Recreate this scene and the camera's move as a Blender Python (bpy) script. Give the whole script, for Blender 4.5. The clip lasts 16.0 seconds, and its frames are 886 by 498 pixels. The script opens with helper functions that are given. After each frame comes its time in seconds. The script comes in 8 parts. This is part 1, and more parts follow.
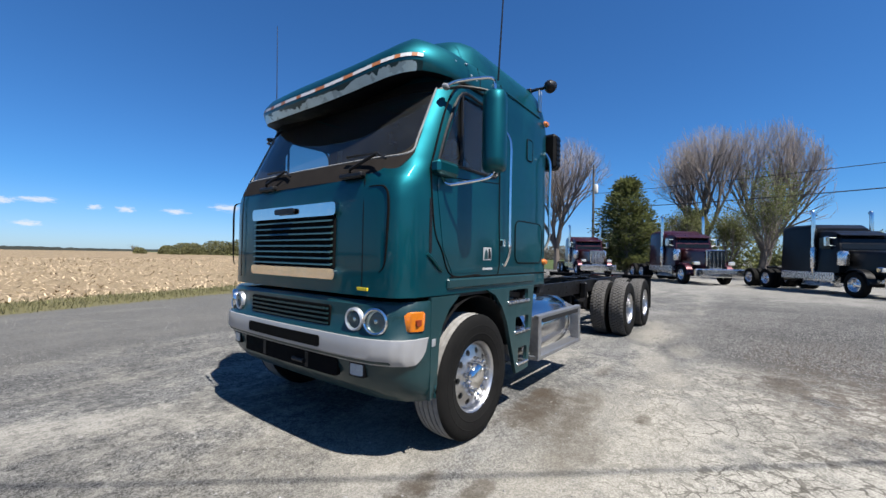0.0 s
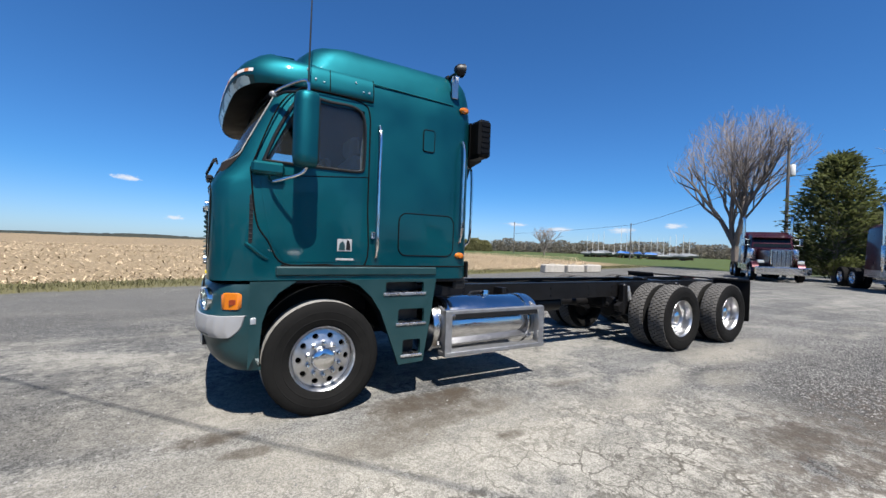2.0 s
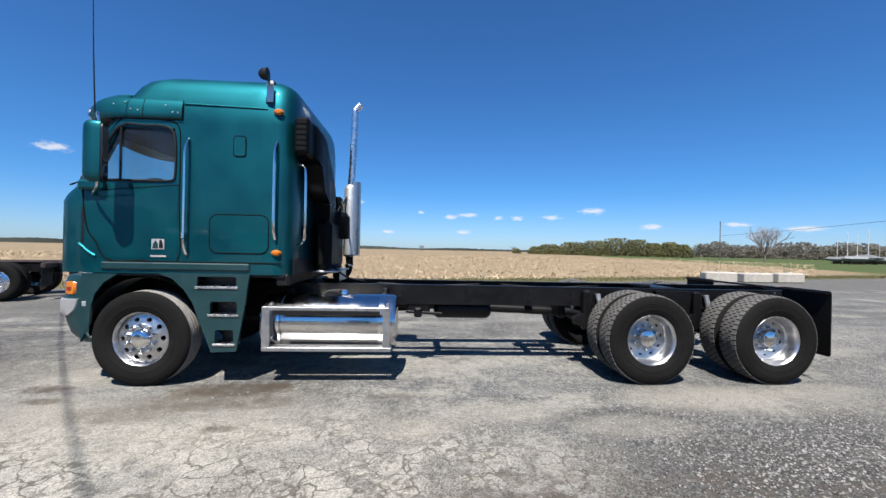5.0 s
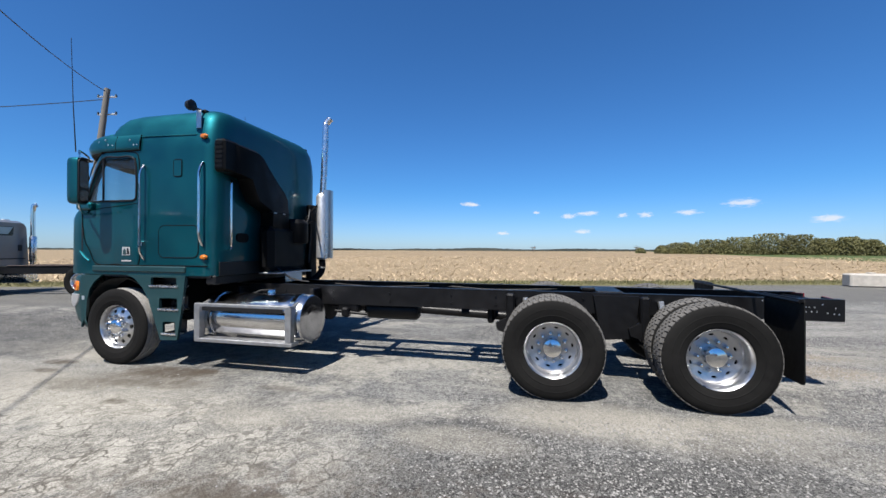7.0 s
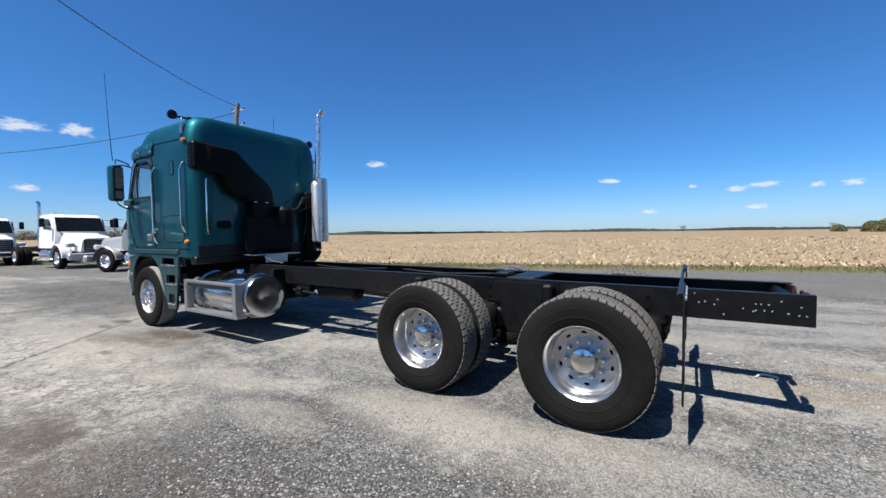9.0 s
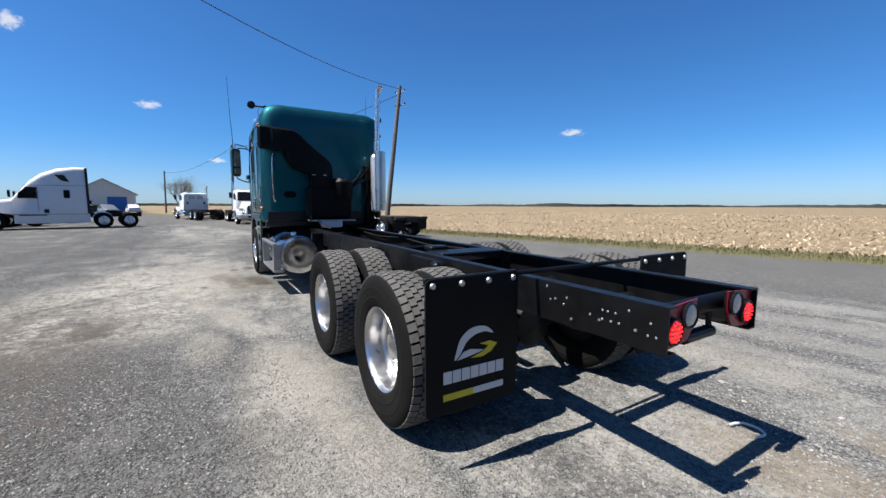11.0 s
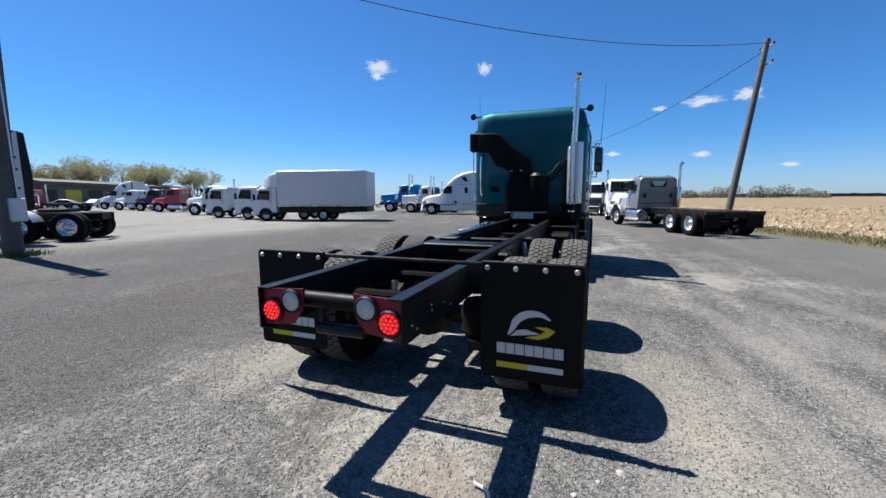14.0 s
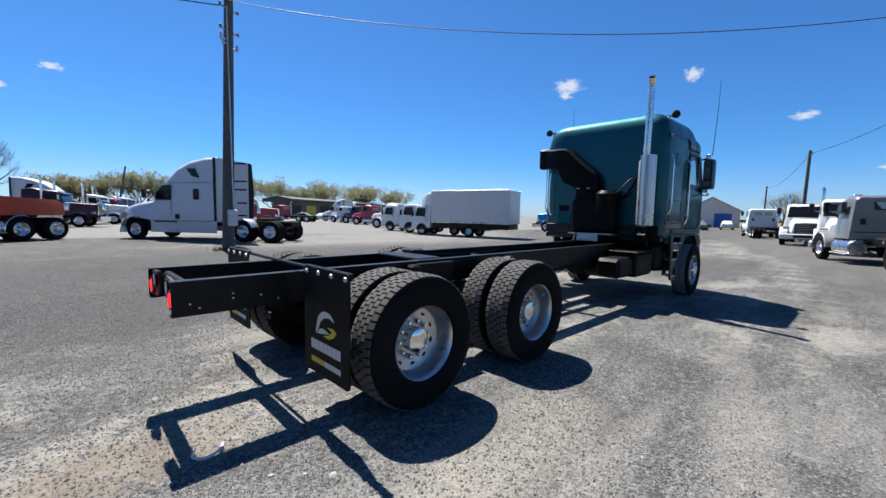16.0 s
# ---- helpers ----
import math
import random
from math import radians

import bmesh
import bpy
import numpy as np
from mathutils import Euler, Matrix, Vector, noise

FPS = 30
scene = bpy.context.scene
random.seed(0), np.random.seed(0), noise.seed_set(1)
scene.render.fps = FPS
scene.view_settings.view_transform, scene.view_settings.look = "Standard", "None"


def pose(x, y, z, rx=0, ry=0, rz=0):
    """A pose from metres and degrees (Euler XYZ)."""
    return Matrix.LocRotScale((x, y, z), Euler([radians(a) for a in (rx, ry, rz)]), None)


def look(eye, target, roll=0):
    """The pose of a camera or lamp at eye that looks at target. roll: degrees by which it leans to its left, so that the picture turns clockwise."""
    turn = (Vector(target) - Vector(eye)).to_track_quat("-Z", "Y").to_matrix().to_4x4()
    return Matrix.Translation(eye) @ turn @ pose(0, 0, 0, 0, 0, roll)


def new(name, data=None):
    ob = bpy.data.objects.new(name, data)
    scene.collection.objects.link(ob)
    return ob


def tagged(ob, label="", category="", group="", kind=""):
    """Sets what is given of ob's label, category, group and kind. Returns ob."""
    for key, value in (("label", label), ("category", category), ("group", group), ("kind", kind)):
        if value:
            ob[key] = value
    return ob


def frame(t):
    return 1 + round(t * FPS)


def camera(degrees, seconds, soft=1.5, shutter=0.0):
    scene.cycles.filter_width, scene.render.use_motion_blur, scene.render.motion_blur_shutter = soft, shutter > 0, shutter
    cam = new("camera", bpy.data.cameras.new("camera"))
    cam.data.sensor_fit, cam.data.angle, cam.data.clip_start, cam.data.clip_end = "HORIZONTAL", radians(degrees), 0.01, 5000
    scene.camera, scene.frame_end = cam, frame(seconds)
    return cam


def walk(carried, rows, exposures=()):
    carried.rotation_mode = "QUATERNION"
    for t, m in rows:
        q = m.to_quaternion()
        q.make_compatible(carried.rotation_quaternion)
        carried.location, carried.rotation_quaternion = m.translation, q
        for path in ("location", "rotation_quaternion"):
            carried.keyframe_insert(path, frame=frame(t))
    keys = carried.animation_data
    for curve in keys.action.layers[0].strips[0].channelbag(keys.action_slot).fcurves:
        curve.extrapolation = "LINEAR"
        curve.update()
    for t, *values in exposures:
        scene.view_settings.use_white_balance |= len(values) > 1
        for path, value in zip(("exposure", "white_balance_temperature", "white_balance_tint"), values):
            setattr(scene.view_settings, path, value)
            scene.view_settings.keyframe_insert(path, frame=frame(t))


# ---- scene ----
cam = camera(96.3, 16.0)
PATH = [
    (0, (-2.669, -2.903, 1.426), (-1.075, -1.696, 1.46), 1.0),
    (0.5, (-2.31, -3.428, 1.408), (-0.827, -2.087, 1.438), 1.1),
    (1, (-1.872, -3.852, 1.394), (-0.54, -2.361, 1.409), 1.3),
    (1.5, (-1.355, -4.222, 1.43), (-0.195, -2.592, 1.423), 1.7),
    (2, (-0.815, -4.623, 1.464), (0.178, -2.887, 1.453), 2.0),
    (2.5, (-0.224, -4.823, 1.473), (0.619, -3.009, 1.468), 2.0),
    (3, (0.336, -5.091, 1.479), (1.027, -3.215, 1.472), 1.8),
    (3.5, (0.911, -5.229, 1.445), (1.456, -3.305, 1.437), 1.6),
    (4, (1.516, -5.348, 1.445), (1.919, -3.389, 1.439), 1.3),
    (4.2, (1.759, -5.429, 1.444), (2.115, -3.461, 1.436), 1.3),
    (6.3, (4.397, -5.404, 1.471), (4.132, -3.422, 1.49), 0.7),
    (6.5, (4.609, -5.376, 1.471), (4.301, -3.4, 1.475), 0.6),
    (7, (5.207, -5.231, 1.479), (4.756, -3.282, 1.483), 0.2),
    (7.5, (5.801, -4.997, 1.494), (5.204, -3.088, 1.491), -0.2),
    (8, (6.414, -4.801, 1.499), (5.668, -2.946, 1.475), -0.4),
    (8.5, (6.95, -4.459, 1.476), (6.044, -2.676, 1.426), -0.8),
    (9, (7.497, -4.135, 1.462), (6.439, -2.439, 1.38), -0.7),
    (9.5, (7.975, -3.719, 1.431), (6.763, -2.132, 1.312), -0.1),
    (10, (8.423, -3.237, 1.444), (7.051, -1.791, 1.282), 0.6),
    (10.2, (8.6, -3, 1.418), (7.157, -1.628, 1.233), 0.4),
    (12.3, (9.935, -0.802, 1.463), (7.97, -0.509, 1.235), 0.7),
    (12.5, (10.018, -0.556, 1.445), (8.038, -0.397, 1.206), 0.5),
    (13, (10.025, 0.043, 1.422), (8.047, -0.118, 1.174), 0.2),
    (13.5, (9.919, 0.637, 1.445), (7.988, 0.184, 1.185), -0.2),
    (14, (9.839, 1.236, 1.458), (7.986, 0.531, 1.2), -0.3),
    (14.5, (9.604, 1.8, 1.433), (7.851, 0.868, 1.19), -0.3),
    (15, (9.4, 2.384, 1.414), (7.764, 1.255, 1.196), 0.2),
    (15.5, (9.093, 2.875, 1.396), (7.584, 1.576, 1.205), 0.8),
    (16, (8.713, 3.306, 1.429), (7.331, 1.87, 1.261), 1.1),
]
walk(cam, [(t, look(eye, target, roll)) for t, eye, target, roll in PATH])

SUN = Vector((-0.12, -0.57, 1.0)).normalized()
world = bpy.data.worlds.new("sky")
scene.world = world
world.use_nodes = True
wn = world.node_tree
wn.nodes.clear()
sky = wn.nodes.new("ShaderNodeTexSky")
sky.sky_type = "NISHITA"
sky.sun_disc = False
sky.sun_elevation = math.asin(SUN.z)
sky.sun_rotation = math.atan2(SUN.x, SUN.y)
sky.altitude = 600
sky.air_density, sky.dust_density, sky.ozone_density = 1.0, 0.4, 5.0
bg = wn.nodes.new("ShaderNodeBackground")
bg.inputs["Strength"].default_value = 0.0455
wo = wn.nodes.new("ShaderNodeOutputWorld")
tint = wn.nodes.new("ShaderNodeMix")
tint.data_type, tint.blend_type = "RGBA", "MULTIPLY"
tint.inputs["Factor"].default_value = 1
# the haze over the horizon is whiter than the sky above it
sky_co = wn.nodes.new("ShaderNodeTexCoord")
sky_sep = wn.nodes.new("ShaderNodeSeparateXYZ")
wn.links.new(sky_co.outputs["Generated"], sky_sep.inputs[0])
haze = wn.nodes.new("ShaderNodeMapRange")
haze.interpolation_type = "SMOOTHERSTEP"
haze.inputs["From Min"].default_value, haze.inputs["From Max"].default_value = 0.0, 0.17
wn.links.new(sky_sep.outputs[2], haze.inputs[0])
air = wn.nodes.new("ShaderNodeMix")
air.data_type = "RGBA"
air.inputs["A"].default_value = (0.72, 0.97, 1.38, 1)
air.inputs["B"].default_value = (0.45, 0.92, 1.35, 1)
wn.links.new(haze.outputs[0], air.inputs["Factor"])
wn.links.new(air.outputs["Result"], tint.inputs["B"])
wn.links.new(sky.outputs[0], tint.inputs["A"])
wn.links.new(tint.outputs["Result"], bg.inputs[0])
wn.links.new(bg.outputs[0], wo.inputs[0])
lamp = bpy.data.lights.new("sun", "SUN")
lamp.energy, lamp.angle, lamp.color = 5.0, radians(0.53), (1.0, 0.96, 0.9)
sun = new("sun", lamp)
sun.rotation_euler = SUN.to_track_quat("Z", "Y").to_euler()
scene.view_settings.exposure = 1.18


# ---- materials ----
def mat(name, colour, rough=0.6, metal=0.0, grain=None, amount=0.25, bump=0.0, coat=0.0, spec=0.5, stain=0.0, stain_colour=(0.3, 0.27, 0.23)):
    """A surface with a base colour, grain at one scale, broad stains at another, and fine relief."""
    m = bpy.data.materials.new(name)
    m.use_nodes = True
    t = m.node_tree
    b = t.nodes["Principled BSDF"]
    b.inputs["Roughness"].default_value = rough
    b.inputs["Metallic"].default_value = metal
    b.inputs["Coat Weight"].default_value = coat
    b.inputs["Coat Roughness"].default_value = 0.04
    b.inputs["Specular IOR Level"].default_value = spec
    b.inputs["Base Color"].default_value = (*colour, 1)
    if grain:
        co = t.nodes.new("ShaderNodeTexCoord")
        n1 = t.nodes.new("ShaderNodeTexNoise")
        n1.inputs["Scale"].default_value, n1.inputs["Detail"].default_value = grain, 6
        n2 = t.nodes.new("ShaderNodeTexNoise")
        n2.inputs["Scale"].default_value, n2.inputs["Detail"].default_value = grain * 0.07, 4
        t.links.new(co.outputs["Object"], n1.inputs["Vector"])
        t.links.new(co.outputs["Object"], n2.inputs["Vector"])
        add = t.nodes.new("ShaderNodeMath")
        add.operation = "ADD"
        t.links.new(n1.outputs["Fac"], add.inputs[0])
        t.links.new(n2.outputs["Fac"], add.inputs[1])
        r = t.nodes.new("ShaderNodeMapRange")
        r.inputs["From Min"].default_value, r.inputs["From Max"].default_value = 0.6, 1.4
        r.inputs["To Min"].default_value, r.inputs["To Max"].default_value = 1 - amount, 1 + amount
        t.links.new(add.outputs[0], r.inputs[0])
        mx = t.nodes.new("ShaderNodeMix")
        mx.data_type, mx.blend_type = "RGBA", "MULTIPLY"
        mx.inputs["Factor"].default_value = 1
        mx.inputs["A"].default_value = (*colour, 1)
        t.links.new(r.outputs[0], mx.inputs["B"])
        last = mx.outputs["Result"]
        if stain:
            sr = t.nodes.new("ShaderNodeMapRange")
            sr.inputs["From Min"].default_value, sr.inputs["From Max"].default_value = 0.5, 0.75
            sr.inputs["To Max"].default_value = stain
            t.links.new(n2.outputs["Fac"], sr.inputs[0])
            sm = t.nodes.new("ShaderNodeMix")
            sm.data_type = "RGBA"
            sm.inputs["B"].default_value = (*stain_colour, 1)
            t.links.new(sr.outputs[0], sm.inputs["Factor"])
            t.links.new(last, sm.inputs["A"])
            last = sm.outputs["Result"]
        t.links.new(last, b.inputs["Base Color"])
        rr = t.nodes.new("ShaderNodeMapRange")
        rr.inputs["From Min"].default_value, rr.inputs["From Max"].default_value = 0.3, 0.7
        rr.inputs["To Min"].default_value, rr.inputs["To Max"].default_value = max(rough - 0.07, 0.02), min(rough + 0.09, 1)
        t.links.new(n1.outputs["Fac"], rr.inputs[0])
        t.links.new(rr.outputs[0], b.inputs["Roughness"])
        if bump:
            bp = t.nodes.new("ShaderNodeBump")
            bp.inputs["Strength"].default_value, bp.inputs["Distance"].default_value = bump, 0.01
            t.links.new(n1.outputs["Fac"], bp.inputs["Height"])
            t.links.new(bp.outputs[0], b.inputs["Normal"])
    return m


def flakes(name, colour, rough=0.32, metal=0.55):
    """Metallic vehicle paint with fine flakes under a clear coat, slightly wavy panels and a little dust."""
    m = mat(name, colour, rough, metal, grain=3.0, amount=0.1, coat=0.45, stain=0.05, stain_colour=(0.06, 0.12, 0.12))
    t = m.node_tree
    b = t.nodes["Principled BSDF"]
    co = t.nodes.new("ShaderNodeTexCoord")
    n = t.nodes.new("ShaderNodeTexNoise")
    n.inputs["Scale"].default_value, n.inputs["Detail"].default_value = 2.2, 2
    t.links.new(co.outputs["Object"], n.inputs["Vector"])
    bp = t.nodes.new("ShaderNodeBump")
    bp.inputs["Strength"].default_value, bp.inputs["Distance"].default_value = 0.06, 0.02
    t.links.new(n.outputs["Fac"], bp.inputs["Height"])
    t.links.new(bp.outputs[0], b.inputs["Normal"])
    t.links.new(bp.outputs[0], b.inputs["Coat Normal"])
    return m


def lens(name, colour, glow=0.0, rough=0.15):
    m = mat(name, colour, rough, 0, grain=60, amount=0.2, coat=0.6)
    if glow:
        b = m.node_tree.nodes["Principled BSDF"]
        b.inputs["Emission Color"].default_value = (*colour, 1)
        b.inputs["Emission Strength"].default_value = glow
    return m


def glass(name, tint, rough=0.0, dust=0.03):
    """Clear tinted glass with a thin pale film for dust and painted-in reflection."""
    m = bpy.data.materials.new(name)
    m.use_nodes = True
    t = m.node_tree
    t.nodes.clear()
    o = t.nodes.new("ShaderNodeOutputMaterial")
    tr = t.nodes.new("ShaderNodeBsdfTransparent")
    tr.inputs[0].default_value = (*tint, 1)
    gl = t.nodes.new("ShaderNodeBsdfGlossy")
    gl.inputs["Roughness"].default_value = rough
    lw = t.nodes.new("ShaderNodeLayerWeight")
    lw.inputs[0].default_value = 0.5
    pw = t.nodes.new("ShaderNodeMath")
    pw.operation = "POWER"
    pw.inputs[1].default_value = 4
    t.links.new(lw.outputs["Facing"], pw.inputs[0])
    fr = t.nodes.new("ShaderNodeMapRange")
    fr.inputs["To Min"].default_value, fr.inputs["To Max"].default_value = 0.05, 0.8
    t.links.new(pw.outputs[0], fr.inputs[0])
    mx = t.nodes.new("ShaderNodeMixShader")
    t.links.new(fr.outputs[0], mx.inputs[0])
    t.links.new(tr.outputs[0], mx.inputs[1])
    t.links.new(gl.outputs[0], mx.inputs[2])
    df = t.nodes.new("ShaderNodeBsdfDiffuse")
    df.inputs[0].default_value = (0.45, 0.47, 0.46, 1)
    co = t.nodes.new("ShaderNodeTexCoord")
    n = t.nodes.new("ShaderNodeTexNoise")
    n.inputs["Scale"].default_value, n.inputs["Detail"].default_value = 3.0, 5
    t.links.new(co.outputs["Object"], n.inputs["Vector"])
    r = t.nodes.new("ShaderNodeMapRange")
    r.inputs["From Min"].default_value, r.inputs["From Max"].default_value = 0.35, 0.7
    r.inputs["To Min"].default_value, r.inputs["To Max"].default_value = dust * 0.6, dust * 1.5
    t.links.new(n.outputs["Fac"], r.inputs[0])
    dm = t.nodes.new("ShaderNodeMixShader")
    t.links.new(r.outputs[0], dm.inputs[0])
    t.links.new(mx.outputs[0], dm.inputs[1])
    t.links.new(df.outputs[0], dm.inputs[2])
    t.links.new(dm.outputs[0], o.inputs[0])
    return m


def leafy(m, share=0.45):
    """Lets light through the leaves of a foliage material."""
    t = m.node_tree
    b = t.nodes["Principled BSDF"]
    tr = t.nodes.new("ShaderNodeBsdfTranslucent")
    t.links.new(b.inputs["Base Color"].links[0].from_socket, tr.inputs[0])
    mx = t.nodes.new("ShaderNodeMixShader")
    mx.inputs[0].default_value = share
    t.links.new(b.outputs[0], mx.inputs[1])
    t.links.new(tr.outputs[0], mx.inputs[2])
    t.links.new(mx.outputs[0], t.nodes["Material Output"].inputs[0])
    return m


TEAL = flakes("teal_paint", (0.0, 0.067, 0.083), 0.5, 0.87)
TEAL_LOW = mat("teal_plastic", (0.001, 0.024, 0.028), 0.45, 0.1, grain=8, amount=0.15, coat=0.3, stain=0.2, stain_colour=(0.03, 0.05, 0.05))
CHROME = mat("chrome", (0.68, 0.68, 0.68), 0.1, 1.0, grain=14, amount=0.06)
ALU = mat("polished_aluminium", (0.68, 0.68, 0.69), 0.25, 1.0, grain=14, amount=0.12, stain=0.25, stain_colour=(0.4, 0.39, 0.37))
DULL = mat("dull_aluminium", (0.55, 0.56, 0.57), 0.42, 0.85, grain=30, amount=0.15, stain=0.35, stain_colour=(0.3, 0.29, 0.28))
RIMM = mat("polished_rim", (0.5, 0.5, 0.505), 0.33, 1.0, grain=14, amount=0.2, stain=0.35, stain_colour=(0.25, 0.24, 0.23))
FRAMEM = mat("worn_frame_aluminium", (0.34, 0.34, 0.345), 0.42, 0.9, grain=24, amount=0.25, bump=0.1, stain=0.35, stain_colour=(0.2, 0.19, 0.18))
SILVER = mat("silver_paint", (0.3, 0.3, 0.305), 0.35, 0.4, grain=12, amount=0.08, stain=0.2)
BLACK = mat("black_chassis_paint", (0.004, 0.004, 0.0045), 0.4, 0, grain=10, amount=0.3, bump=0.1, spec=0.2, stain=0.12, stain_colour=(0.025, 0.022, 0.02))
PLASTIC = mat("black_plastic", (0.006, 0.006, 0.0065), 0.45, 0, grain=40, amount=0.3, bump=0.15, spec=0.3)
COWL = mat("faded_cowl_plastic", (0.014, 0.012, 0.011), 0.9, 0, grain=14, amount=0.35, bump=0.2, spec=0.08, stain=0.3, stain_colour=(0.018, 0.016, 0.014))
RUBBER = mat("tyre_rubber", (0.007, 0.0068, 0.0065), 0.8, 0, grain=18, amount=0.3, bump=0.2, spec=0.08, stain=0.5, stain_colour=(0.015, 0.0145, 0.0135))
TREADM = mat("dusty_tread", (0.088, 0.084, 0.079), 0.9, 0, grain=22, amount=0.4, bump=0.3, spec=0.2, stain=0.5, stain_colour=(0.05, 0.047, 0.044))
TREADF = mat("dusty_ribbed_tread", (0.2, 0.193, 0.182), 0.9, 0, grain=22, amount=0.4, bump=0.3, spec=0.2, stain=0.5, stain_colour=(0.12, 0.115, 0.108))
FLAP = mat("rubber_flap", (0.006, 0.006, 0.006), 0.6, 0, grain=16, amount=0.3, bump=0.15, spec=0.1)
WHITE = mat("white_paint", (0.56, 0.562, 0.565), 0.35, 0, grain=6, amount=0.06, coat=0.4, stain=0.15, stain_colour=(0.28, 0.27, 0.25))
YELLOW = mat("yellow_print", (0.5, 0.4, 0.012), 0.5, 0, grain=20, amount=0.1)
DECAL = mat("grey_decal_print", (0.26, 0.27, 0.275), 0.5, 0, grain=40, amount=0.25)
PRINT = mat("white_print", (0.5, 0.5, 0.5), 0.5, 0, grain=20, amount=0.08)
AMBER = lens("amber_lens", (0.4, 0.11, 0.004))
RED = lens("red_lens", (0.35, 0.005, 0.008))
RED_ON = lens("lit_red_diode", (1.0, 0.012, 0.015), 1.1)
RED_DIM = lens("glowing_red_lens", (0.4, 0.005, 0.008), 0.16)
CLEAR = lens("clear_lens", (0.4, 0.41, 0.4), rough=0.1)
ORANGE = mat("orange_print", (0.36, 0.13, 0.045), 0.45, 0, grain=20, amount=0.12)
SLAT = mat("worn_slat_paint", (0.05, 0.11, 0.115), 0.35, 0.5, grain=20, amount=0.3)
TANK = mat("polished_tank_aluminium", (0.6, 0.6, 0.61), 0.14, 1.0, grain=5, amount=0.1, stain=0.3, stain_colour=(0.35, 0.34, 0.33))
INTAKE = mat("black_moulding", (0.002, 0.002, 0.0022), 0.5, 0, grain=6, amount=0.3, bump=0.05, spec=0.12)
LIP = mat("faded_visor_lip", (0.002, 0.035, 0.04), 0.35, 0.2, grain=6, amount=0.3, spec=0.5)
GUARD = mat("brushed_heat_guard", (0.5, 0.5, 0.505), 0.3, 1.0, grain=2.5, amount=0.15)
HOLE = mat("deep_black_opening", (0.003, 0.003, 0.003), 0.9, 0, grain=20, amount=0.3, spec=0.1)
REFLECT = mat("lamp_reflector", (0.6, 0.62, 0.63), 0.18, 0.9, grain=25, amount=0.25, bump=0.4)
SMOKE = mat("grey_lamp_reflector", (0.28, 0.31, 0.3), 0.3, 0.6, grain=25, amount=0.25, bump=0.4)
REDPAINT = mat("red_panel_paint", (0.2, 0.0, 0.018), 0.35, 0, grain=12, amount=0.15, coat=0.2, spec=0.3)
GLASS = glass("tinted_glass", (0.85, 0.92, 0.9), dust=0.02)
SCREEN = glass("windscreen_glass", (0.6, 0.66, 0.65))
INSIDE = mat("dark_cab_lining", (0.03, 0.03, 0.032), 0.8, 0, grain=20, amount=0.3, bump=0.2)
SEATM = mat("grey_seat_cloth", (0.09, 0.09, 0.1), 0.9, 0, grain=60, amount=0.3, bump=0.3)
CURTAIN = mat("beige_curtain", (0.4, 0.36, 0.3), 0.9, 0, grain=30, amount=0.2)
FILM = mat("peeling_film", (0.42, 0.52, 0.52), 0.3, 0.25, grain=9, amount=0.25, bump=0.2)
RUST = mat("rusty_iron", (0.1, 0.055, 0.03), 0.85, 0.2, grain=14, amount=0.5, bump=0.3)


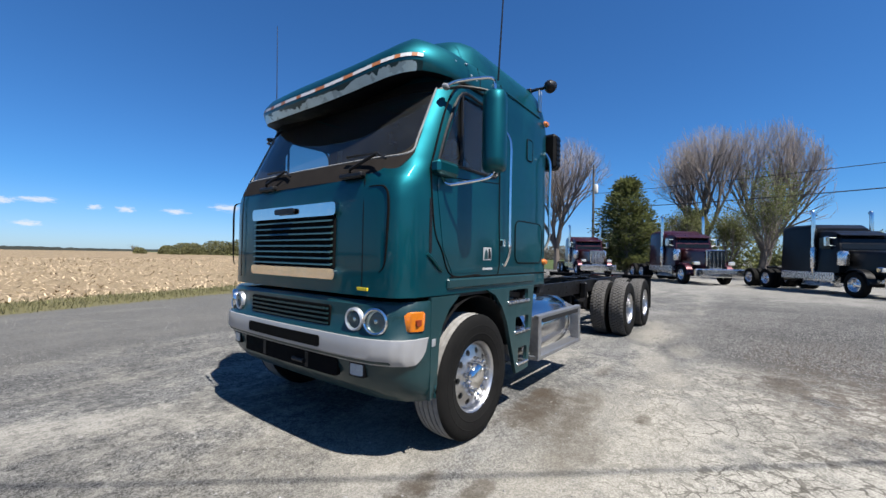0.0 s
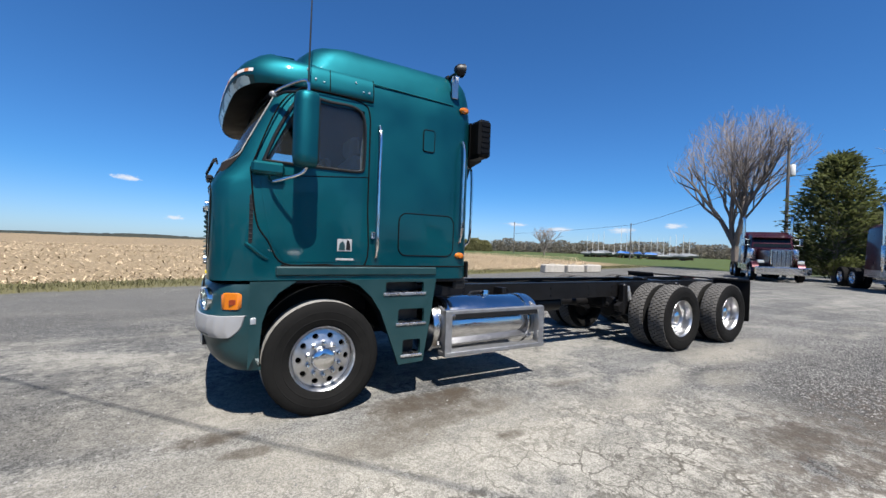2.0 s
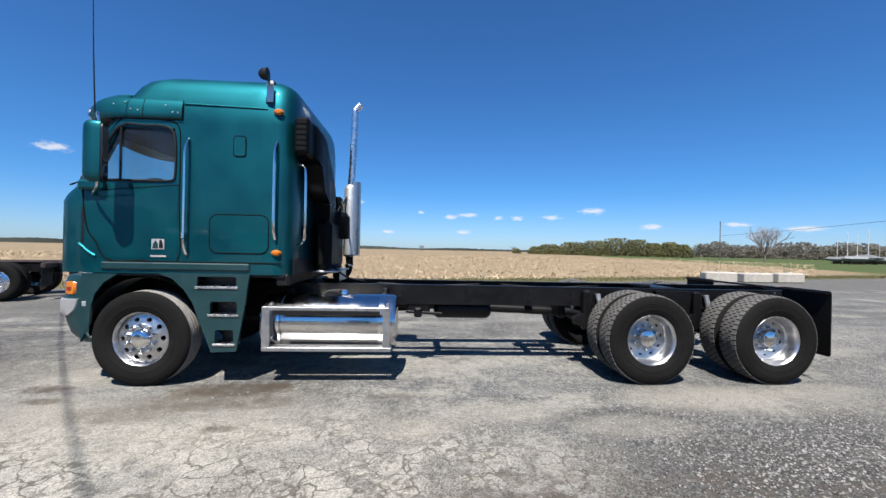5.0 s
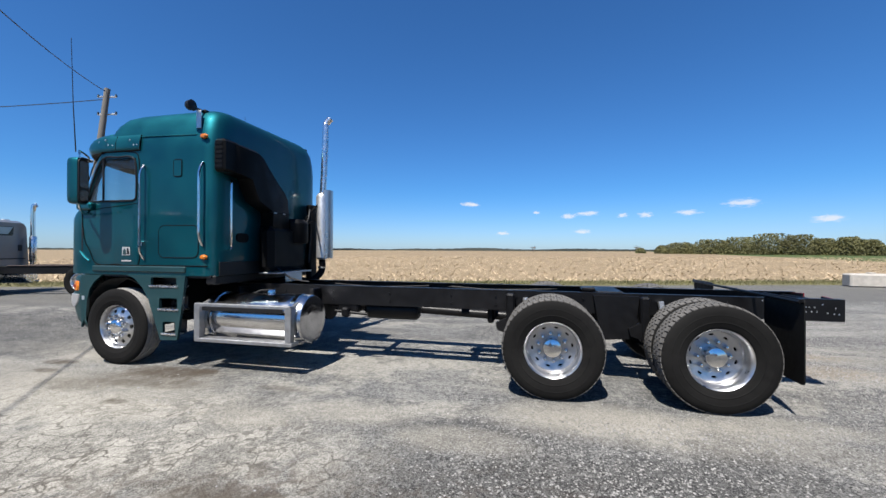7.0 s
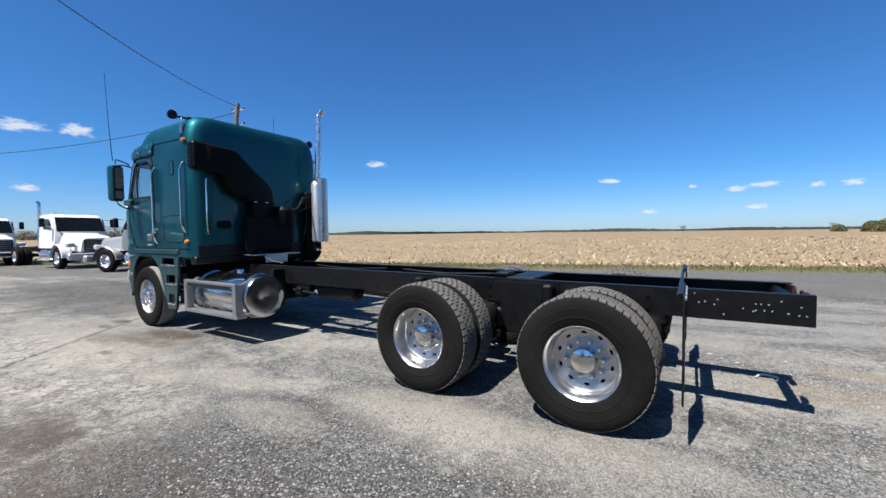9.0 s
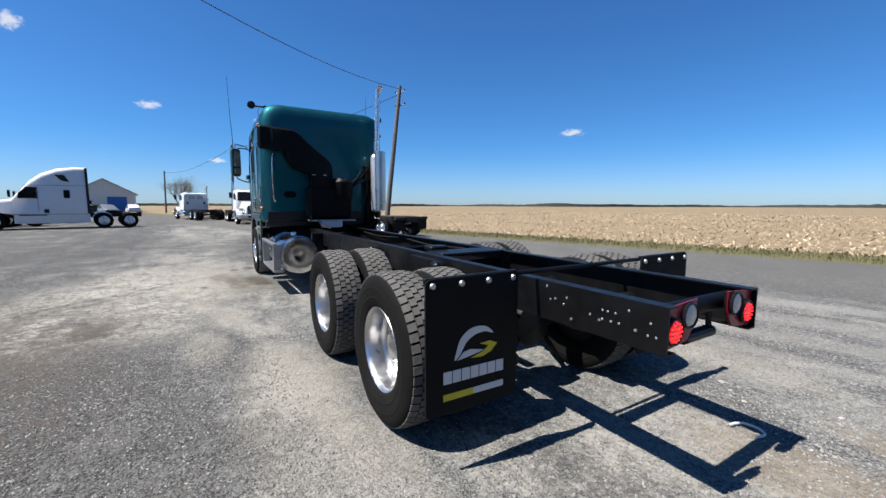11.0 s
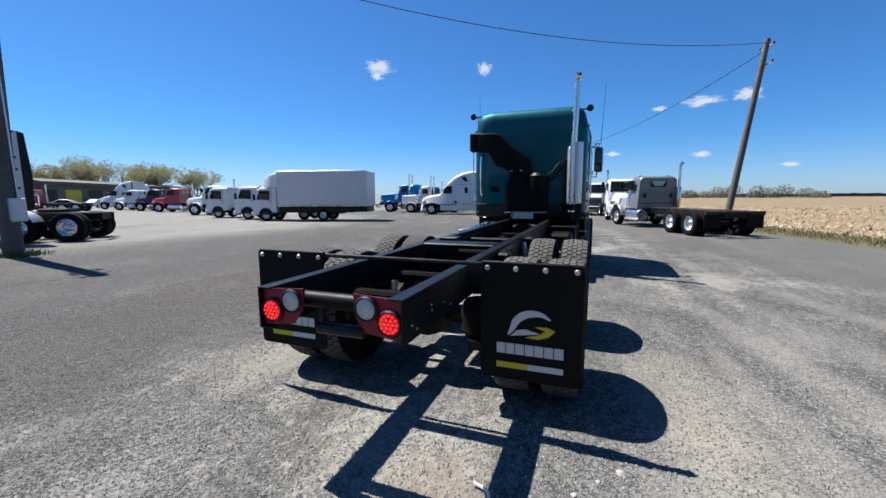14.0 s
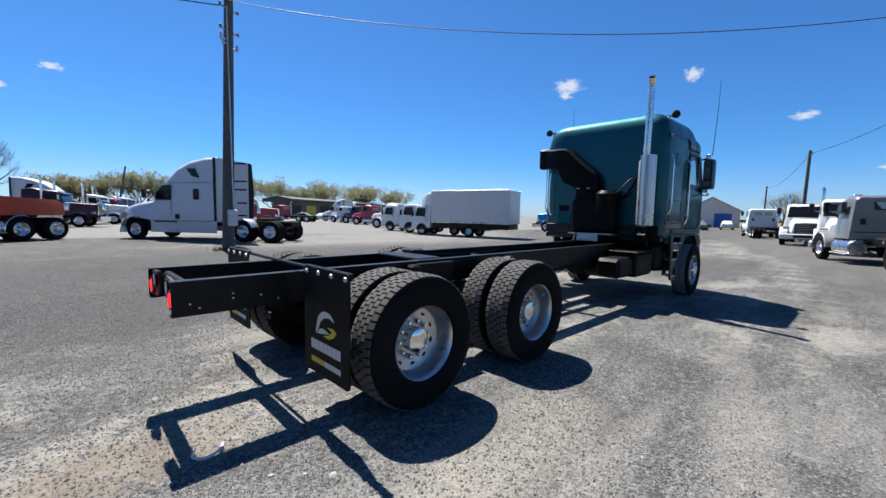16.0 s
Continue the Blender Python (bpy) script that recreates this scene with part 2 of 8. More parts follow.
# ---- mesh building ----
class G:
    """Collects the corners and faces of one mesh."""

    def __init__(self):
        self.v, self.f = [], []

    def add(self, v, f):
        n = len(self.v)
        self.v += [tuple(p) for p in v]
        self.f += [tuple(i + n for i in q) for q in f]
        return self

    def box(self, x0, y0, z0, x1, y1, z1, b=0.006, m=None):
        """A box with chamfered edges."""
        lo, hi = (x0, y0, z0), (x1, y1, z1)
        b = min(b, 0.3 * min(abs(hi[i] - lo[i]) for i in range(3)))
        v, idx = [], {}
        for sx in (0, 1):
            for sy in (0, 1):
                for sz in (0, 1):
                    s = (sx, sy, sz)
                    for ax in range(3):
                        p = []
                        for i in range(3):
                            e = (lo, hi)[s[i]][i]
                            p.append(e if i == ax else e + (b if s[i] == 0 else -b))
                        idx[(s, ax)] = len(v)
                        v.append(p)
        f = []
        for ax in range(3):
            o = [i for i in range(3) if i != ax]
            for side in (0, 1):
                q = []
                for a, c in ((0, 0), (1, 0), (1, 1), (0, 1)):
                    s = [0, 0, 0]
                    s[ax], s[o[0]], s[o[1]] = side, a, c
                    q.append(idx[(tuple(s), ax)])
                f.append(q if (side == 1) == (ax != 1) else q[::-1])
            for a in (0, 1):
                for c in (0, 1):
                    s0, s1 = [0, 0, 0], [0, 0, 0]
                    s0[o[0]], s0[o[1]], s0[ax] = a, c, 0
                    s1[o[0]], s1[o[1]], s1[ax] = a, c, 1
                    s0, s1 = tuple(s0), tuple(s1)
                    f.append([idx[(s0, o[0])], idx[(s1, o[0])], idx[(s1, o[1])], idx[(s0, o[1])]])
        for s in [(a, c, d) for a in (0, 1) for c in (0, 1) for d in (0, 1)]:
            f.append([idx[(s, 0)], idx[(s, 1)], idx[(s, 2)]])
        if m is not None:
            v = [m @ Vector(p) for p in v]
        return self.add(v, f)

    def lathe(self, prof, n=32, centre=(0, 0, 0), axis="y", arc=None):
        """Turns a profile of (radius, along) round an axis."""
        v, f = [], []
        k = len(prof)
        steps = n if arc is None else n + 1
        for i in range(steps):
            a = 2 * math.pi * i / n if arc is None else arc[0] + (arc[1] - arc[0]) * i / n
            c, s = math.cos(a), math.sin(a)
            for r, h in prof:
                p = {"y": (r * c, h, r * s), "z": (r * c, r * s, h), "x": (h, r * c, r * s)}[axis]
                v.append((p[0] + centre[0], p[1] + centre[1], p[2] + centre[2]))
        for i in range(n):
            j = (i + 1) % steps
            for q in range(k - 1):
                f.append((i * k + q, i * k + q + 1, j * k + q + 1, j * k + q))
        return self.add(v, f)

    def tube(self, pts, r, n=8, caps=True):
        """A round bar along points; r is one radius or one for each point."""
        pts = [Vector(p) for p in pts]
        rs = r if isinstance(r, (list, tuple)) else [r] * len(pts)
        v, f = [], []
        up = None
        for i, p in enumerate(pts):
            d = (pts[min(i + 1, len(pts) - 1)] - pts[max(i - 1, 0)]).normalized()
            if up is None:
                up = d.orthogonal().normalized()
            up = (up - d * up.dot(d))
            up = up.normalized() if up.length > 1e-6 else d.orthogonal().normalized()
            w = d.cross(up)
            for k in range(n):
                a = 2 * math.pi * k / n
                v.append(p + (up * math.cos(a) + w * math.sin(a)) * rs[i])
        for i in range(len(pts) - 1):
            for k in range(n):
                j = (k + 1) % n
                f.append((i * n + k, i * n + j, (i + 1) * n + j, (i + 1) * n + k))
        if caps:
            f.append(tuple(range(n))[::-1])
            f.append(tuple(range((len(pts) - 1) * n, len(pts) * n)))
        return self.add(v, f)

    def prism(self, poly, axis, a, b):
        """A flat outline pushed from a to b along an axis; the outline is in the two other axes, in order."""
        def put(p, h):
            return {"x": (h, p[0], p[1]), "y": (p[0], h, p[1]), "z": (p[0], p[1], h)}[axis]
        n = len(poly)
        v = [put(p, a) for p in poly] + [put(p, b) for p in poly]
        f = [tuple(range(n))[::-1], tuple(range(n, 2 * n))]
        f += [(i, (i + 1) % n, n + (i + 1) % n, n + i) for i in range(n)]
        return self.add(v, f)

    def holed(self, outer, holes, axis, a, b):
        """A flat plate with holes, pushed from a to b along an axis."""
        def put(p, h):
            return {"x": (h, p[0], p[1]), "y": (p[0], h, p[1]), "z": (p[0], p[1], h)}[axis]
        bm = bmesh.new()
        loops = [outer] + list(holes)
        for lp in loops:
            vs = [bm.verts.new((p[0], p[1], 0)) for p in lp]
            for i in range(len(vs)):
                bm.edges.new((vs[i], vs[(i + 1) % len(vs)]))
        bmesh.ops.triangle_fill(bm, use_beauty=True, edges=bm.edges[:])
        bm.verts.index_update()
        vs = [(v.co.x, v.co.y) for v in bm.verts]
        fs = [[v.index for v in f.verts] for f in bm.faces]
        bm.free()
        n = len(vs)
        f = [tuple(q) for q in fs] + [tuple(i + n for i in q[::-1]) for q in fs]
        k = 0
        for lp in loops:
            m = len(lp)
            f += [(k + i, k + (i + 1) % m, n + k + (i + 1) % m, n + k + i) for i in range(m)]
            k += m
        return self.add([put(p, a) for p in vs] + [put(p, b) for p in vs], f)

    def grid(self, rows, close=False):
        """A sheet through rows of points."""
        n = len(rows[0])
        v = [p for r in rows for p in r]
        f = []
        for i in range(len(rows) - 1):
            for k in range(n if close else n - 1):
                j = (k + 1) % n
                f.append((i * n + k, i * n + j, (i + 1) * n + j, (i + 1) * n + k))
        return self.add(v, f)

    def mesh(self, name, material, sharp=35, fix=True):
        me = bpy.data.meshes.new(name)
        me.from_pydata(self.v, [], self.f)
        if fix:
            bm = bmesh.new()
            bm.from_mesh(me)
            bmesh.ops.recalc_face_normals(bm, faces=bm.faces[:])
            bm.to_mesh(me)
            bm.free()
        me.shade_smooth()
        me.set_sharp_from_angle(angle=radians(sharp))
        me.materials.append(material)
        return me


def part(name, g, material, parent=None, label="", m=None, sharp=35):
    """One mesh object under a thing or a part."""
    ob = new(name, g if isinstance(g, bpy.types.Mesh) else g.mesh(name, material, sharp))
    if parent is not None:
        ob.parent = parent
    if m is not None:
        ob.matrix_basis = m
    return tagged(ob, label)


def thing(name, label, category, m=None, group="", kind=""):
    ob = new(name)
    ob.empty_display_size = 0.2
    if m is not None:
        ob.matrix_basis = m
    return tagged(ob, label, category, group, kind)


def smooth(pts, steps=6):
    """A smooth line through points."""
    p = [Vector(q) for q in pts]
    out = []
    for i in range(len(p) - 1):
        a, b, c, d = p[max(i - 1, 0)], p[i], p[i + 1], p[min(i + 2, len(p) - 1)]
        for k in range(steps):
            t = k / steps
            out.append(0.5 * ((2 * b) + (c - a) * t + (2 * a - 5 * b + 4 * c - d) * t * t + (3 * b - a - 3 * c + d) * t ** 3))
    return out + [p[-1]]


def rounded(x0, z0, x1, z1, r, n=5):
    """A rectangle with round corners, as an outline."""
    out = []
    for cx, cz, a in ((x1 - r, z1 - r, 0), (x0 + r, z1 - r, 90), (x0 + r, z0 + r, 180), (x1 - r, z0 + r, 270)):
        for i in range(n + 1):
            t = radians(a + 90 * i / n)
            out.append((cx + r * math.cos(t), cz + r * math.sin(t)))
    return out


# ---- ground: a gravelled yard, a road verge and a stubble field, one sheet to the horizon ----
def ground_material():
    m = bpy.data.materials.new("yard_and_field")
    m.use_nodes = True
    t = m.node_tree
    b = t.nodes["Principled BSDF"]
    L = t.links.new

    def noise_tex(scale, detail=5, rough=0.6, dist=0.0):
        n = t.nodes.new("ShaderNodeTexNoise")
        n.inputs["Scale"].default_value, n.inputs["Detail"].default_value = scale, detail
        n.inputs["Roughness"].default_value, n.inputs["Distortion"].default_value = rough, dist
        L(co.outputs["Object"], n.inputs["Vector"])
        return n.outputs["Fac"]

    def ramp(x, lo, hi, to0=0.0, to1=1.0):
        r = t.nodes.new("ShaderNodeMapRange")
        r.interpolation_type = "SMOOTHSTEP"
        for k, val in (("From Min", lo), ("From Max", hi), ("To Min", to0), ("To Max", to1)):
            r.inputs[k].default_value = val
        L(x, r.inputs[0])
        return r.outputs[0]

    def op(kind, a, c):
        n = t.nodes.new("ShaderNodeMath")
        n.operation = kind
        for i, q in enumerate((a, c)):
            if isinstance(q, (int, float)):
                n.inputs[i].default_value = q
            else:
                L(q, n.inputs[i])
        return n.outputs[0]

    def mix(f, a, c):
        n = t.nodes.new("ShaderNodeMix")
        n.data_type = "RGBA"
        if isinstance(f, (int, float)):
            n.inputs["Factor"].default_value = f
        else:
            L(f, n.inputs["Factor"])
        for key, q in (("A", a), ("B", c)):
            if isinstance(q, tuple):
                n.inputs[key].default_value = (*q, 1)
            else:
                L(q, n.inputs[key])
        return n.outputs["Result"]

    co = t.nodes.new("ShaderNodeTexCoord")
    sep = t.nodes.new("ShaderNodeSeparateXYZ")
    L(co.outputs["Object"], sep.inputs[0])
    X, Y = sep.outputs[0], sep.outputs[1]

    def spot(cx, cy, rx, ry, soft=0.5, angle=0.0):
        """1 inside an ellipse on the ground, 0 outside, with a ragged edge."""
        c, s = math.cos(angle), math.sin(angle)
        dx, dy = op("SUBTRACT", X, cx), op("SUBTRACT", Y, cy)
        u = op("DIVIDE", op("ADD", op("MULTIPLY", dx, c), op("MULTIPLY", dy, s)), rx)
        v = op("DIVIDE", op("SUBTRACT", op("MULTIPLY", dy, c), op("MULTIPLY", dx, s)), ry)
        d = op("ADD", op("MULTIPLY", u, u), op("MULTIPLY", v, v))
        d = op("ADD", d, op("MULTIPLY", op("SUBTRACT", ragged, 0.5), 2.2))
        d = op("ADD", d, op("MULTIPLY", op("SUBTRACT", grit, 0.5), 2.2))
        return ramp(d, 1.0 + soft, 1.0 - soft)

    ragged = noise_tex(1.3, 6, 0.65)
    grit = noise_tex(6.5, 6, 0.72)
    broad = noise_tex(0.22, 5, 0.6, 0.4)
    mid = noise_tex(0.9, 6, 0.65, 0.3)
    # streaks along the yard's traffic
    mp = t.nodes.new("ShaderNodeMapping")
    mp.inputs["Rotation"].default_value = (0, 0, radians(-17))
    mp.inputs["Scale"].default_value = (0.18, 1.1, 1)
    L(co.outputs["Object"], mp.inputs[0])
    streak = t.nodes.new("ShaderNodeTexNoise")
    streak.inputs["Scale"].default_value, streak.inputs["Detail"].default_value = 1.0, 5
    L(mp.outputs[0], streak.inputs["Vector"])
    streak = streak.outputs["Fac"]
    mp2 = t.nodes.new("ShaderNodeMapping")
    mp2.inputs["Rotation"].default_value = (0, 0, radians(-72))
    mp2.inputs["Scale"].default_value = (0.16, 1.7, 1)
    L(co.outputs["Object"], mp2.inputs[0])
    ruts = t.nodes.new("ShaderNodeTexNoise")
    ruts.inputs["Scale"].default_value, ruts.inputs["Detail"].default_value, ruts.inputs["Roughness"].default_value = 1.0, 6, 0.7
    L(mp2.outputs[0], ruts.inputs["Vector"])
    tracks = ramp(ruts.outputs["Fac"], 0.36, 0.64)
    stones = t.nodes.new("ShaderNodeTexVoronoi")
    stones.inputs["Scale"].default_value = 75
    L(co.outputs["Object"], stones.inputs["Vector"])
    small = t.nodes.new("ShaderNodeTexVoronoi")
    small.inputs["Scale"].default_value = 150
    L(co.outputs["Object"], small.inputs["Vector"])
    fine = noise_tex(60, 3)
    cracks = t.nodes.new("ShaderNodeTexVoronoi")
    cracks.feature = "DISTANCE_TO_EDGE"
    cracks.inputs["Scale"].default_value = 5.2
    wob = t.nodes.new("ShaderNodeTexNoise")
    wob.inputs["Scale"].default_value, wob.inputs["Detail"].default_value = 5, 4
    L(co.outputs["Object"], wob.inputs["Vector"])
    wv = t.nodes.new("ShaderNodeMix")
    wv.data_type, wv.blend_type = "RGBA", "LINEAR_LIGHT"
    wv.inputs["Factor"].default_value = 0.12
    L(co.outputs["Object"], wv.inputs["A"])
    L(wob.outputs["Color"], wv.inputs["B"])
    L(wv.outputs["Result"], cracks.inputs["Vector"])
    crazing = t.nodes.new("ShaderNodeTexVoronoi")
    crazing.feature = "DISTANCE_TO_EDGE"
    crazing.inputs["Scale"].default_value = 11.5
    L(wv.outputs["Result"], crazing.inputs["Vector"])

    # loose grey stone, finely mixed
    hue = t.nodes.new("ShaderNodeSeparateColor")
    L(stones.outputs["Color"], hue.inputs[0])
    hue2 = t.nodes.new("ShaderNodeSeparateColor")
    L(small.outputs["Color"], hue2.inputs[0])
    tone = op("ADD", op("MULTIPLY", hue.outputs[0], 0.4), op("MULTIPLY", hue2.outputs[0], 0.6))
    # loose grey stone, fine and sharply mixed; pale limestone dust where it is worn smooth
    stone = mix(ramp(tone, 0.28, 0.72), (0.018, 0.0181, 0.0184), (0.215, 0.215, 0.216))
    deep = mix(ramp(tone, 0.3, 0.72), (0.008, 0.008, 0.0082), (0.105, 0.104, 0.104))
    coarse = mix(ramp(tone, 0.3, 0.72), (0.01, 0.01, 0.0102), (0.135, 0.134, 0.134))
    back = op("MULTIPLY", ramp(op("ADD", X, op("MULTIPLY", mid, 2.4)), 4.6, 6.4), ramp(op("ADD", Y, op("MULTIPLY", ragged, 1.6)), -0.9, -1.7))
    back = op("MAXIMUM", back, op("MULTIPLY", ramp(op("ADD", Y, op("MULTIPLY", ragged, 1.6)), 1.9, 3.4), op("MULTIPLY", ramp(X, 0, 4, 0.2, 0.6), ramp(X, 7.5, 5, 0.0, 1.0))))
    back = op("MAXIMUM", back, ramp(op("ADD", Y, op("MULTIPLY", ragged, 1.6)), -2.3, -4.2))
    stone = mix(op("MULTIPLY", back, 0.85), stone, coarse)
    stone = mix(op("MULTIPLY", ramp(broad, 0.4, 0.62), 0.35), stone, (0.075, 0.0755, 0.0765))
    pale = mix(ramp(tone, 0.1, 0.9), (0.165, 0.158, 0.145), (0.3, 0.288, 0.264))
    pale = mix(op("MULTIPLY", ramp(noise_tex(6, 5, 0.7), 0.48, 0.68), 0.5), pale, (0.12, 0.115, 0.106))
    worn = op("ADD", op("ADD", op("MULTIPLY", mid, 0.45), op("MULTIPLY", streak, 0.45)), op("MULTIPLY", op("ADD", ragged, op("MULTIPLY", grit, 2.4)), 0.12))
    place = op("ADD", op("MULTIPLY", back, -0.09), op("ADD", ramp(X, 5.5, 1.5, -0.015, 0.045), op("ADD", ramp(Y, -2.5, -4.5, 0.0, -0.03), ramp(Y, 2.6, 4.2, 0.0, -0.02))))
    smooth_part = ramp(op("ADD", worn, place), 0.63, 0.75)
    yard = mix(op("MULTIPLY", smooth_part, 0.9), stone, pale)
    # drifts of darker and lighter gravel, and tracks that tyres have drawn through it
    drift = op("ADD", op("MULTIPLY", ramp(noise_tex(0.7, 6, 0.7, 0.8), 0.34, 0.66), 0.6), op("MULTIPLY", tracks, 0.4))
    yard = mix(ramp(drift, 0.62, 0.2, 0.0, 0.5), yard, (0.04, 0.04, 0.041))
    yard = mix(ramp(drift, 0.62, 0.9, 0.0, 0.35), yard, (0.25, 0.243, 0.23))
    clump = op("ADD", op("MULTIPLY", noise_tex(13, 4, 0.75), 0.5), op("MULTIPLY", noise_tex(34, 3, 0.7), 0.5))
    yard = mix(ramp(clump, 0.5, 0.34, 0.0, 0.6), yard, (0.022, 0.022, 0.0225))
    yard = mix(ramp(clump, 0.5, 0.66, 0.0, 0.55), yard, (0.33, 0.325, 0.315))
    # pale dusty yard further off, among the parked vehicles
    dusty = mix(ramp(tone, 0.1, 0.9), (0.19, 0.185, 0.176), (0.3, 0.293, 0.28))
    dusty = mix(op("MULTIPLY", ramp(noise_tex(0.5, 6, 0.7), 0.45, 0.65), 0.5), dusty, (0.13, 0.127, 0.122))
    far_yard = op("MAXIMUM", op("MAXIMUM", spot(-8, -18, 12, 5.5, 0.9, 0.3), spot(28, -7, 13, 9, 0.7)), ramp(op("ADD", Y, op("MULTIPLY", ragged, 3.0)), -20, -22.5))
    yard = mix(op("MULTIPLY", far_yard, 0.65), yard, dusty)
    # smoother tar on the road side
    tar = mix(ramp(tone, 0.1, 0.9), (0.06, 0.0585, 0.057), (0.125, 0.122, 0.118))
    edge = op("SUBTRACT", Y, op("MULTIPLY", X, 0.3))
    road = ramp(op("ADD", edge, op("MULTIPLY", op("SUBTRACT", ragged, 0.5), 1.2)), 4.0, 5.0)
    yard = mix(op("MULTIPLY", road, 0.8), yard, tar)
    # crazed old asphalt beside the truck
    old = op("MAXIMUM", spot(1.7, -3.3, 2.7, 1.45, 0.7, -0.08), spot(0.0, -3.0, 1.7, 0.9, 0.7, 0.2))
    crazed = mix(ramp(tone, 0.2, 0.8), (0.2, 0.191, 0.173), (0.37, 0.355, 0.325))
    chips = op("MULTIPLY", ramp(noise_tex(11, 5, 0.6, 0.8), 0.51, 0.56), ramp(noise_tex(1.7, 4, 0.6), 0.4, 0.58))
    crazed = mix(op("MULTIPLY", chips, 0.8), crazed, (0.078, 0.072, 0.062))
    crazed = mix(op("MULTIPLY", op("MULTIPLY", ramp(cracks.outputs["Distance"], 0.05, 0.01), ramp(noise_tex(1.3, 3), 0.38, 0.5)), 0.85), crazed, (0.062, 0.056, 0.048))
    crazed = mix(op("MULTIPLY", op("MULTIPLY", ramp(crazing.outputs["Distance"], 0.06, 0.012), ramp(noise_tex(0.8, 4), 0.5, 0.62)), 0.4), crazed, (0.075, 0.067, 0.056))
    scab = ramp(noise_tex(2.1, 7, 0.72, 0.4), 0.47, 0.54)
    crazed = mix(op("MULTIPLY", scab, ramp(X, 0.8, 2.6, 0.15, 0.7)), crazed, mix(ramp(tone, 0.25, 0.75), (0.045, 0.043, 0.04), (0.19, 0.183, 0.17)))
    yard = mix(op("MULTIPLY", old, ramp(ragged, 0.3, 0.5)), yard, crazed)
    # bare pale spots along the truck
    for cx, cy, rx, ry in ((0.7, -2.0, 1.4, 0.6), (-1.2, -1.9, 1.2, 0.5), (3.6, -1.9, 0.5, 0.22), (4.6, -2.2, 0.55, 0.2), (2.7, -2.2, 0.45, 0.2), (9.4, 1.2, 0.6, 0.25), (5.7, -1.5, 0.8, 0.3), (7.2, -1.35, 0.7, 0.2), (6.6, 1.9, 0.8, 0.35), (7.5, 2.0, 0.7, 0.3), (6.3, -1.7, 1.2, 0.32), (-1.3, -0.5, 1.0, 0.6), (-0.6, -1.0, 0.6, 0.3)):
        yard = mix(op("MULTIPLY", spot(cx, cy, rx, ry, 0.9), 0.45), yard, mix(ramp(tone, 0.2, 0.8), (0.203, 0.191, 0.168), (0.328, 0.308, 0.273)))
    # darker loose gravel beyond the walk and behind the truck
    for cx, cy, rx, ry, k in ((5.0, -3.1, 1.1, 0.6, 0.4), (3.0, -9.0, 10.0, 4.2, 0.75), (7.2, -4.0, 3.0, 1.9, 0.9), (4.4, -3.3, 1.7, 0.6, 0.2), (8.6, -1.75, 0.8, 0.4, 0.5), (-5.5, 0.0, 4.2, 1.7, 0.8), (-8.0, -4.5, 4.5, 2.6, 0.45), (-2.2, 3.6, 3.0, 1.4, 0.4), (10.5, -6.5, 4.5, 3.0, 0.5)):
        yard = mix(op("MULTIPLY", spot(cx, cy, rx, ry, 0.8), k), yard, deep)
    # pale wheel tracks where traffic turns in from the road
    for cx, cy, rx, ry, turn in ((7.6, 3.3, 3.6, 0.22, 0.2), (8.2, 4.4, 4.0, 0.3, 0.26), (6.8, 5.2, 4.5, 0.25, 0.3), (10.2, 3.2, 2.0, 0.2, 0.35), (7.2, 2.5, 1.6, 0.14, 0.1)):
        yard = mix(op("MULTIPLY", spot(cx, cy, rx, ry, 0.95, turn), 0.5), yard, mix(ramp(tone, 0.2, 0.8), (0.165, 0.16, 0.152), (0.3, 0.291, 0.277)))
    # brown crumbled surface where the old asphalt breaks up
    crumbs = op("MULTIPLY", ramp(noise_tex(8, 6, 0.7, 0.8), 0.44, 0.56), op("MAXIMUM", spot(4.2, -4.2, 2.5, 1.3, 0.9, 0.1), spot(2.6, -5.2, 2.0, 0.7, 0.9)))
    yard = mix(op("MULTIPLY", crumbs, 0.75), yard, (0.07, 0.056, 0.046))
    # brown spill stains
    for cx, cy, rx, ry, k in ((-0.85, -1.3, 0.24, 0.1, 0.9), (-0.6, -1.62, 0.16, 0.07, 0.7), (1.0, -1.3, 0.6, 0.17, 0.95), (1.32, -1.2, 0.18, 0.09, 1.0), (0.95, -1.62, 0.7, 0.22, 0.7), (0.35, -1.9, 0.45, 0.18, 0.5), (1.25, -2.2, 0.14, 0.06, 0.8), (3.4, -3.3, 0.35, 0.18, 0.6), (2.6, -1.5, 0.3, 0.08, 0.4), (5.0, -5.0, 1.1, 0.4, 0.45), (3.9, -4.5, 0.8, 0.3, 0.35), (4.6, -3.6, 0.6, 0.2, 0.3)):
        yard = mix(op("MULTIPLY", spot(cx, cy, rx, ry, 0.8), op("MULTIPLY", ramp(noise_tex(6, 5, 0.7), 0.25, 0.6, 0.35, 1.0), k)), yard, (0.052, 0.041, 0.03))
    # tan sand where tyres turn
    for cx, cy, rx, ry in ((8.6, 0.55, 0.7, 0.3), (8.9, 1.3, 0.5, 0.2)):
        yard = mix(op("MULTIPLY", spot(cx, cy, rx, ry, 0.8), 0.5), yard, (0.195, 0.156, 0.113))
    # verge and field beyond the road, more grass to the far end
    grassy = mix(noise_tex(7, 5), (0.055, 0.06, 0.022), (0.165, 0.14, 0.07))
    verge = ramp(op("ADD", edge, op("MULTIPLY", op("SUBTRACT", ragged, 0.5), 0.7)), 9.9, 10.25)
    allc = mix(verge, yard, grassy)
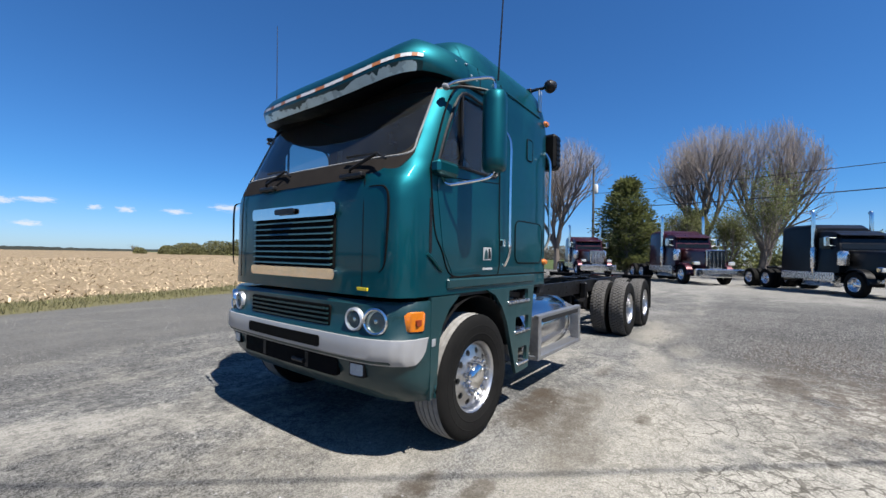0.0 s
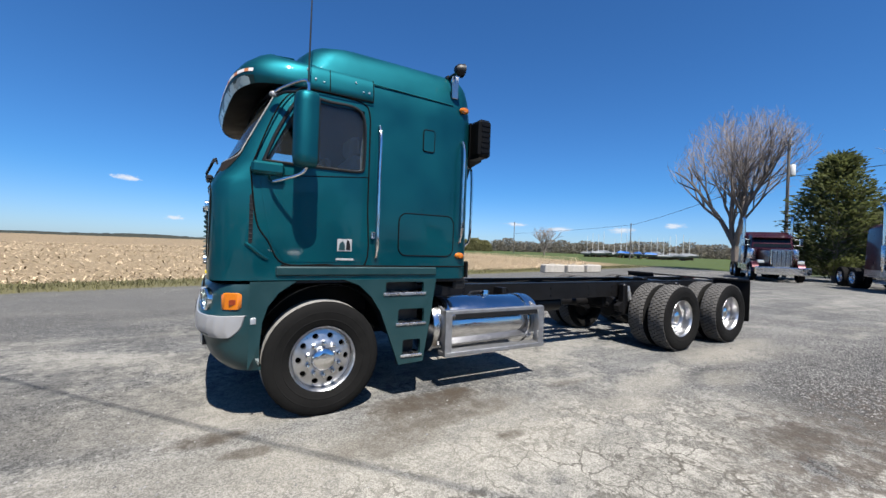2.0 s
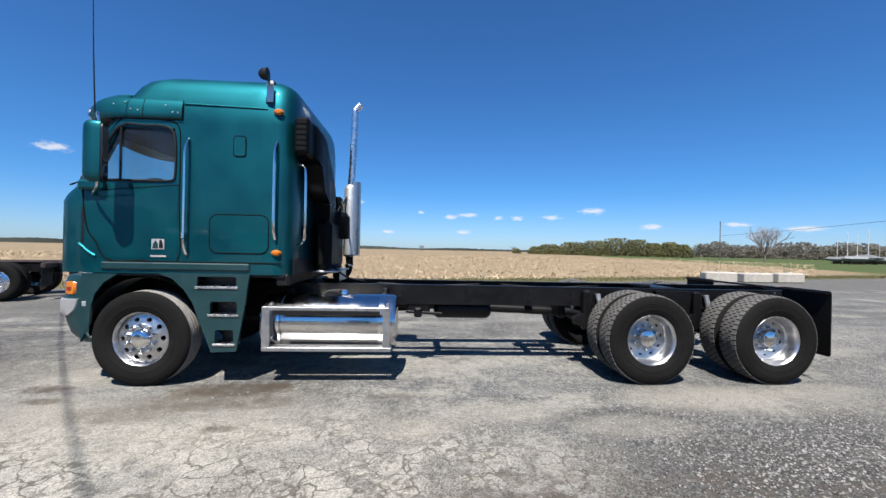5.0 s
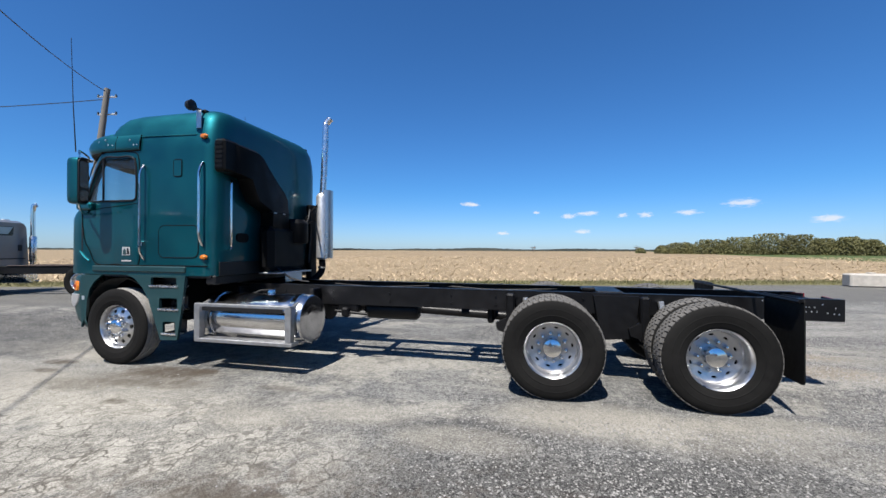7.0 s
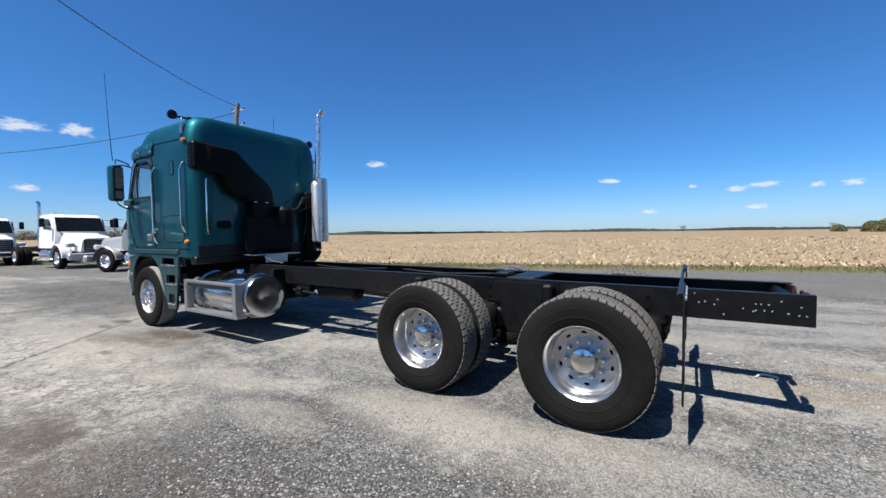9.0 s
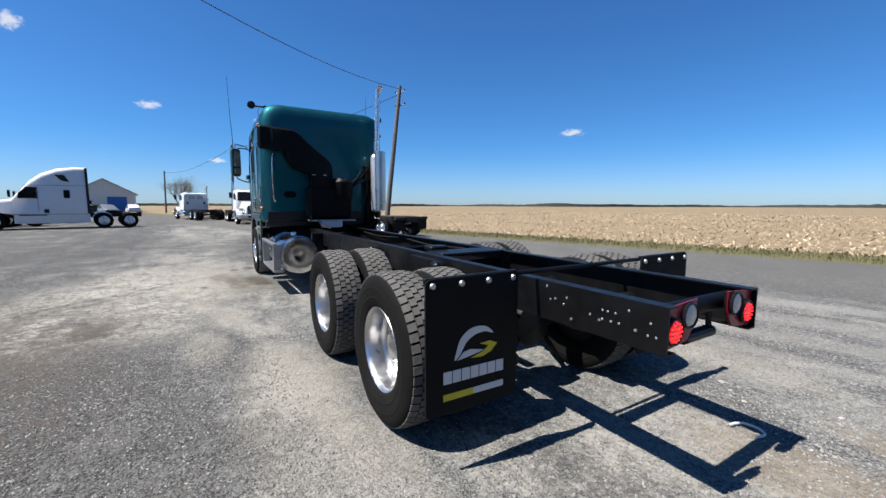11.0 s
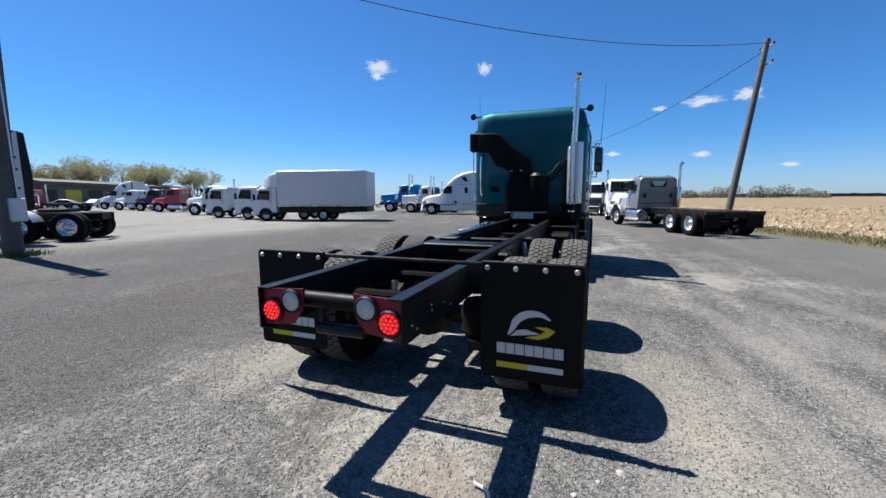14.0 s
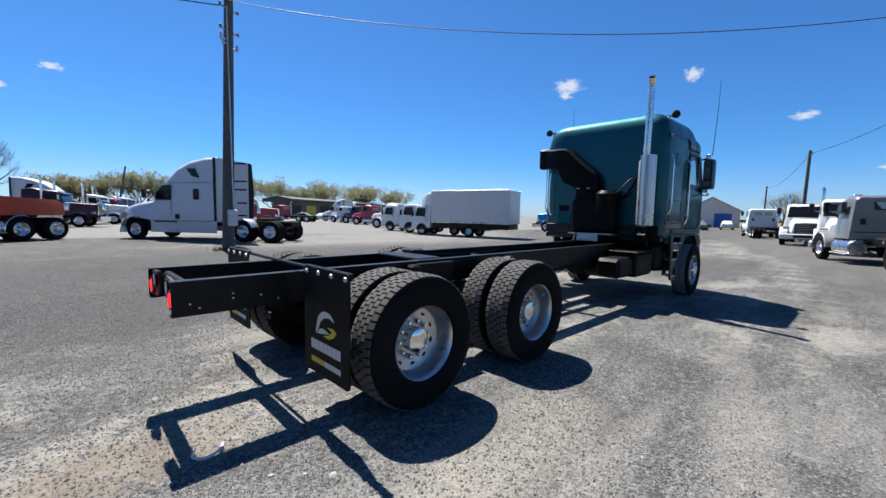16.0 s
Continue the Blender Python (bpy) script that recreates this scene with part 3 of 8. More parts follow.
    straw = mix(ramp(noise_tex(4.5, 6, 0.75), 0.36, 0.64), (0.056, 0.037, 0.02), (0.345, 0.266, 0.169))
    straw = mix(op("MULTIPLY", ramp(noise_tex(0.55, 5, 0.7), 0.4, 0.62), 0.6), straw, (0.240, 0.184, 0.116))
    straw = mix(op("MULTIPLY", ramp(noise_tex(0.09, 4, 0.6), 0.42, 0.6), 0.4), straw, (0.176, 0.132, 0.080))
    field = ramp(op("ADD", edge, op("MULTIPLY", op("SUBTRACT", ragged, 0.5), 1.0)), 12.4, 13.4)
    field = op("MULTIPLY", field, op("SUBTRACT", 1, ramp(op("SUBTRACT", X, op("MULTIPLY", Y, 1.05)), 10, 16)))
    allc = mix(field, allc, straw)
    lawn = op("MULTIPLY", ramp(op("SUBTRACT", X, op("MULTIPLY", Y, 0.2)), 40, 41), ramp(Y, 6, 12))
    allc = mix(lawn, allc, mix(noise_tex(2, 5), (0.028, 0.055, 0.012), (0.075, 0.09, 0.024)))
    allc = mix(0.16, allc, (0.0, 0.0, 0.0))
    warm = t.nodes.new("ShaderNodeMix")
    warm.data_type, warm.blend_type = "RGBA", "MULTIPLY"
    warm.inputs["Factor"].default_value = 1
    warm.inputs["B"].default_value = (1.0, 0.99, 0.95, 1)
    L(allc, warm.inputs["A"])
    allc = warm.outputs["Result"]
    L(allc, b.inputs["Base Color"])
    b.inputs["Roughness"].default_value = 0.92
    b.inputs["Specular IOR Level"].default_value = 0.25
    h = op("ADD", op("MULTIPLY", stones.outputs["Distance"], -0.5), op("MULTIPLY", small.outputs["Distance"], -0.35))
    h = op("ADD", h, op("MULTIPLY", ramp(cracks.outputs["Distance"], 0.0, 0.04), op("MULTIPLY", old, 0.3)))
    h = op("ADD", h, op("MULTIPLY", mid, 2.4))
    bp = t.nodes.new("ShaderNodeBump")
    bp.inputs["Strength"].default_value, bp.inputs["Distance"].default_value = 0.7, 0.007
    L(h, bp.inputs["Height"])
    L(bp.outputs[0], b.inputs["Normal"])
    return m


GROUND = ground_material()
g = G()
rings = [0, 6, 14, 30, 70, 160, 400, 1000, 2400, 4200]
rows = [[(4 + r * math.cos(2 * math.pi * k / 48), r * math.sin(2 * math.pi * k / 48), 0.0) for k in range(48)] for r in rings[1:]]
g.grid(rows, close=True)
n0 = len(g.v)
g.v.append((4, 0, 0))
g.f += [(n0, k, (k + 1) % 48) for k in range(48)]
ground = tagged(part("ground", g, GROUND), "grey gravelled yard beside a road and a stubble field", "ground", kind="structure")


# ---- the cab-over truck: x = 0 at the front axle, its nose to -x, its left side at -y ----
CY, HW = -0.03, 1.19
truck = thing("cab_over_truck", "teal cab-over highway truck with sleeper cab and bare black chassis", "truck", Matrix.Translation((0, 0, 0.02)))


def lerp(table, z):
    for (a, p), (b, q) in zip(table, table[1:]):
        if z <= b:
            return p + (q - p) * max(0.0, (z - a) / (b - a))
    return table[-1][1]


XF = [(1.13, -0.882), (1.9, -0.88), (1.99, -0.845), (2.58, -0.57), (2.66, -0.53), (2.74, -0.48), (2.86, -0.4), (2.95, -0.33), (3.06, -0.27), (3.14, -0.2), (3.2, -0.09), (3.24, 0.12)]
XR = [(1.13, 1.47), (2.7, 1.47), (2.86, 1.465), (2.95, 1.46), (3.06, 1.445), (3.14, 1.415), (3.2, 1.35), (3.24, 1.15)]
HWZ = [(1.13, 1.0), (1.24, 1.0), (2.74, 1.0), (2.86, 0.988), (2.95, 0.973), (3.06, 0.945), (3.14, 0.905), (3.2, 0.83), (3.24, 0.66)]
HALF = [(0.0, 0.0), (0.004, 0.3), (0.012, 0.58), (0.022, 0.83), (0.045, 0.95), (0.085, 1.06), (0.113, 1.1), (0.145, 1.135), (0.24, 1.18)]


SQUARE = [0.0, 0.001, 0.002, 0.004, 0.008, 0.022, 0.036, 0.062, 0.15]


def cab_ring(z, inset=0.0, side=-1):
    """The cab's outline at height z, from the middle of the front round the left side to the middle of the back."""
    xf, xr, w = lerp(XF, z) + inset, lerp(XR, z) - inset, lerp(HWZ, z)
    k = (HW - inset) / HW * w
    q = min(1.0, max(0.0, (2.0 - z) / 0.13)) * (1.0 if side < 0 else 0.15)
    pts = [(xf + a * (1 - q) + c * q, b * k) for (a, b), c in zip(HALF, SQUARE)]
    x0 = xf + 0.31
    pts += [(x0, 1.19 * k)]
    xs = [x0 + (0.29 - x0) * 0.5 if x0 < 0.2 else x0 + 0.03, 0.29 if x0 < 0.2 else x0 + 0.06, 0.39 if x0 < 0.2 else x0 + 0.1]
    pts += [(x, 1.19 * k) for x in xs]
    pts += [(xs[-1] + (xr - 0.17 - xs[-1]) * t, 1.19 * k) for t in (0.33, 0.66, 1.0)]
    pts += [(xr - 0.09, 1.17 * k), (xr - 0.035, 1.11 * k), (xr - 0.005, 1.0 * k), (xr, 0.85 * k), (xr, 0.4 * k), (xr, 0.0)]
    return pts


CAB_Z = [1.13, 1.18, 1.24, 1.5, 1.75, 1.85, 1.92, 2.0, 2.07, 2.13, 2.2, 2.4, 2.55, 2.61, 2.68, 2.74, 2.8, 2.86, 2.91, 2.95, 3.01, 3.06, 3.1, 3.14, 3.17, 3.2, 3.22, 3.24]


def cab_shell(inset):
    """The cab's skin in pieces: body, cowl, windscreen, left and right side windows."""
    out = {k: G() for k in ("body", "cowl", "screen", "left", "right")}
    for side in (1, -1):
        rings = [cab_ring(z, inset, side) for z in CAB_Z]
        n = len(rings[0])
        buckets = {k: [] for k in out}
        for i in range(len(rings) - 1):
            za, zb = CAB_Z[i], CAB_Z[i + 1]
            for k in range(n - 1):
                kind = "body"
                if 2.06 < za and zb < 2.62 and k < 6:
                    kind = "screen"
                elif 2.6 < za and zb < 2.7 and k < 7:
                    kind = "cowl"
                elif 2.06 < za and zb < 2.62 and 9 <= k < 11:
                    kind = "left" if side < 0 else "right"
                buckets[kind].append((i * n + k, i * n + k + 1, (i + 1) * n + k + 1, (i + 1) * n + k))
        v = [(x, CY + side * y, CAB_Z[i]) for i, r in enumerate(rings) for x, y in r]
        for kind, fs in buckets.items():
            used = sorted({q for f in fs for q in f})
            where = {q: j for j, q in enumerate(used)}
            out[kind].add([v[q] for q in used], [tuple(where[q] for q in f) for f in fs])
    for zi, flip in ((0, False), (len(rings) - 1, True)):
        r = rings[zi]
        loop = [(x, CY - y, CAB_Z[zi]) for x, y in r] + [(x, CY + y, CAB_Z[zi]) for x, y in cab_ring(CAB_Z[zi], inset, 1)[-2:0:-1]]
        out["body"].add(loop, [tuple(range(len(loop)))])
    return out


def weld(g):
    """Joins corners that lie on one another."""
    where, v, idx = {}, [], []
    for p in g.v:
        key = tuple(round(c, 5) for c in p)
        if key not in where:
            where[key] = len(v)
            v.append(p)
        idx.append(where[key])
    g.f = [tuple(dict.fromkeys(idx[i] for i in f)) for f in g.f]
    g.f = [f for f in g.f if len(f) > 2]
    g.v = v
    return g


outer, inner, panes = cab_shell(0.0), cab_shell(0.035), cab_shell(0.014)
cab = part("cab_body", weld(outer["body"]), TEAL, truck, "teal metallic sleeper cab shell", sharp=40)
part("screen_header", weld(outer["cowl"]), PLASTIC, cab)
half = [(0.0, 1.925, 2.072), (0.3, 1.925, 2.072), (0.58, 1.925, 2.072), (0.83, 1.926, 2.074), (0.92, 1.93, 2.078), (0.98, 1.94, 2.085), (1.02, 1.955, 2.095), (1.055, 1.985, 2.112), (1.08, 2.02, 2.14), (1.1, 2.06, 2.2), (1.112, 2.1, 2.3)]
rows = []
for b, z0, z1 in half:
    j = [i for i in range(len(HALF) - 1) if HALF[i][1] <= b][-1]
    (p0, q0), (p1, q1) = HALF[j], HALF[j + 1]
    a = p0 + (p1 - p0) * (b - q0) / (q1 - q0)
    rows.append([(lerp(XF, z) + a - 0.006, b, z) for z in (z0, z0 * 0.5 + z1 * 0.5, z1)])
g = G().grid([[(x, CY - y, z) for x, y, z in r] for r in rows[::-1]] + [[(x, CY + y, z) for x, y, z in r] for r in rows[1:]])
part("cowl", g, COWL, cab, "faded dark cowl below the windscreen")
part("lining", weld(inner["body"].add(inner["cowl"].v, inner["cowl"].f)), INSIDE, cab)
screen = part("windscreen", weld(panes["screen"]), SCREEN, truck, "dark curved windscreen")
seal = [(lerp(XF, z) + a - 0.002, b * lerp(HWZ, z), z) for z, (a, b) in [(2.62, HALF[6]), (2.4, HALF[6]), (2.2, HALF[6]), (2.12, HALF[6]), (2.085, HALF[5]), (2.072, HALF[4]), (2.07, HALF[3]), (2.07, HALF[2]), (2.07, HALF[1])]]
seal = [(x, CY - y, z) for x, y, z in seal] + [(lerp(XF, 2.07) - 0.002, CY, 2.07)] + [(x, CY + y, z) for x, y, z in seal[::-1]]
part("screen_seal", G().tube(smooth(seal, 3), 0.007, 6), mat("grey_seal", (0.2, 0.2, 0.195), 0.6, 0, grain=20, amount=0.3), screen, "weathered grey windscreen seal")
for side in ("left", "right"):
    part("side_window", weld(panes[side]), GLASS, truck)


def bar(name, pts, r, material, parent, label="", n=8):
    return part(name, G().tube(smooth(pts), r, n), material, parent, label)


def front_x(y, extra=0.0):
    """How far forward the cab's front stands at y."""
    a = abs(y - CY)
    for (h0, h1), p, s in zip(zip(HALF, HALF[1:]), SQUARE, SQUARE[1:]):
        q, u = h0[1], h1[1]
        if a <= u:
            return -0.882 + extra + p + (s - p) * (a - q) / (u - q)
    return -0.6


# lower front fascia with the bumper band
FASC_Z = [0.42, 0.45, 0.52, 0.62, 0.69, 0.705, 0.72, 0.77, 0.81, 0.845, 0.86, 0.9, 1.0, 1.07, 1.1]
FASC_X = [-0.76, -0.8, -0.86, -0.9, -0.92, -0.945, -0.955, -0.957, -0.957, -0.955, -0.945, -0.915, -0.905, -0.9, -0.87]
FHALF = [(0.0, 0.0), (0.004, 0.3), (0.01, 0.58), (0.02, 0.83), (0.045, 0.97), (0.09, 1.08), (0.15, 1.15), (0.22, 1.185), (0.33, 1.2), (0.42, 1.2)]
body, band = G(), G()
for side in (-1, 1):
    rows = [[(x + a, CY + side * b * (1.0 if z > 0.5 else 0.98), z) for a, b in FHALF] for x, z in zip(FASC_X, FASC_Z)]
    rows = [[p if i < len(r) - 1 else (-0.5, p[1], p[2]) for i, p in enumerate(r)] for r in rows]
    n = len(FHALF)
    v = [p for r in rows for p in r]
    fb = []
    for i in range(len(rows) - 1):
        for k in range(n - 1):
            q = (i * n + k, i * n + k + 1, (i + 1) * n + k + 1, (i + 1) * n + k)
            fb.append(q)
    body.add(v, fb)
    plate = []
    for k in range(33):
        d = 0.345 * (k / 32) ** 1.6
        j = [i for i in range(len(FHALF) - 1) if FHALF[i][0] <= d][-1]
        (p0, q0), (p1, q1) = FHALF[j], FHALF[j + 1]
        w = q0 + (q1 - q0) * (d - p0) / (p1 - p0)
        e = min(1.0, max(0.0, (d - 0.16) / 0.185))
        z0 = 0.692 + 0.155 * (1 - math.sqrt(max(0.0, 1 - e ** 2.4)))
        o = 0.008 if e < 1 else -0.002
        plate.append([(lerp(list(zip(FASC_Z, FASC_X)), z) + d - o, CY + side * (w + (o if d > 0.1 else 0)), z) for z in [z0 - 0.004] + [z0 + (0.858 - z0) * f for f in (0.0, 0.25, 0.5, 0.75, 1.0)] + [0.864]])
        for end in (0, -1):
            x, y, z = plate[-1][end]
            plate[-1][end] = (x + 0.012, y - side * (0.012 if d > 0.1 else 0), z)
    band.grid(plate)
    top = rows[-1]
    body.add(top + [(-0.5, CY, 1.1)], [tuple(range(n + 1))])
    # the wing in front of the wheel arch
    s = CY + side * 1.2
    arch = [(-0.51, 0.43), (-0.5, 0.62), (-0.485, 0.8), (-0.45, 0.92), (-0.37, 1.03), (-0.29, 1.085), (-0.24, 1.12), (-0.51, 1.12)]
    body.prism([(a - (0.07 if a < -0.505 else 0), b) for a, b in arch], "y", s + side * 0.002, s - side * 0.03)
for q in (body, band):
    weld(q)
fascia = part("front_fascia", body, TEAL_LOW, truck, "teal lower fascia round the lamps", sharp=40)
part("bumper_band", band, SILVER, fascia, "silver bumper band")

# grilles: a dark mouth, slats and chrome edges
g = G().box(-0.893, CY - 0.56, 1.3, -0.86, CY + 0.56, 1.68, 0.02)
mouth = part("grille", g, HOLE, truck, "black slatted radiator grille with chrome edges")
for i in range(8):
    z = 1.322 + i * 0.045
    part("grille_slat", G().prism([(-0.915, z), (-0.91, z + 0.012), (-0.885, z + 0.018), (-0.885, z + 0.006)], "y", CY - 0.545, CY + 0.545), SLAT, mouth)
for z0, z1 in ((1.68, 1.775), (1.225, 1.3)):
    part("chrome_bar", G().prism(rounded(CY - 0.585, z0, CY + 0.585, z1, 0.03), "x", -0.91, -0.87), CHROME, mouth, "polished chrome grille bar")
part("badge", G().prism(rounded(-0.14, 1.71, 0.14, 1.755, 0.02), "x", -0.925, -0.935), PLASTIC, mouth, "dark maker's badge plate")


def fascia_x(y):
    """How far the fascia recedes at y."""
    q = abs(y - CY)
    for (p0, q0), (p1, q1) in zip(FHALF, FHALF[1:]):
        if q <= q1:
            return p0 + (p1 - p0) * (q - q0) / max(q1 - q0, 1e-6)
    return FHALF[-1][0]


def curved(y0, y1, z0, z1, x, depth, r=0.02):
    """A plate bowed like the fascia, with its face at x and cut corners."""
    ys = [y0, y0 + r] + [y0 + r + (y1 - y0 - 2 * r) * k / 8 for k in range(1, 8)] + [y1 - r, y1]
    rows = []
    for k, y in enumerate(ys):
        e = r * 0.6 if k in (0, len(ys) - 1) else 0
        xx = x + fascia_x(y)
        rows.append([(xx, y, z0 + e), (xx, y, z1 - e), (xx + depth, y, z1 - e), (xx + depth, y, z0 + e)])
    g = G().grid(rows, close=True)
    g.add(rows[0], [(0, 1, 2, 3)]).add(rows[-1], [(0, 1, 2, 3)])
    return weld(g)


low = part("lower_grille", curved(CY - 0.55, CY + 0.55, 0.893, 1.045, -0.9165, 0.02), HOLE, fascia)
for i in range(4):
    z = 0.908 + i * 0.034
    part("grille_slat", curved(CY - 0.53, CY + 0.53, z, z + 0.012, -0.925, 0.012, 0.004), TEAL_LOW, low)
part("bumper_slot", curved(CY - 0.5, CY + 0.5, 0.75, 0.83, -0.967, 0.03), HOLE, fascia, "deep black slot in the bumper")
part("air_opening", curved(CY - 0.64, CY + 0.64, 0.56, 0.69, -0.922, 0.03), HOLE, fascia, "deep black air opening")
for side in (-1, 1):
    part("opening_rib", curved(CY + side * 0.3 - 0.02, CY + side * 0.3 + 0.02, 0.57, 0.68, -0.925, 0.02, 0.004), PLASTIC, fascia)
part("tow_pin", G().tube([(-0.93, CY - 0.28, 0.61), (-0.93, CY - 0.14, 0.61)], 0.016), PLASTIC, fascia)
part("sticker", G().box(-0.886, -0.93, 1.165, -0.83, -0.83, 1.185, 0.001), YELLOW, truck, "small yellow sticker")

for side in (-1, 1):
    for y, r in ((0.795, 0.07), (0.97, 0.082)):
        x, yaw = (-0.886, 6) if y < 0.9 else (-0.862, 20)
        m = Matrix.Translation((x, CY + side * y, 0.97)) @ Matrix.Rotation(radians(-side * yaw), 4, "Z")
        rim = part("headlamp", G().lathe([(r - 0.014, 0.03), (r - 0.01, -0.022), (r - 0.002, -0.028), (r + 0.008, -0.02), (r + 0.014, 0.03)], 32, (0, 0, 0), "x"), CHROME if y > 0.9 else DULL, fascia, "round headlamp in a bright ring", m=m)
        part("reflector", G().lathe([(0.0, 0.02), (r * 0.5, 0.014), (r * 0.8, 0.002), (r - 0.01, -0.014)], 28, (0, 0, 0), "x"), REFLECT if y > 0.9 else SMOKE, rim)
        part("bulb", G().lathe([(0.0, -0.012), (0.014, -0.008), (0.02, 0.015)], 12, (0, 0, 0), "x"), CHROME, rim)
        part("headlamp_glass", G().lathe([(0.0, -0.03), (r * 0.4, -0.028), (r * 0.75, -0.022), (r - 0.008, -0.016)], 28, (0, 0, 0), "x"), GLASS, rim)
    a = CY + side * 0.83
    fog = part("fog_lamp", curved(a - 0.068, a + 0.068, 0.592, 0.69, -0.92, 0.03, 0.008), PLASTIC, fascia, "square clear fog lamp")
    part("fog_glass", curved(a - 0.055, a + 0.055, 0.604, 0.678, -0.924, 0.01, 0.01), CLEAR, fog)
    s = CY + side * 1.2
    rows = []
    for k in range(9):
        d = 0.135 + 0.145 * k / 8
        j = [i for i in range(len(FHALF) - 1) if FHALF[i][0] <= d][-1]
        (p0, q0), (p1, q1) = FHALF[j], FHALF[j + 1]
        w = q0 + (q1 - q0) * (d - p0) / (p1 - p0)
        e = 0.018 if k in (0, 8) else 0.004 if k in (1, 7) else 0
        o = -0.004 if k in (0, 8) else 0.012
        rows.append([(-0.908 + d, CY + side * (w - 0.01), 0.9 + e), (-0.908 + d - o * 0.4, CY + side * (w + o), 0.91 + e), (-0.908 + d - o * 0.4, CY + side * (w + o), 1.03 - e), (-0.905 + d, CY + side * (w - 0.01), 1.04 - e)])
    part("turn_signal", G().grid(rows), AMBER, fascia, "amber wrap-round turn signal", sharp=50)
    part("signal_core", G().prism(rounded(-0.72, 0.945, -0.66, 0.985, 0.01), "y", CY + side * 1.165, CY + side * 1.1995), mat("dark_amber", (0.16, 0.02, 0.002), 0.4, 0, grain=60, amount=0.3) if side < 0 else bpy.data.materials["dark_amber"], fascia)
    part("reflector_plate", G().box(-0.57, s - 0.006, 0.79, -0.53, s + 0.006, 0.84, 0.002), DULL, fascia)

# front corner seams and air slots
def corner(b, z, side, out=0.004):
    return (front_x(CY + b) + lerp(XF, z) + 0.882 - out, CY + side * b, z)


for side in (-1, 1):
    part("panel_seam", G().tube([corner(0.84, z, side, -0.001) for z in (1.19, 1.4, 1.7, 1.92)], 0.004, 6), HOLE, truck)
    pts = [corner(b, z, side, 0.0) for b, z in ((0.99, 1.29), (1.03, 1.33), (1.045, 1.42), (1.055, 1.6), (1.058, 1.74), (1.045, 1.82), (1.0, 1.855), (0.89, 1.858))]
    part("corner_flap_seam", G().tube(smooth(pts, 4), [0.003 + 0.007 * math.sin(math.pi * i / 28) for i in range(29)], 6), HOLE, truck)
    slot = part("side_slot", G().prism(rounded(-0.6, 1.42, -0.572, 1.8, 0.013), "y", CY + side * 1.165, CY + side * 1.191), PLASTIC, truck, "black ribbed slot behind the front corner")
    for k in range(9):
        part("slot_rib", G().box(-0.598, CY + side * 1.188 - 0.006, 1.45 + 0.038 * k, -0.574, CY + side * 1.188 + 0.006, 1.458 + 0.038 * k, 0.002), PLASTIC, slot)
    part("front_step", G().tube(smooth([(-0.62, CY + side * 1.188, 1.42), (-0.58, CY + side * 1.195, 1.39), (-0.52, CY + side * 1.197, 1.34), (-0.46, CY + side * 1.193, 1.3)], 4), 0.014, 6), TEAL, truck)

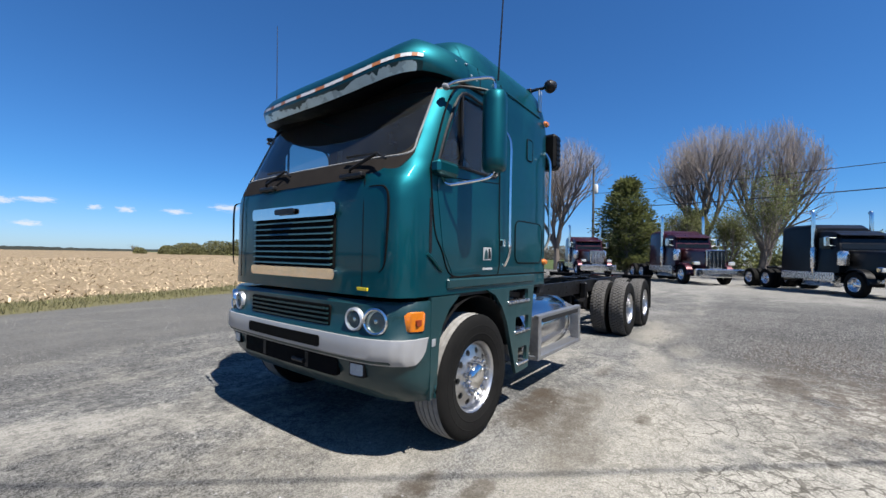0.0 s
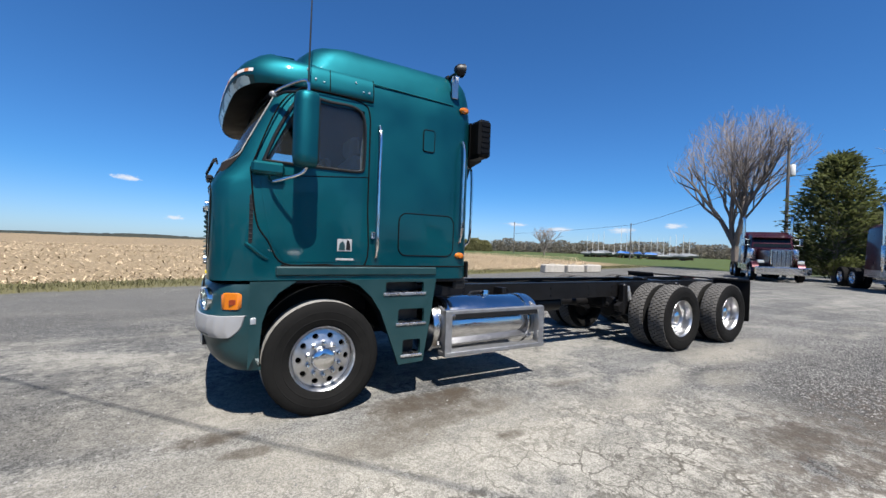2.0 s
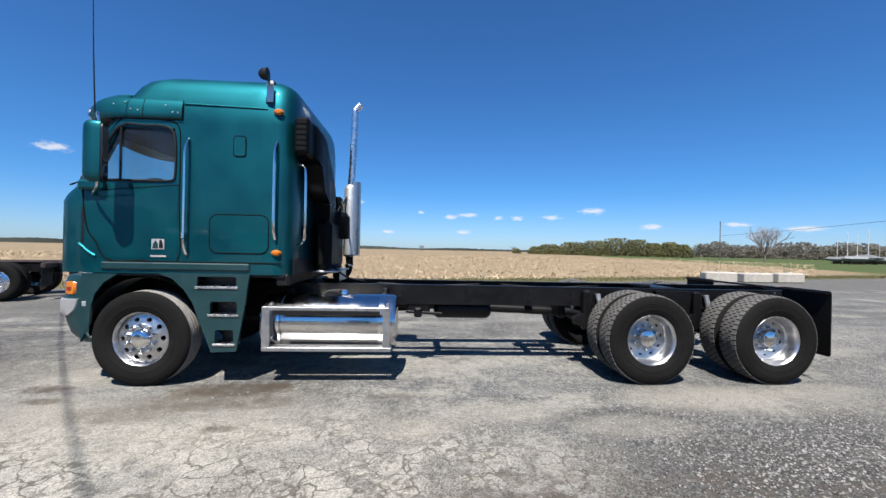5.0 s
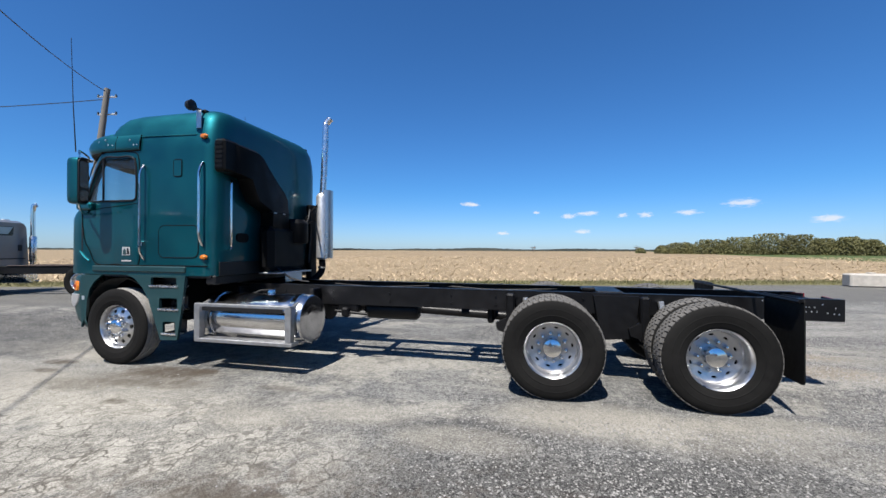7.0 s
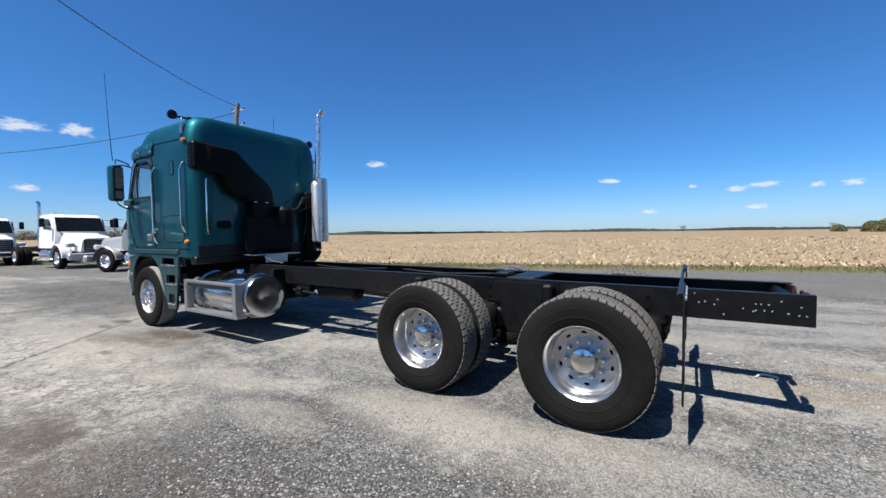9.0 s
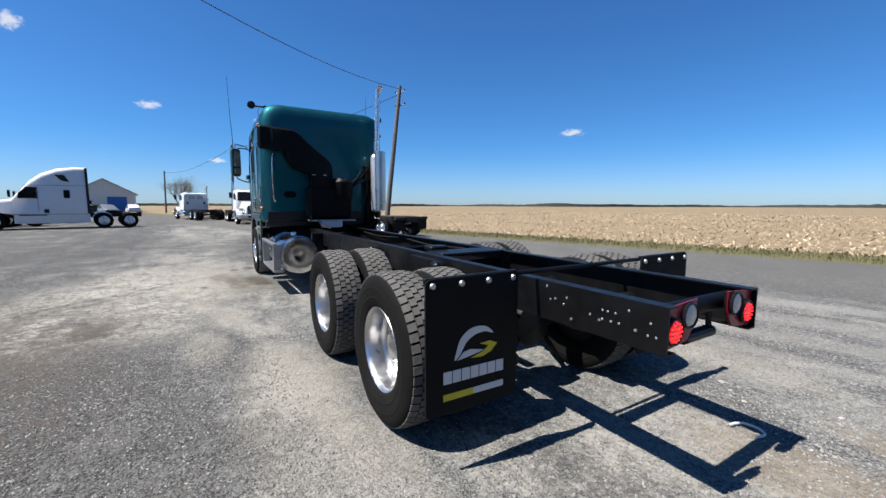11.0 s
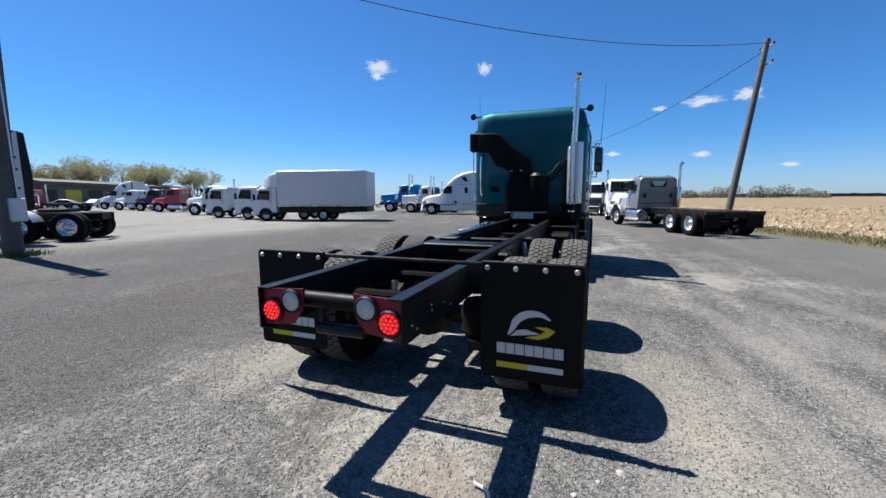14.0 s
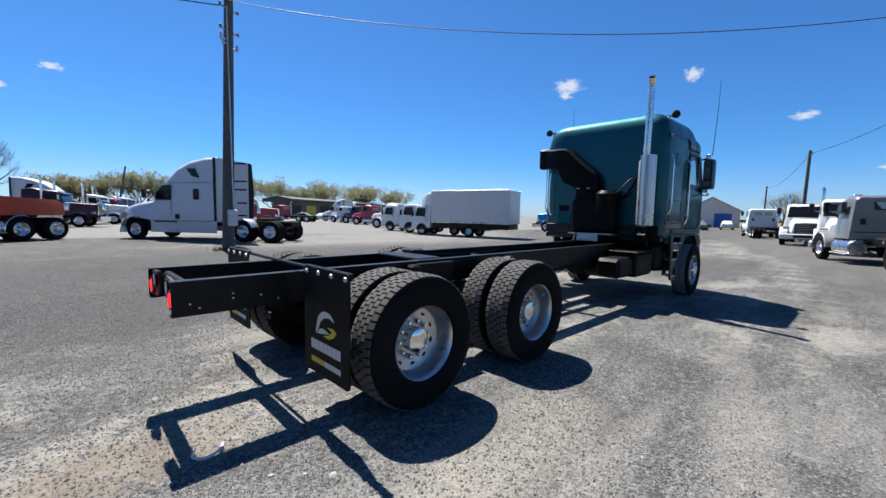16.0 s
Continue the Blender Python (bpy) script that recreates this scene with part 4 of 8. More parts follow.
# doors with seams
for side in (-1, 1):
    s = CY + side * 1.19
    door = part("door", G().prism([(-0.45, 1.46), (-0.34, 1.28), (0.33, 1.28), (0.33, 2.03), (-0.5, 2.0), (-0.53, 1.9)], "y", s - side * 0.01, s + side * 0.004), TEAL, truck, "teal driver's door" if side < 0 else "teal passenger door")
    edge = smooth([(-0.6, 2.0), (-0.55, 1.6), (-0.46, 1.44), (-0.34, 1.265), (0.0, 1.26), (0.335, 1.26), (0.345, 1.8), (0.345, 2.4), (0.335, 2.6), (0.28, 2.675), (0.1, 2.7), (-0.1, 2.7), (-0.26, 2.685), (-0.42, 2.5), (-0.6, 2.0)], 5)
    part("door_seam", G().tube([(p[0], s + side * 0.001, p[1]) for p in [(q.x, q.y) for q in [Vector((e[0], e[1], 0)) for e in edge]]], 0.0065, 6), HOLE, door)
    part("belt_seam", G().tube([(-0.46, s + side * 0.004, 1.96), (0.34, s + side * 0.004, 2.035)], 0.004, 5), HOLE, door)
    wf = smooth([(-0.51, 2.07), (0.1, 2.07), (0.27, 2.08), (0.3, 2.16), (0.3, 2.45), (0.27, 2.58), (0.18, 2.63), (0.0, 2.63), (-0.24, 2.62), (-0.4, 2.36), (-0.51, 2.07)], 4)
    part("window_rubber", G().tube([(p[0], s + side * 0.002, p[1]) for p in wf], 0.013, 6), PLASTIC, door)
    part("vent_bar", G().tube([(-0.235, s, 2.07), (-0.235, s, 2.63)], 0.012, 6), PLASTIC, door)
    part("sill_strip", G().box(-0.4, min(s - side * 0.02, s + side * 0.02), 1.165, 1.06, max(s - side * 0.02, s + side * 0.02), 1.242, 0.016), TEAL_LOW, truck)
    part("sill_gap", G().tube([(-0.36, s + side * 0.002, 1.25), (1.38, s + side * 0.002, 1.25)], 0.007, 5), HOLE, truck)
    g = G().box(0.375, s - 0.002, 1.495, 0.415, s + side * 0.022, 1.555, 0.006)
    part("door_lock", g, CHROME, door)
    for x, z0, z1 in ((0.43, 1.33, 2.5), (1.31, 1.5, 2.5)):
        o = s + side * 0.062
        pts = [(x, s, z1), (x, s + side * 0.02, z1 - 0.01), (x - 0.004, o, z1 - 0.12), (x - 0.006, o, z1 - 0.4), (x - 0.006, o, z0 + 0.3), (x - 0.004, o, z0 + 0.12), (x, s + side * 0.02, z0 + 0.01), (x, s, z0)]
        bar("grab_handle", pts, 0.014, CHROME, truck, "long polished grab handle")
    part("vent_flap", G().prism(rounded(0.875, 2.35, 0.995, 2.555, 0.025), "y", s - side * 0.004, s + side * 0.007), TEAL, truck)
    ring = rounded(0.875, 2.35, 0.995, 2.555, 0.025)
    part("flap_seam", G().tube([(p[0], s + side * 0.004, p[1]) for p in ring + ring[:1]], 0.006, 5), HOLE, truck)
    ring = rounded(0.65, 1.35, 1.24, 1.745, 0.08)
    part("locker_door", G().prism(ring, "y", s - side * 0.004, s + side * 0.005), TEAL, truck, "low luggage locker door")
    part("locker_seam", G().tube([(p[0], s + side * 0.003, p[1]) for p in ring + ring[:1]], 0.006, 5), HOLE, truck)
    part("roof_cap_seam", G().tube([(0.37, s - side * 0.006, 2.872), (0.8, s - side * 0.008, 2.862), (1.2, s - side * 0.008, 2.852)], 0.006, 5), TEAL, truck)
    for z in (2.82, 1.36):
        part("marker_lamp", G().lathe([(0.0, 0.032), (0.02, 0.03), (0.032, 0.018), (0.036, 0.0)], 16, (0, 0, 0), "y"), AMBER, truck, "amber side marker lamp",
             m=Matrix.Translation((1.32, s, z)) @ Matrix.Diagonal((1.5, side, 0.9, 1)))

# decals on the left door
part("decal", G().box(0.085, -1.229, 1.375, 0.21, -1.2245, 1.48, 0.001), DECAL, truck, "small white picture decal")
part("decal_mark", G().prism([(0.095, 1.385), (0.15, 1.385), (0.15, 1.43), (0.13, 1.465), (0.105, 1.44)], "y", -1.2315, -1.2285), TEAL_LOW, truck)
part("decal_mark", G().prism([(0.16, 1.39), (0.2, 1.385), (0.198, 1.42), (0.185, 1.47), (0.165, 1.47)], "y", -1.2315, -1.2285), PLASTIC, truck)
part("lettering_bar", G().box(0.075, -1.229, 1.297, 0.23, -1.2245, 1.314, 0.001), DECAL, truck)

# sun visor and cap: one shell from door top to door top
half = smooth([(0.36, 1.206, 0), (0.1, 1.208, 0), (-0.16, 1.206, 0), (-0.36, 1.192, 0), (-0.52, 1.15, 0), (-0.63, 1.08, 0), (-0.705, 0.99, 0), (-0.755, 0.85, 0), (-0.79, 0.6, 0), (-0.815, 0.3, 0), (-0.825, 0.0, 0)], 3)
right = smooth([(0.36, 1.206, 0), (0.1, 1.208, 0), (-0.16, 1.206, 0), (-0.32, 1.19, 0), (-0.44, 1.145, 0), (-0.56, 1.065, 0), (-0.66, 0.92, 0), (-0.73, 0.74, 0), (-0.78, 0.5, 0), (-0.815, 0.25, 0), (-0.825, 0.0, 0)], 3)
plan = [(p.x, -p.y) for p in half] + [(p.x, p.y) for p in right[-2::-1]]
SIDE_SEC = [(0.012, 2.7), (0.0, 2.715), (0.0, 2.76), (0.006, 2.82), (0.018, 2.87), (0.032, 2.9), (0.065, 2.925), (0.12, 2.93)]
FRONT_SEC = [(0.035, -0.1), (0.005, -0.03), (0.0, 0.0), (0.012, 0.045), (0.06, 0.11), (0.16, 0.19), (0.3, 0.27), (0.52, 0.34)]
shell, under, strip_line, low_line, film_line = [], [], [], [], []
for i, (x, y) in enumerate(plan):
    x0, y0 = plan[max(i - 1, 0)]
    x1, y1 = plan[min(i + 1, len(plan) - 1)]
    nrm = Vector((-(y1 - y0), x1 - x0)).normalized()
    if nrm.x * (x - 0.5) + nrm.y * y < 0:
        nrm = -nrm
    q = min(1.0, abs(nrm.x) * 1.35) ** 1.2
    zs = 2.68 + 0.115 * min(1.0, abs(y) / 1.1) ** 2
    row = []
    for (d, z), (e, h) in zip(SIDE_SEC, FRONT_SEC):
        r = d * (1 - q) + e * q
        row.append((x - nrm.x * r, CY + y - nrm.y * r, z * (1 - q) + (zs + h) * q))
    shell.append(row)
    k = 0.05 + 0.2 * q
    under.append([row[0], (row[0][0] - nrm.x * 0.02, row[0][1] - nrm.y * 0.02, row[0][2] - 0.004), (x - nrm.x * k, CY + y - nrm.y * k, row[0][2] + 0.03 * q)])
    if q > 0.62:
        strip_line.append(Vector(row[2]) + Vector((nrm.x, nrm.y, 0)) * 0.002 + Vector((0, 0, 0.004)))
        film_line.append([Vector(row[j]) + Vector((nrm.x, nrm.y, -0.6)) * 0.003 for j in (0, 1)])
visor = part("sun_visor", G().grid(shell), TEAL, truck, "teal sun visor with a striped reflective edge", sharp=50)
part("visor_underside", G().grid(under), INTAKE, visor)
n = len(strip_line)
for k in range(n - 1):
    a, b = strip_line[k], strip_line[k + 1]
    up = Vector((0.1, 0, 1)).normalized()
    part("marker_stripe" if k % 3 == 1 else "reflective_strip", G().grid([[a - up * 0.013, a + up * 0.013], [b - up * 0.013, b + up * 0.013]]), ORANGE if k % 3 == 1 else PRINT, visor)
edge = []
for k in range(1, n - 2):
    for j in range(6):
        f = j / 6
        a, b = film_line[k][0].lerp(film_line[k + 1][0], f), film_line[k][1].lerp(film_line[k + 1][1], f)
        q = 0.72 + 0.75 * noise.noise(Vector((k * 0.5 + f * 0.5, 2.3, 0))) + 0.35 * noise.noise(Vector((k * 2.3 + f * 2.3, 5.1, 0)))
        edge.append([a, a.lerp(b, min(0.95, max(0.06, q)))])
part("visor_lip", G().grid(film_line), LIP, visor, "dark glossy lip under the visor")
part("film_patch", G().grid([[p + Vector((-0.002, 0, -0.002)) for p in r] for r in edge]), FILM, visor, "peeling pale film under the visor edge")
for side in (-1, 1):
    s = CY + side * 1.209
    part("cap_seam", G().tube([(-0.02, s, 2.71), (-0.02, s - side * 0.002, 2.8), (-0.02, s - side * 0.03, 2.9)], 0.004, 5), HOLE, visor)
    part("cap_edge", G().tube([(0.362, s - side * 0.003, 2.7), (0.362, s - side * 0.004, 2.8), (0.36, s - side * 0.03, 2.9)], 0.004, 5), HOLE, visor)
    part("cap_edge", G().tube([(-0.25, s - side * 0.006, 2.7), (0.0, s - side * 0.002, 2.7), (0.36, s - side * 0.003, 2.7)], 0.004, 5), HOLE, visor)
    for x, z, d in ((-0.2, 2.86, 0.016), (-0.14, 2.79, 0.004), (-0.07, 2.78, 0.004), (0.2, 2.84, 0.01), (0.27, 2.77, 0.003), (0.32, 2.77, 0.003), (-0.32, 2.84, 0.03)):
        part("rivet", G().lathe([(0.0, 0.008), (0.006, 0.007), (0.01, 0.0)], 8, (0, 0, 0), "y"), DULL, visor, m=Matrix.Translation((x, s - side * d, z)) @ Matrix.Diagonal((1, side, 1, 1)))

# wipers
for y0 in (-0.85, 0.25):
    g = G().tube([(-0.88, y0 + 0.12, 1.95), (-0.9, y0 + 0.1, 1.985), (-0.845, y0 - 0.1, 2.08)], 0.011, 6)
    w = part("wiper", g, PLASTIC, truck)
    part("wiper_blade", G().tube([(-0.855, y0 - 0.2, 2.03), (-0.835, y0 - 0.1, 2.085), (-0.825, y0 + 0.22, 2.1)], 0.009, 6), PLASTIC, w)
    part("wiper_box", G().box(-0.905, y0 - 0.02, 1.925, -0.85, y0 + 0.22, 1.965, 0.012), PLASTIC, w)

# mirrors
for side in (-1, 1):
    s = CY + side * 1.19
    o = CY + side * (1.47 if side < 0 else 1.31)
    g = G()
    prof = [(2.005, 0.72), (2.015, 0.88), (2.04, 0.97), (2.09, 1.0), (2.48, 1.0), (2.53, 0.97), (2.555, 0.88), (2.565, 0.72)]
    rows = []
    for z, k in prof:
        ring = [(0.0, -0.1), (-0.05, -0.115), (-0.11, -0.09), (-0.135, -0.03), (-0.135, 0.04), (-0.11, 0.1), (-0.05, 0.12), (0.0, 0.115)]
        rows.append([(-0.2 + a * k * 1.08, o + side * b * k * 0.74, z) for a, b in ring])
    g.grid(rows, close=True)
    g.add(rows[0], [tuple(range(8))]).add(rows[-1], [tuple(range(8))])
    turn = Matrix.Translation((-0.24, o, 0)) @ Matrix.Rotation(radians(-20 * side), 4, "Z") @ Matrix.Translation((0.24, -o, 0))
    mirror = part("mirror", weld(g), TEAL, truck, "tall teal wing mirror on chrome arms", m=turn, sharp=50)
    part("mirror_rim", G().prism(rounded(o - 0.08, 2.015, o + 0.08, 2.555, 0.05), "x", -0.2, -0.185), PLASTIC, mirror)
    part("mirror_glass", G().prism(rounded(o - 0.064, 2.2, o + 0.064, 2.53, 0.03), "x", -0.185, -0.181), CHROME, mirror)
    part("mirror_glass", G().prism(rounded(o - 0.064, 2.035, o + 0.064, 2.17, 0.03), "x", -0.185, -0.18), CHROME, mirror)
    part("arm_knob", G().lathe([(0.0, 0.036), (0.02, 0.032), (0.028, 0.014), (0.028, 0.0)], 14, (0, 0, 0), "y"), SILVER, truck, m=Matrix.Translation((-0.45, s - side * 0.005, 2.6)) @ Matrix.Diagonal((1.3, side, 0.8, 1)))
    bar("mirror_arm", [(-0.45, s + side * 0.02, 2.605), (-0.4, s + side * 0.07, 2.64), (-0.29, o - side * 0.05, 2.665), (-0.245, o - side * 0.005, 2.65), (-0.24, o, 2.56)], 0.012, CHROME, truck)
    bar("mirror_brace", [(-0.43, s + side * 0.02, 2.59), (-0.38, s + side * 0.1, 2.6), (-0.27, o - side * 0.05, 2.58), (-0.25, o - side * 0.03, 2.54)], 0.011, PLASTIC, truck)
    bar("mirror_arm", [(-0.47, s - side * 0.01, 1.97), (-0.46, s + side * 0.03, 1.91), (-0.42, s + side * 0.1, 1.91), (-0.27, o - side * 0.03, 1.96), (-0.24, o, 2.02)], 0.013, CHROME, truck)
    part("mirror_foot", G().box(-0.6, s - 0.01 if side > 0 else s - 0.075, 1.96, -0.36, s + 0.075 if side > 0 else s + 0.01, 2.055, 0.02), TEAL, truck, "teal mirror bracket box")
    part("antenna", G().tube([(-0.25, o + side * 0.03, 2.64), (-0.25, o + side * 0.06, 3.2), (-0.25, o + side * 0.085, 4.0)], [0.007, 0.005, 0.003], 6), PLASTIC, truck, "thin whip antenna")
    # roof work lamps at the rear corners
    hx, hy = 1.22, (CY - 1.2 if side < 0 else 1.0)
    lampb = part("work_lamp", G().box(hx - 0.035, hy - side * 0.03 - 0.006, 2.93, hx + 0.035, hy - side * 0.03 + 0.006, 3.15, 0.004).box(hx - 0.03, min(hy - side * 0.03, hy - side * 0.1), 2.94, hx + 0.03, max(hy - side * 0.03, hy - side * 0.1), 2.955, 0.003), DULL, truck, "black work lamp on a bracket at the roof corner")
    part("lamp_head", G().lathe([(0.0, -0.075), (0.03, -0.07), (0.055, -0.04), (0.062, 0.0), (0.066, 0.015), (0.05, 0.02), (0.0, 0.024)], 20, (hx, hy + side * 0.08, 3.17), "x"), PLASTIC, lampb)
    part("lamp_arm", G().tube([(hx - 0.02, hy + side * 0.07, 3.16), (hx - 0.02, hy - side * 0.13, 3.165)], 0.016, 8).box(hx - 0.045, hy - side * 0.15 - 0.035, 3.145, hx + 0.01, hy - side * 0.15 + 0.035, 3.19, 0.01), PLASTIC, lampb)

# inside the cab
part("dashboard", G().box(-0.78, CY - 1.05, 1.75, -0.45, CY + 1.05, 2.03, 0.06), INSIDE, truck)
for y in (-0.62, 0.56):
    st = part("seat", G().box(-0.1, y - 0.26, 1.35, 0.42, y + 0.26, 1.62, 0.06).box(0.28, y - 0.26, 1.55, 0.42, y + 0.26, 2.3, 0.05), SEATM, truck)
    part("headrest", G().box(0.3, y - 0.15, 2.32, 0.4, y + 0.15, 2.5, 0.04), SEATM, st)
wheel_m = Matrix.Translation((-0.4, -0.62, 2.08)) @ Euler((0, radians(-25), 0)).to_matrix().to_4x4()
ring = [(0.22 * math.cos(a), 0.22 * math.sin(a), 0) for a in [2 * math.pi * k / 24 for k in range(25)]]
part("steering_wheel", G().tube(ring, 0.014, 6, caps=False).tube([(-0.21, 0, 0), (0, 0, -0.04), (0.21, 0, 0)], 0.014, 6).tube([(0, 0, -0.04), (-0.1, 0, -0.35)], 0.03, 6), INSIDE, truck, m=wheel_m)
for side in (-1, 1):
    rows = []
    for z in (1.6, 2.0, 2.3, 2.64):
        rows.append([(0.36 + 0.02 * (k % 2) - 0.04 * k * (0.5 if z < 2.2 else 1.0) * (2.6 - z if z < 2.6 else 0.05), CY + side * (1.12 - 0.02 * k), z) for k in range(6)])
    part("curtain", G().grid(rows), CURTAIN, truck)

# boarding steps behind the front wheel
for side in (-1, 1):
    s = CY + side * 1.2
    outer_line = [(0.16, 1.13), (0.29, 1.08), (0.41, 0.97), (0.5, 0.83), (0.58, 0.62), (0.66, 0.41), (0.69, 0.33), (0.94, 0.34), (1.0, 0.7), (1.06, 1.13)]
    holes = [rounded(0.54, 1.0, 0.93, 1.105, 0.02, 2), rounded(0.67, 0.715, 0.94, 0.85, 0.02, 2), rounded(0.725, 0.415, 0.91, 0.56, 0.02, 2)]
    steps = part("step_fairing", G().holed(outer_line, holes, "y", s, s - side * 0.035), TEAL_LOW, truck, "teal fairing with three boarding steps")
    for (x0, x1, z) in ((0.54, 0.93, 1.0), (0.67, 0.94, 0.715), (0.725, 0.91, 0.415)):
        part("step_tread", G().box(x0 - 0.02, min(s + side * 0.012, s - side * 0.16), z - 0.02, x1 + 0.02, max(s + side * 0.012, s - side * 0.16), z + 0.005, 0.004), ALU, steps, "bright metal step tread")
        part("step_well", G().box(x0, min(s - side * 0.16, s - side * 0.18), z, x1, max(s - side * 0.16, s - side * 0.18), z + 0.15, 0.003), PLASTIC, steps)
    liner = G().lathe([(0.6, -0.14), (0.6, 0.14)], 20, (0.03, s - side * 0.16, 0.49), "y", (radians(10), radians(170)))
    part("wheel_arch_liner", liner, PLASTIC, truck)
part("firewall", G().box(-0.5, CY - 0.98, 0.75, -0.46, CY + 0.98, 1.12, 0.01).box(0.62, CY - 0.95, 0.6, 0.68, CY + 0.95, 1.12, 0.01).box(-0.5, CY - 1.17, 1.1, 1.4, CY + 1.17, 1.14, 0.005), PLASTIC, truck)
part("engine", G().box(-0.4, -0.38, 0.45, 1.2, 0.38, 1.12, 0.06).box(1.0, -0.3, 0.4, 2.0, 0.3, 0.9, 0.06), BLACK, truck)

# chassis
BOLTK = G().lathe([(0.0, 0.014), (0.011, 0.012), (0.011, 0.0)], 6).mesh("rail_bolt", BLACK)
BOLT = G().lathe([(0.0, 0.008), (0.007, 0.007), (0.007, 0.0)], 6).mesh("rail_bolt", DULL)
for side in (-1, 1):
    y0 = side * 0.43
    y1 = side * 0.355
    g = G().prism([(-0.55, 0.73), (8.25, 0.745), (8.25, 0.97), (-0.55, 0.99)], "y", y0, y0 - side * 0.009)
    g.prism([(-0.55, 0.981), (8.25, 0.961), (8.25, 0.97), (-0.55, 0.99)], "y", y0 - side * 0.009, y1)
    g.prism([(-0.55, 0.73), (8.25, 0.745), (8.25, 0.754), (-0.55, 0.739)], "y", y0 - side * 0.009, y1)
    rl = part("frame_rail", g, BLACK, truck, "glossy black channel frame rail")
    random.seed(7 + side)
    for x in [1.9, 2.6, 3.4, 4.2, 4.75, 5.0, 5.75, 6.1, 6.45, 7.2] + [7.6, 7.72, 7.9, 8.1]:
        for z in ((0.8, 0.9) if x < 7.4 else (random.choice((0.79, 0.83, 0.88)),)):
            part("rail_bolt", BOLT if x > 7.4 else BOLTK, None, rl, m=Matrix.Translation((x, y0, z)) @ Matrix.Diagonal((1, side, 1, 1)))

    for x in (2.2, 4.0):
        bar("air_line", [(x, y0 - side * 0.05, 0.93), (x + 0.7, y0 - side * 0.06, 0.9), (x + 1.5, y0 - side * 0.05, 0.93)], 0.012, PLASTIC, rl, n=6)
for x in (1.7, 3.0, 4.3, 5.35, 6.1, 6.85, 7.55):
    part("crossmember", G().box(x - 0.05, -0.36, 0.74, x + 0.05, 0.36, 0.82, 0.02), HOLE, truck)
part("flap_hanger", G().tube([(7.44, -1.2, 1.02), (7.44, 1.18, 1.02)], 0.014, 8), BLACK, truck)
g = G().box(5.9, -0.36, 0.955, 6.2, 0.36, 0.985, 0.01).box(5.75, -0.3, 0.98, 5.9, -0.1, 1.02, 0.01)
part("bracket_plate", g, BLACK, truck)
part("drive_shaft", G().tube([(1.9, 0, 0.72), (4.9, 0, 0.6)], 0.06, 12).tube([(4.9, 0, 0.6), (5.3, 0, 0.5)], 0.05, 10).tube([(5.6, 0, 0.55), (6.6, 0, 0.52)], 0.05, 10), BLACK, truck)
for x in (5.38, 6.83):
    ax = part("axle", G().tube([(x, -0.95, 0.49), (x, -0.3, 0.49), (x, 0.3, 0.49), (x, 0.95, 0.49)], 0.075, 12).lathe([(0.0, -0.2), (0.17, -0.16), (0.2, 0.0), (0.17, 0.16), (0.0, 0.2)], 18, (x, 0, 0.5), "x"), BLACK, truck)
    for side in (-1, 1):
        part("air_spring", G().lathe([(0.0, 0.46), (0.1, 0.46), (0.13, 0.5), (0.12, 0.56), (0.135, 0.62), (0.12, 0.69), (0.1, 0.72), (0.0, 0.72)], 16, (x + 0.35, side * 0.5, 0.0), "z"), RUBBER, ax)
        part("spring_hanger", G().box(x - 0.5, side * 0.5 - 0.06, 0.45, x - 0.4, side * 0.5 + 0.06, 0.95, 0.02), BLACK, ax)
        part("spring", G().tube(smooth([(x - 0.45, side * 0.5, 0.52), (x, side * 0.5, 0.42), (x + 0.4, side * 0.5, 0.46)]), 0.04, 6), BLACK, ax)
        part("shock_absorber", G().tube([(x - 0.2, side * 0.52, 0.42), (x - 0.28, side * 0.46, 0.9)], 0.032, 10), DULL, ax)
        part("brake_chamber", G().lathe([(0.0, -0.1), (0.085, -0.09), (0.095, 0.0), (0.085, 0.1), (0.0, 0.11)], 14, (x - 0.28, side * 0.62, 0.62), "x"), BLACK, ax)
# trailing beams and hangers between the rails and the inner tyres
for x in (5.38, 6.83):
    for side in (-1, 1):
        sp = part("suspension_beam", G().prism([(x - 0.62, 0.6), (x - 0.5, 0.66), (x - 0.1, 0.5), (x + 0.5, 0.46), (x + 0.5, 0.4), (x - 0.15, 0.38), (x - 0.6, 0.52)], "y", side * 0.46, side * 0.55), BLACK, truck, "black trailing suspension beam")
        if x > 6:
            part("beam_hanger", G().prism([(x - 0.98, 0.95), (x - 0.5, 0.95), (x - 0.54, 0.6), (x - 0.6, 0.48), (x - 0.86, 0.46), (x - 0.92, 0.62)], "y", side * 0.436, side * 0.5), BLACK, sp)
        part("torque_rod", G().tube([(x, side * 0.1, 0.68), (x - 0.55, side * 0.36, 0.76)], 0.025, 8), BLACK, sp)
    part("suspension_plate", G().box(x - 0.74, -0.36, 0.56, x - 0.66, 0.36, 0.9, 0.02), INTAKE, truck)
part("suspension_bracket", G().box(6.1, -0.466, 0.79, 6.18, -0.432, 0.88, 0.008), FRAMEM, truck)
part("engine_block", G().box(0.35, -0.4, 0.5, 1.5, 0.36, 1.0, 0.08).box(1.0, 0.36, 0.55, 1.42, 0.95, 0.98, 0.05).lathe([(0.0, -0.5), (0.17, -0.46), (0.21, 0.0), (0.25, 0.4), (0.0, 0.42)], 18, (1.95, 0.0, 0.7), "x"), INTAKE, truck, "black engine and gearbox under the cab")
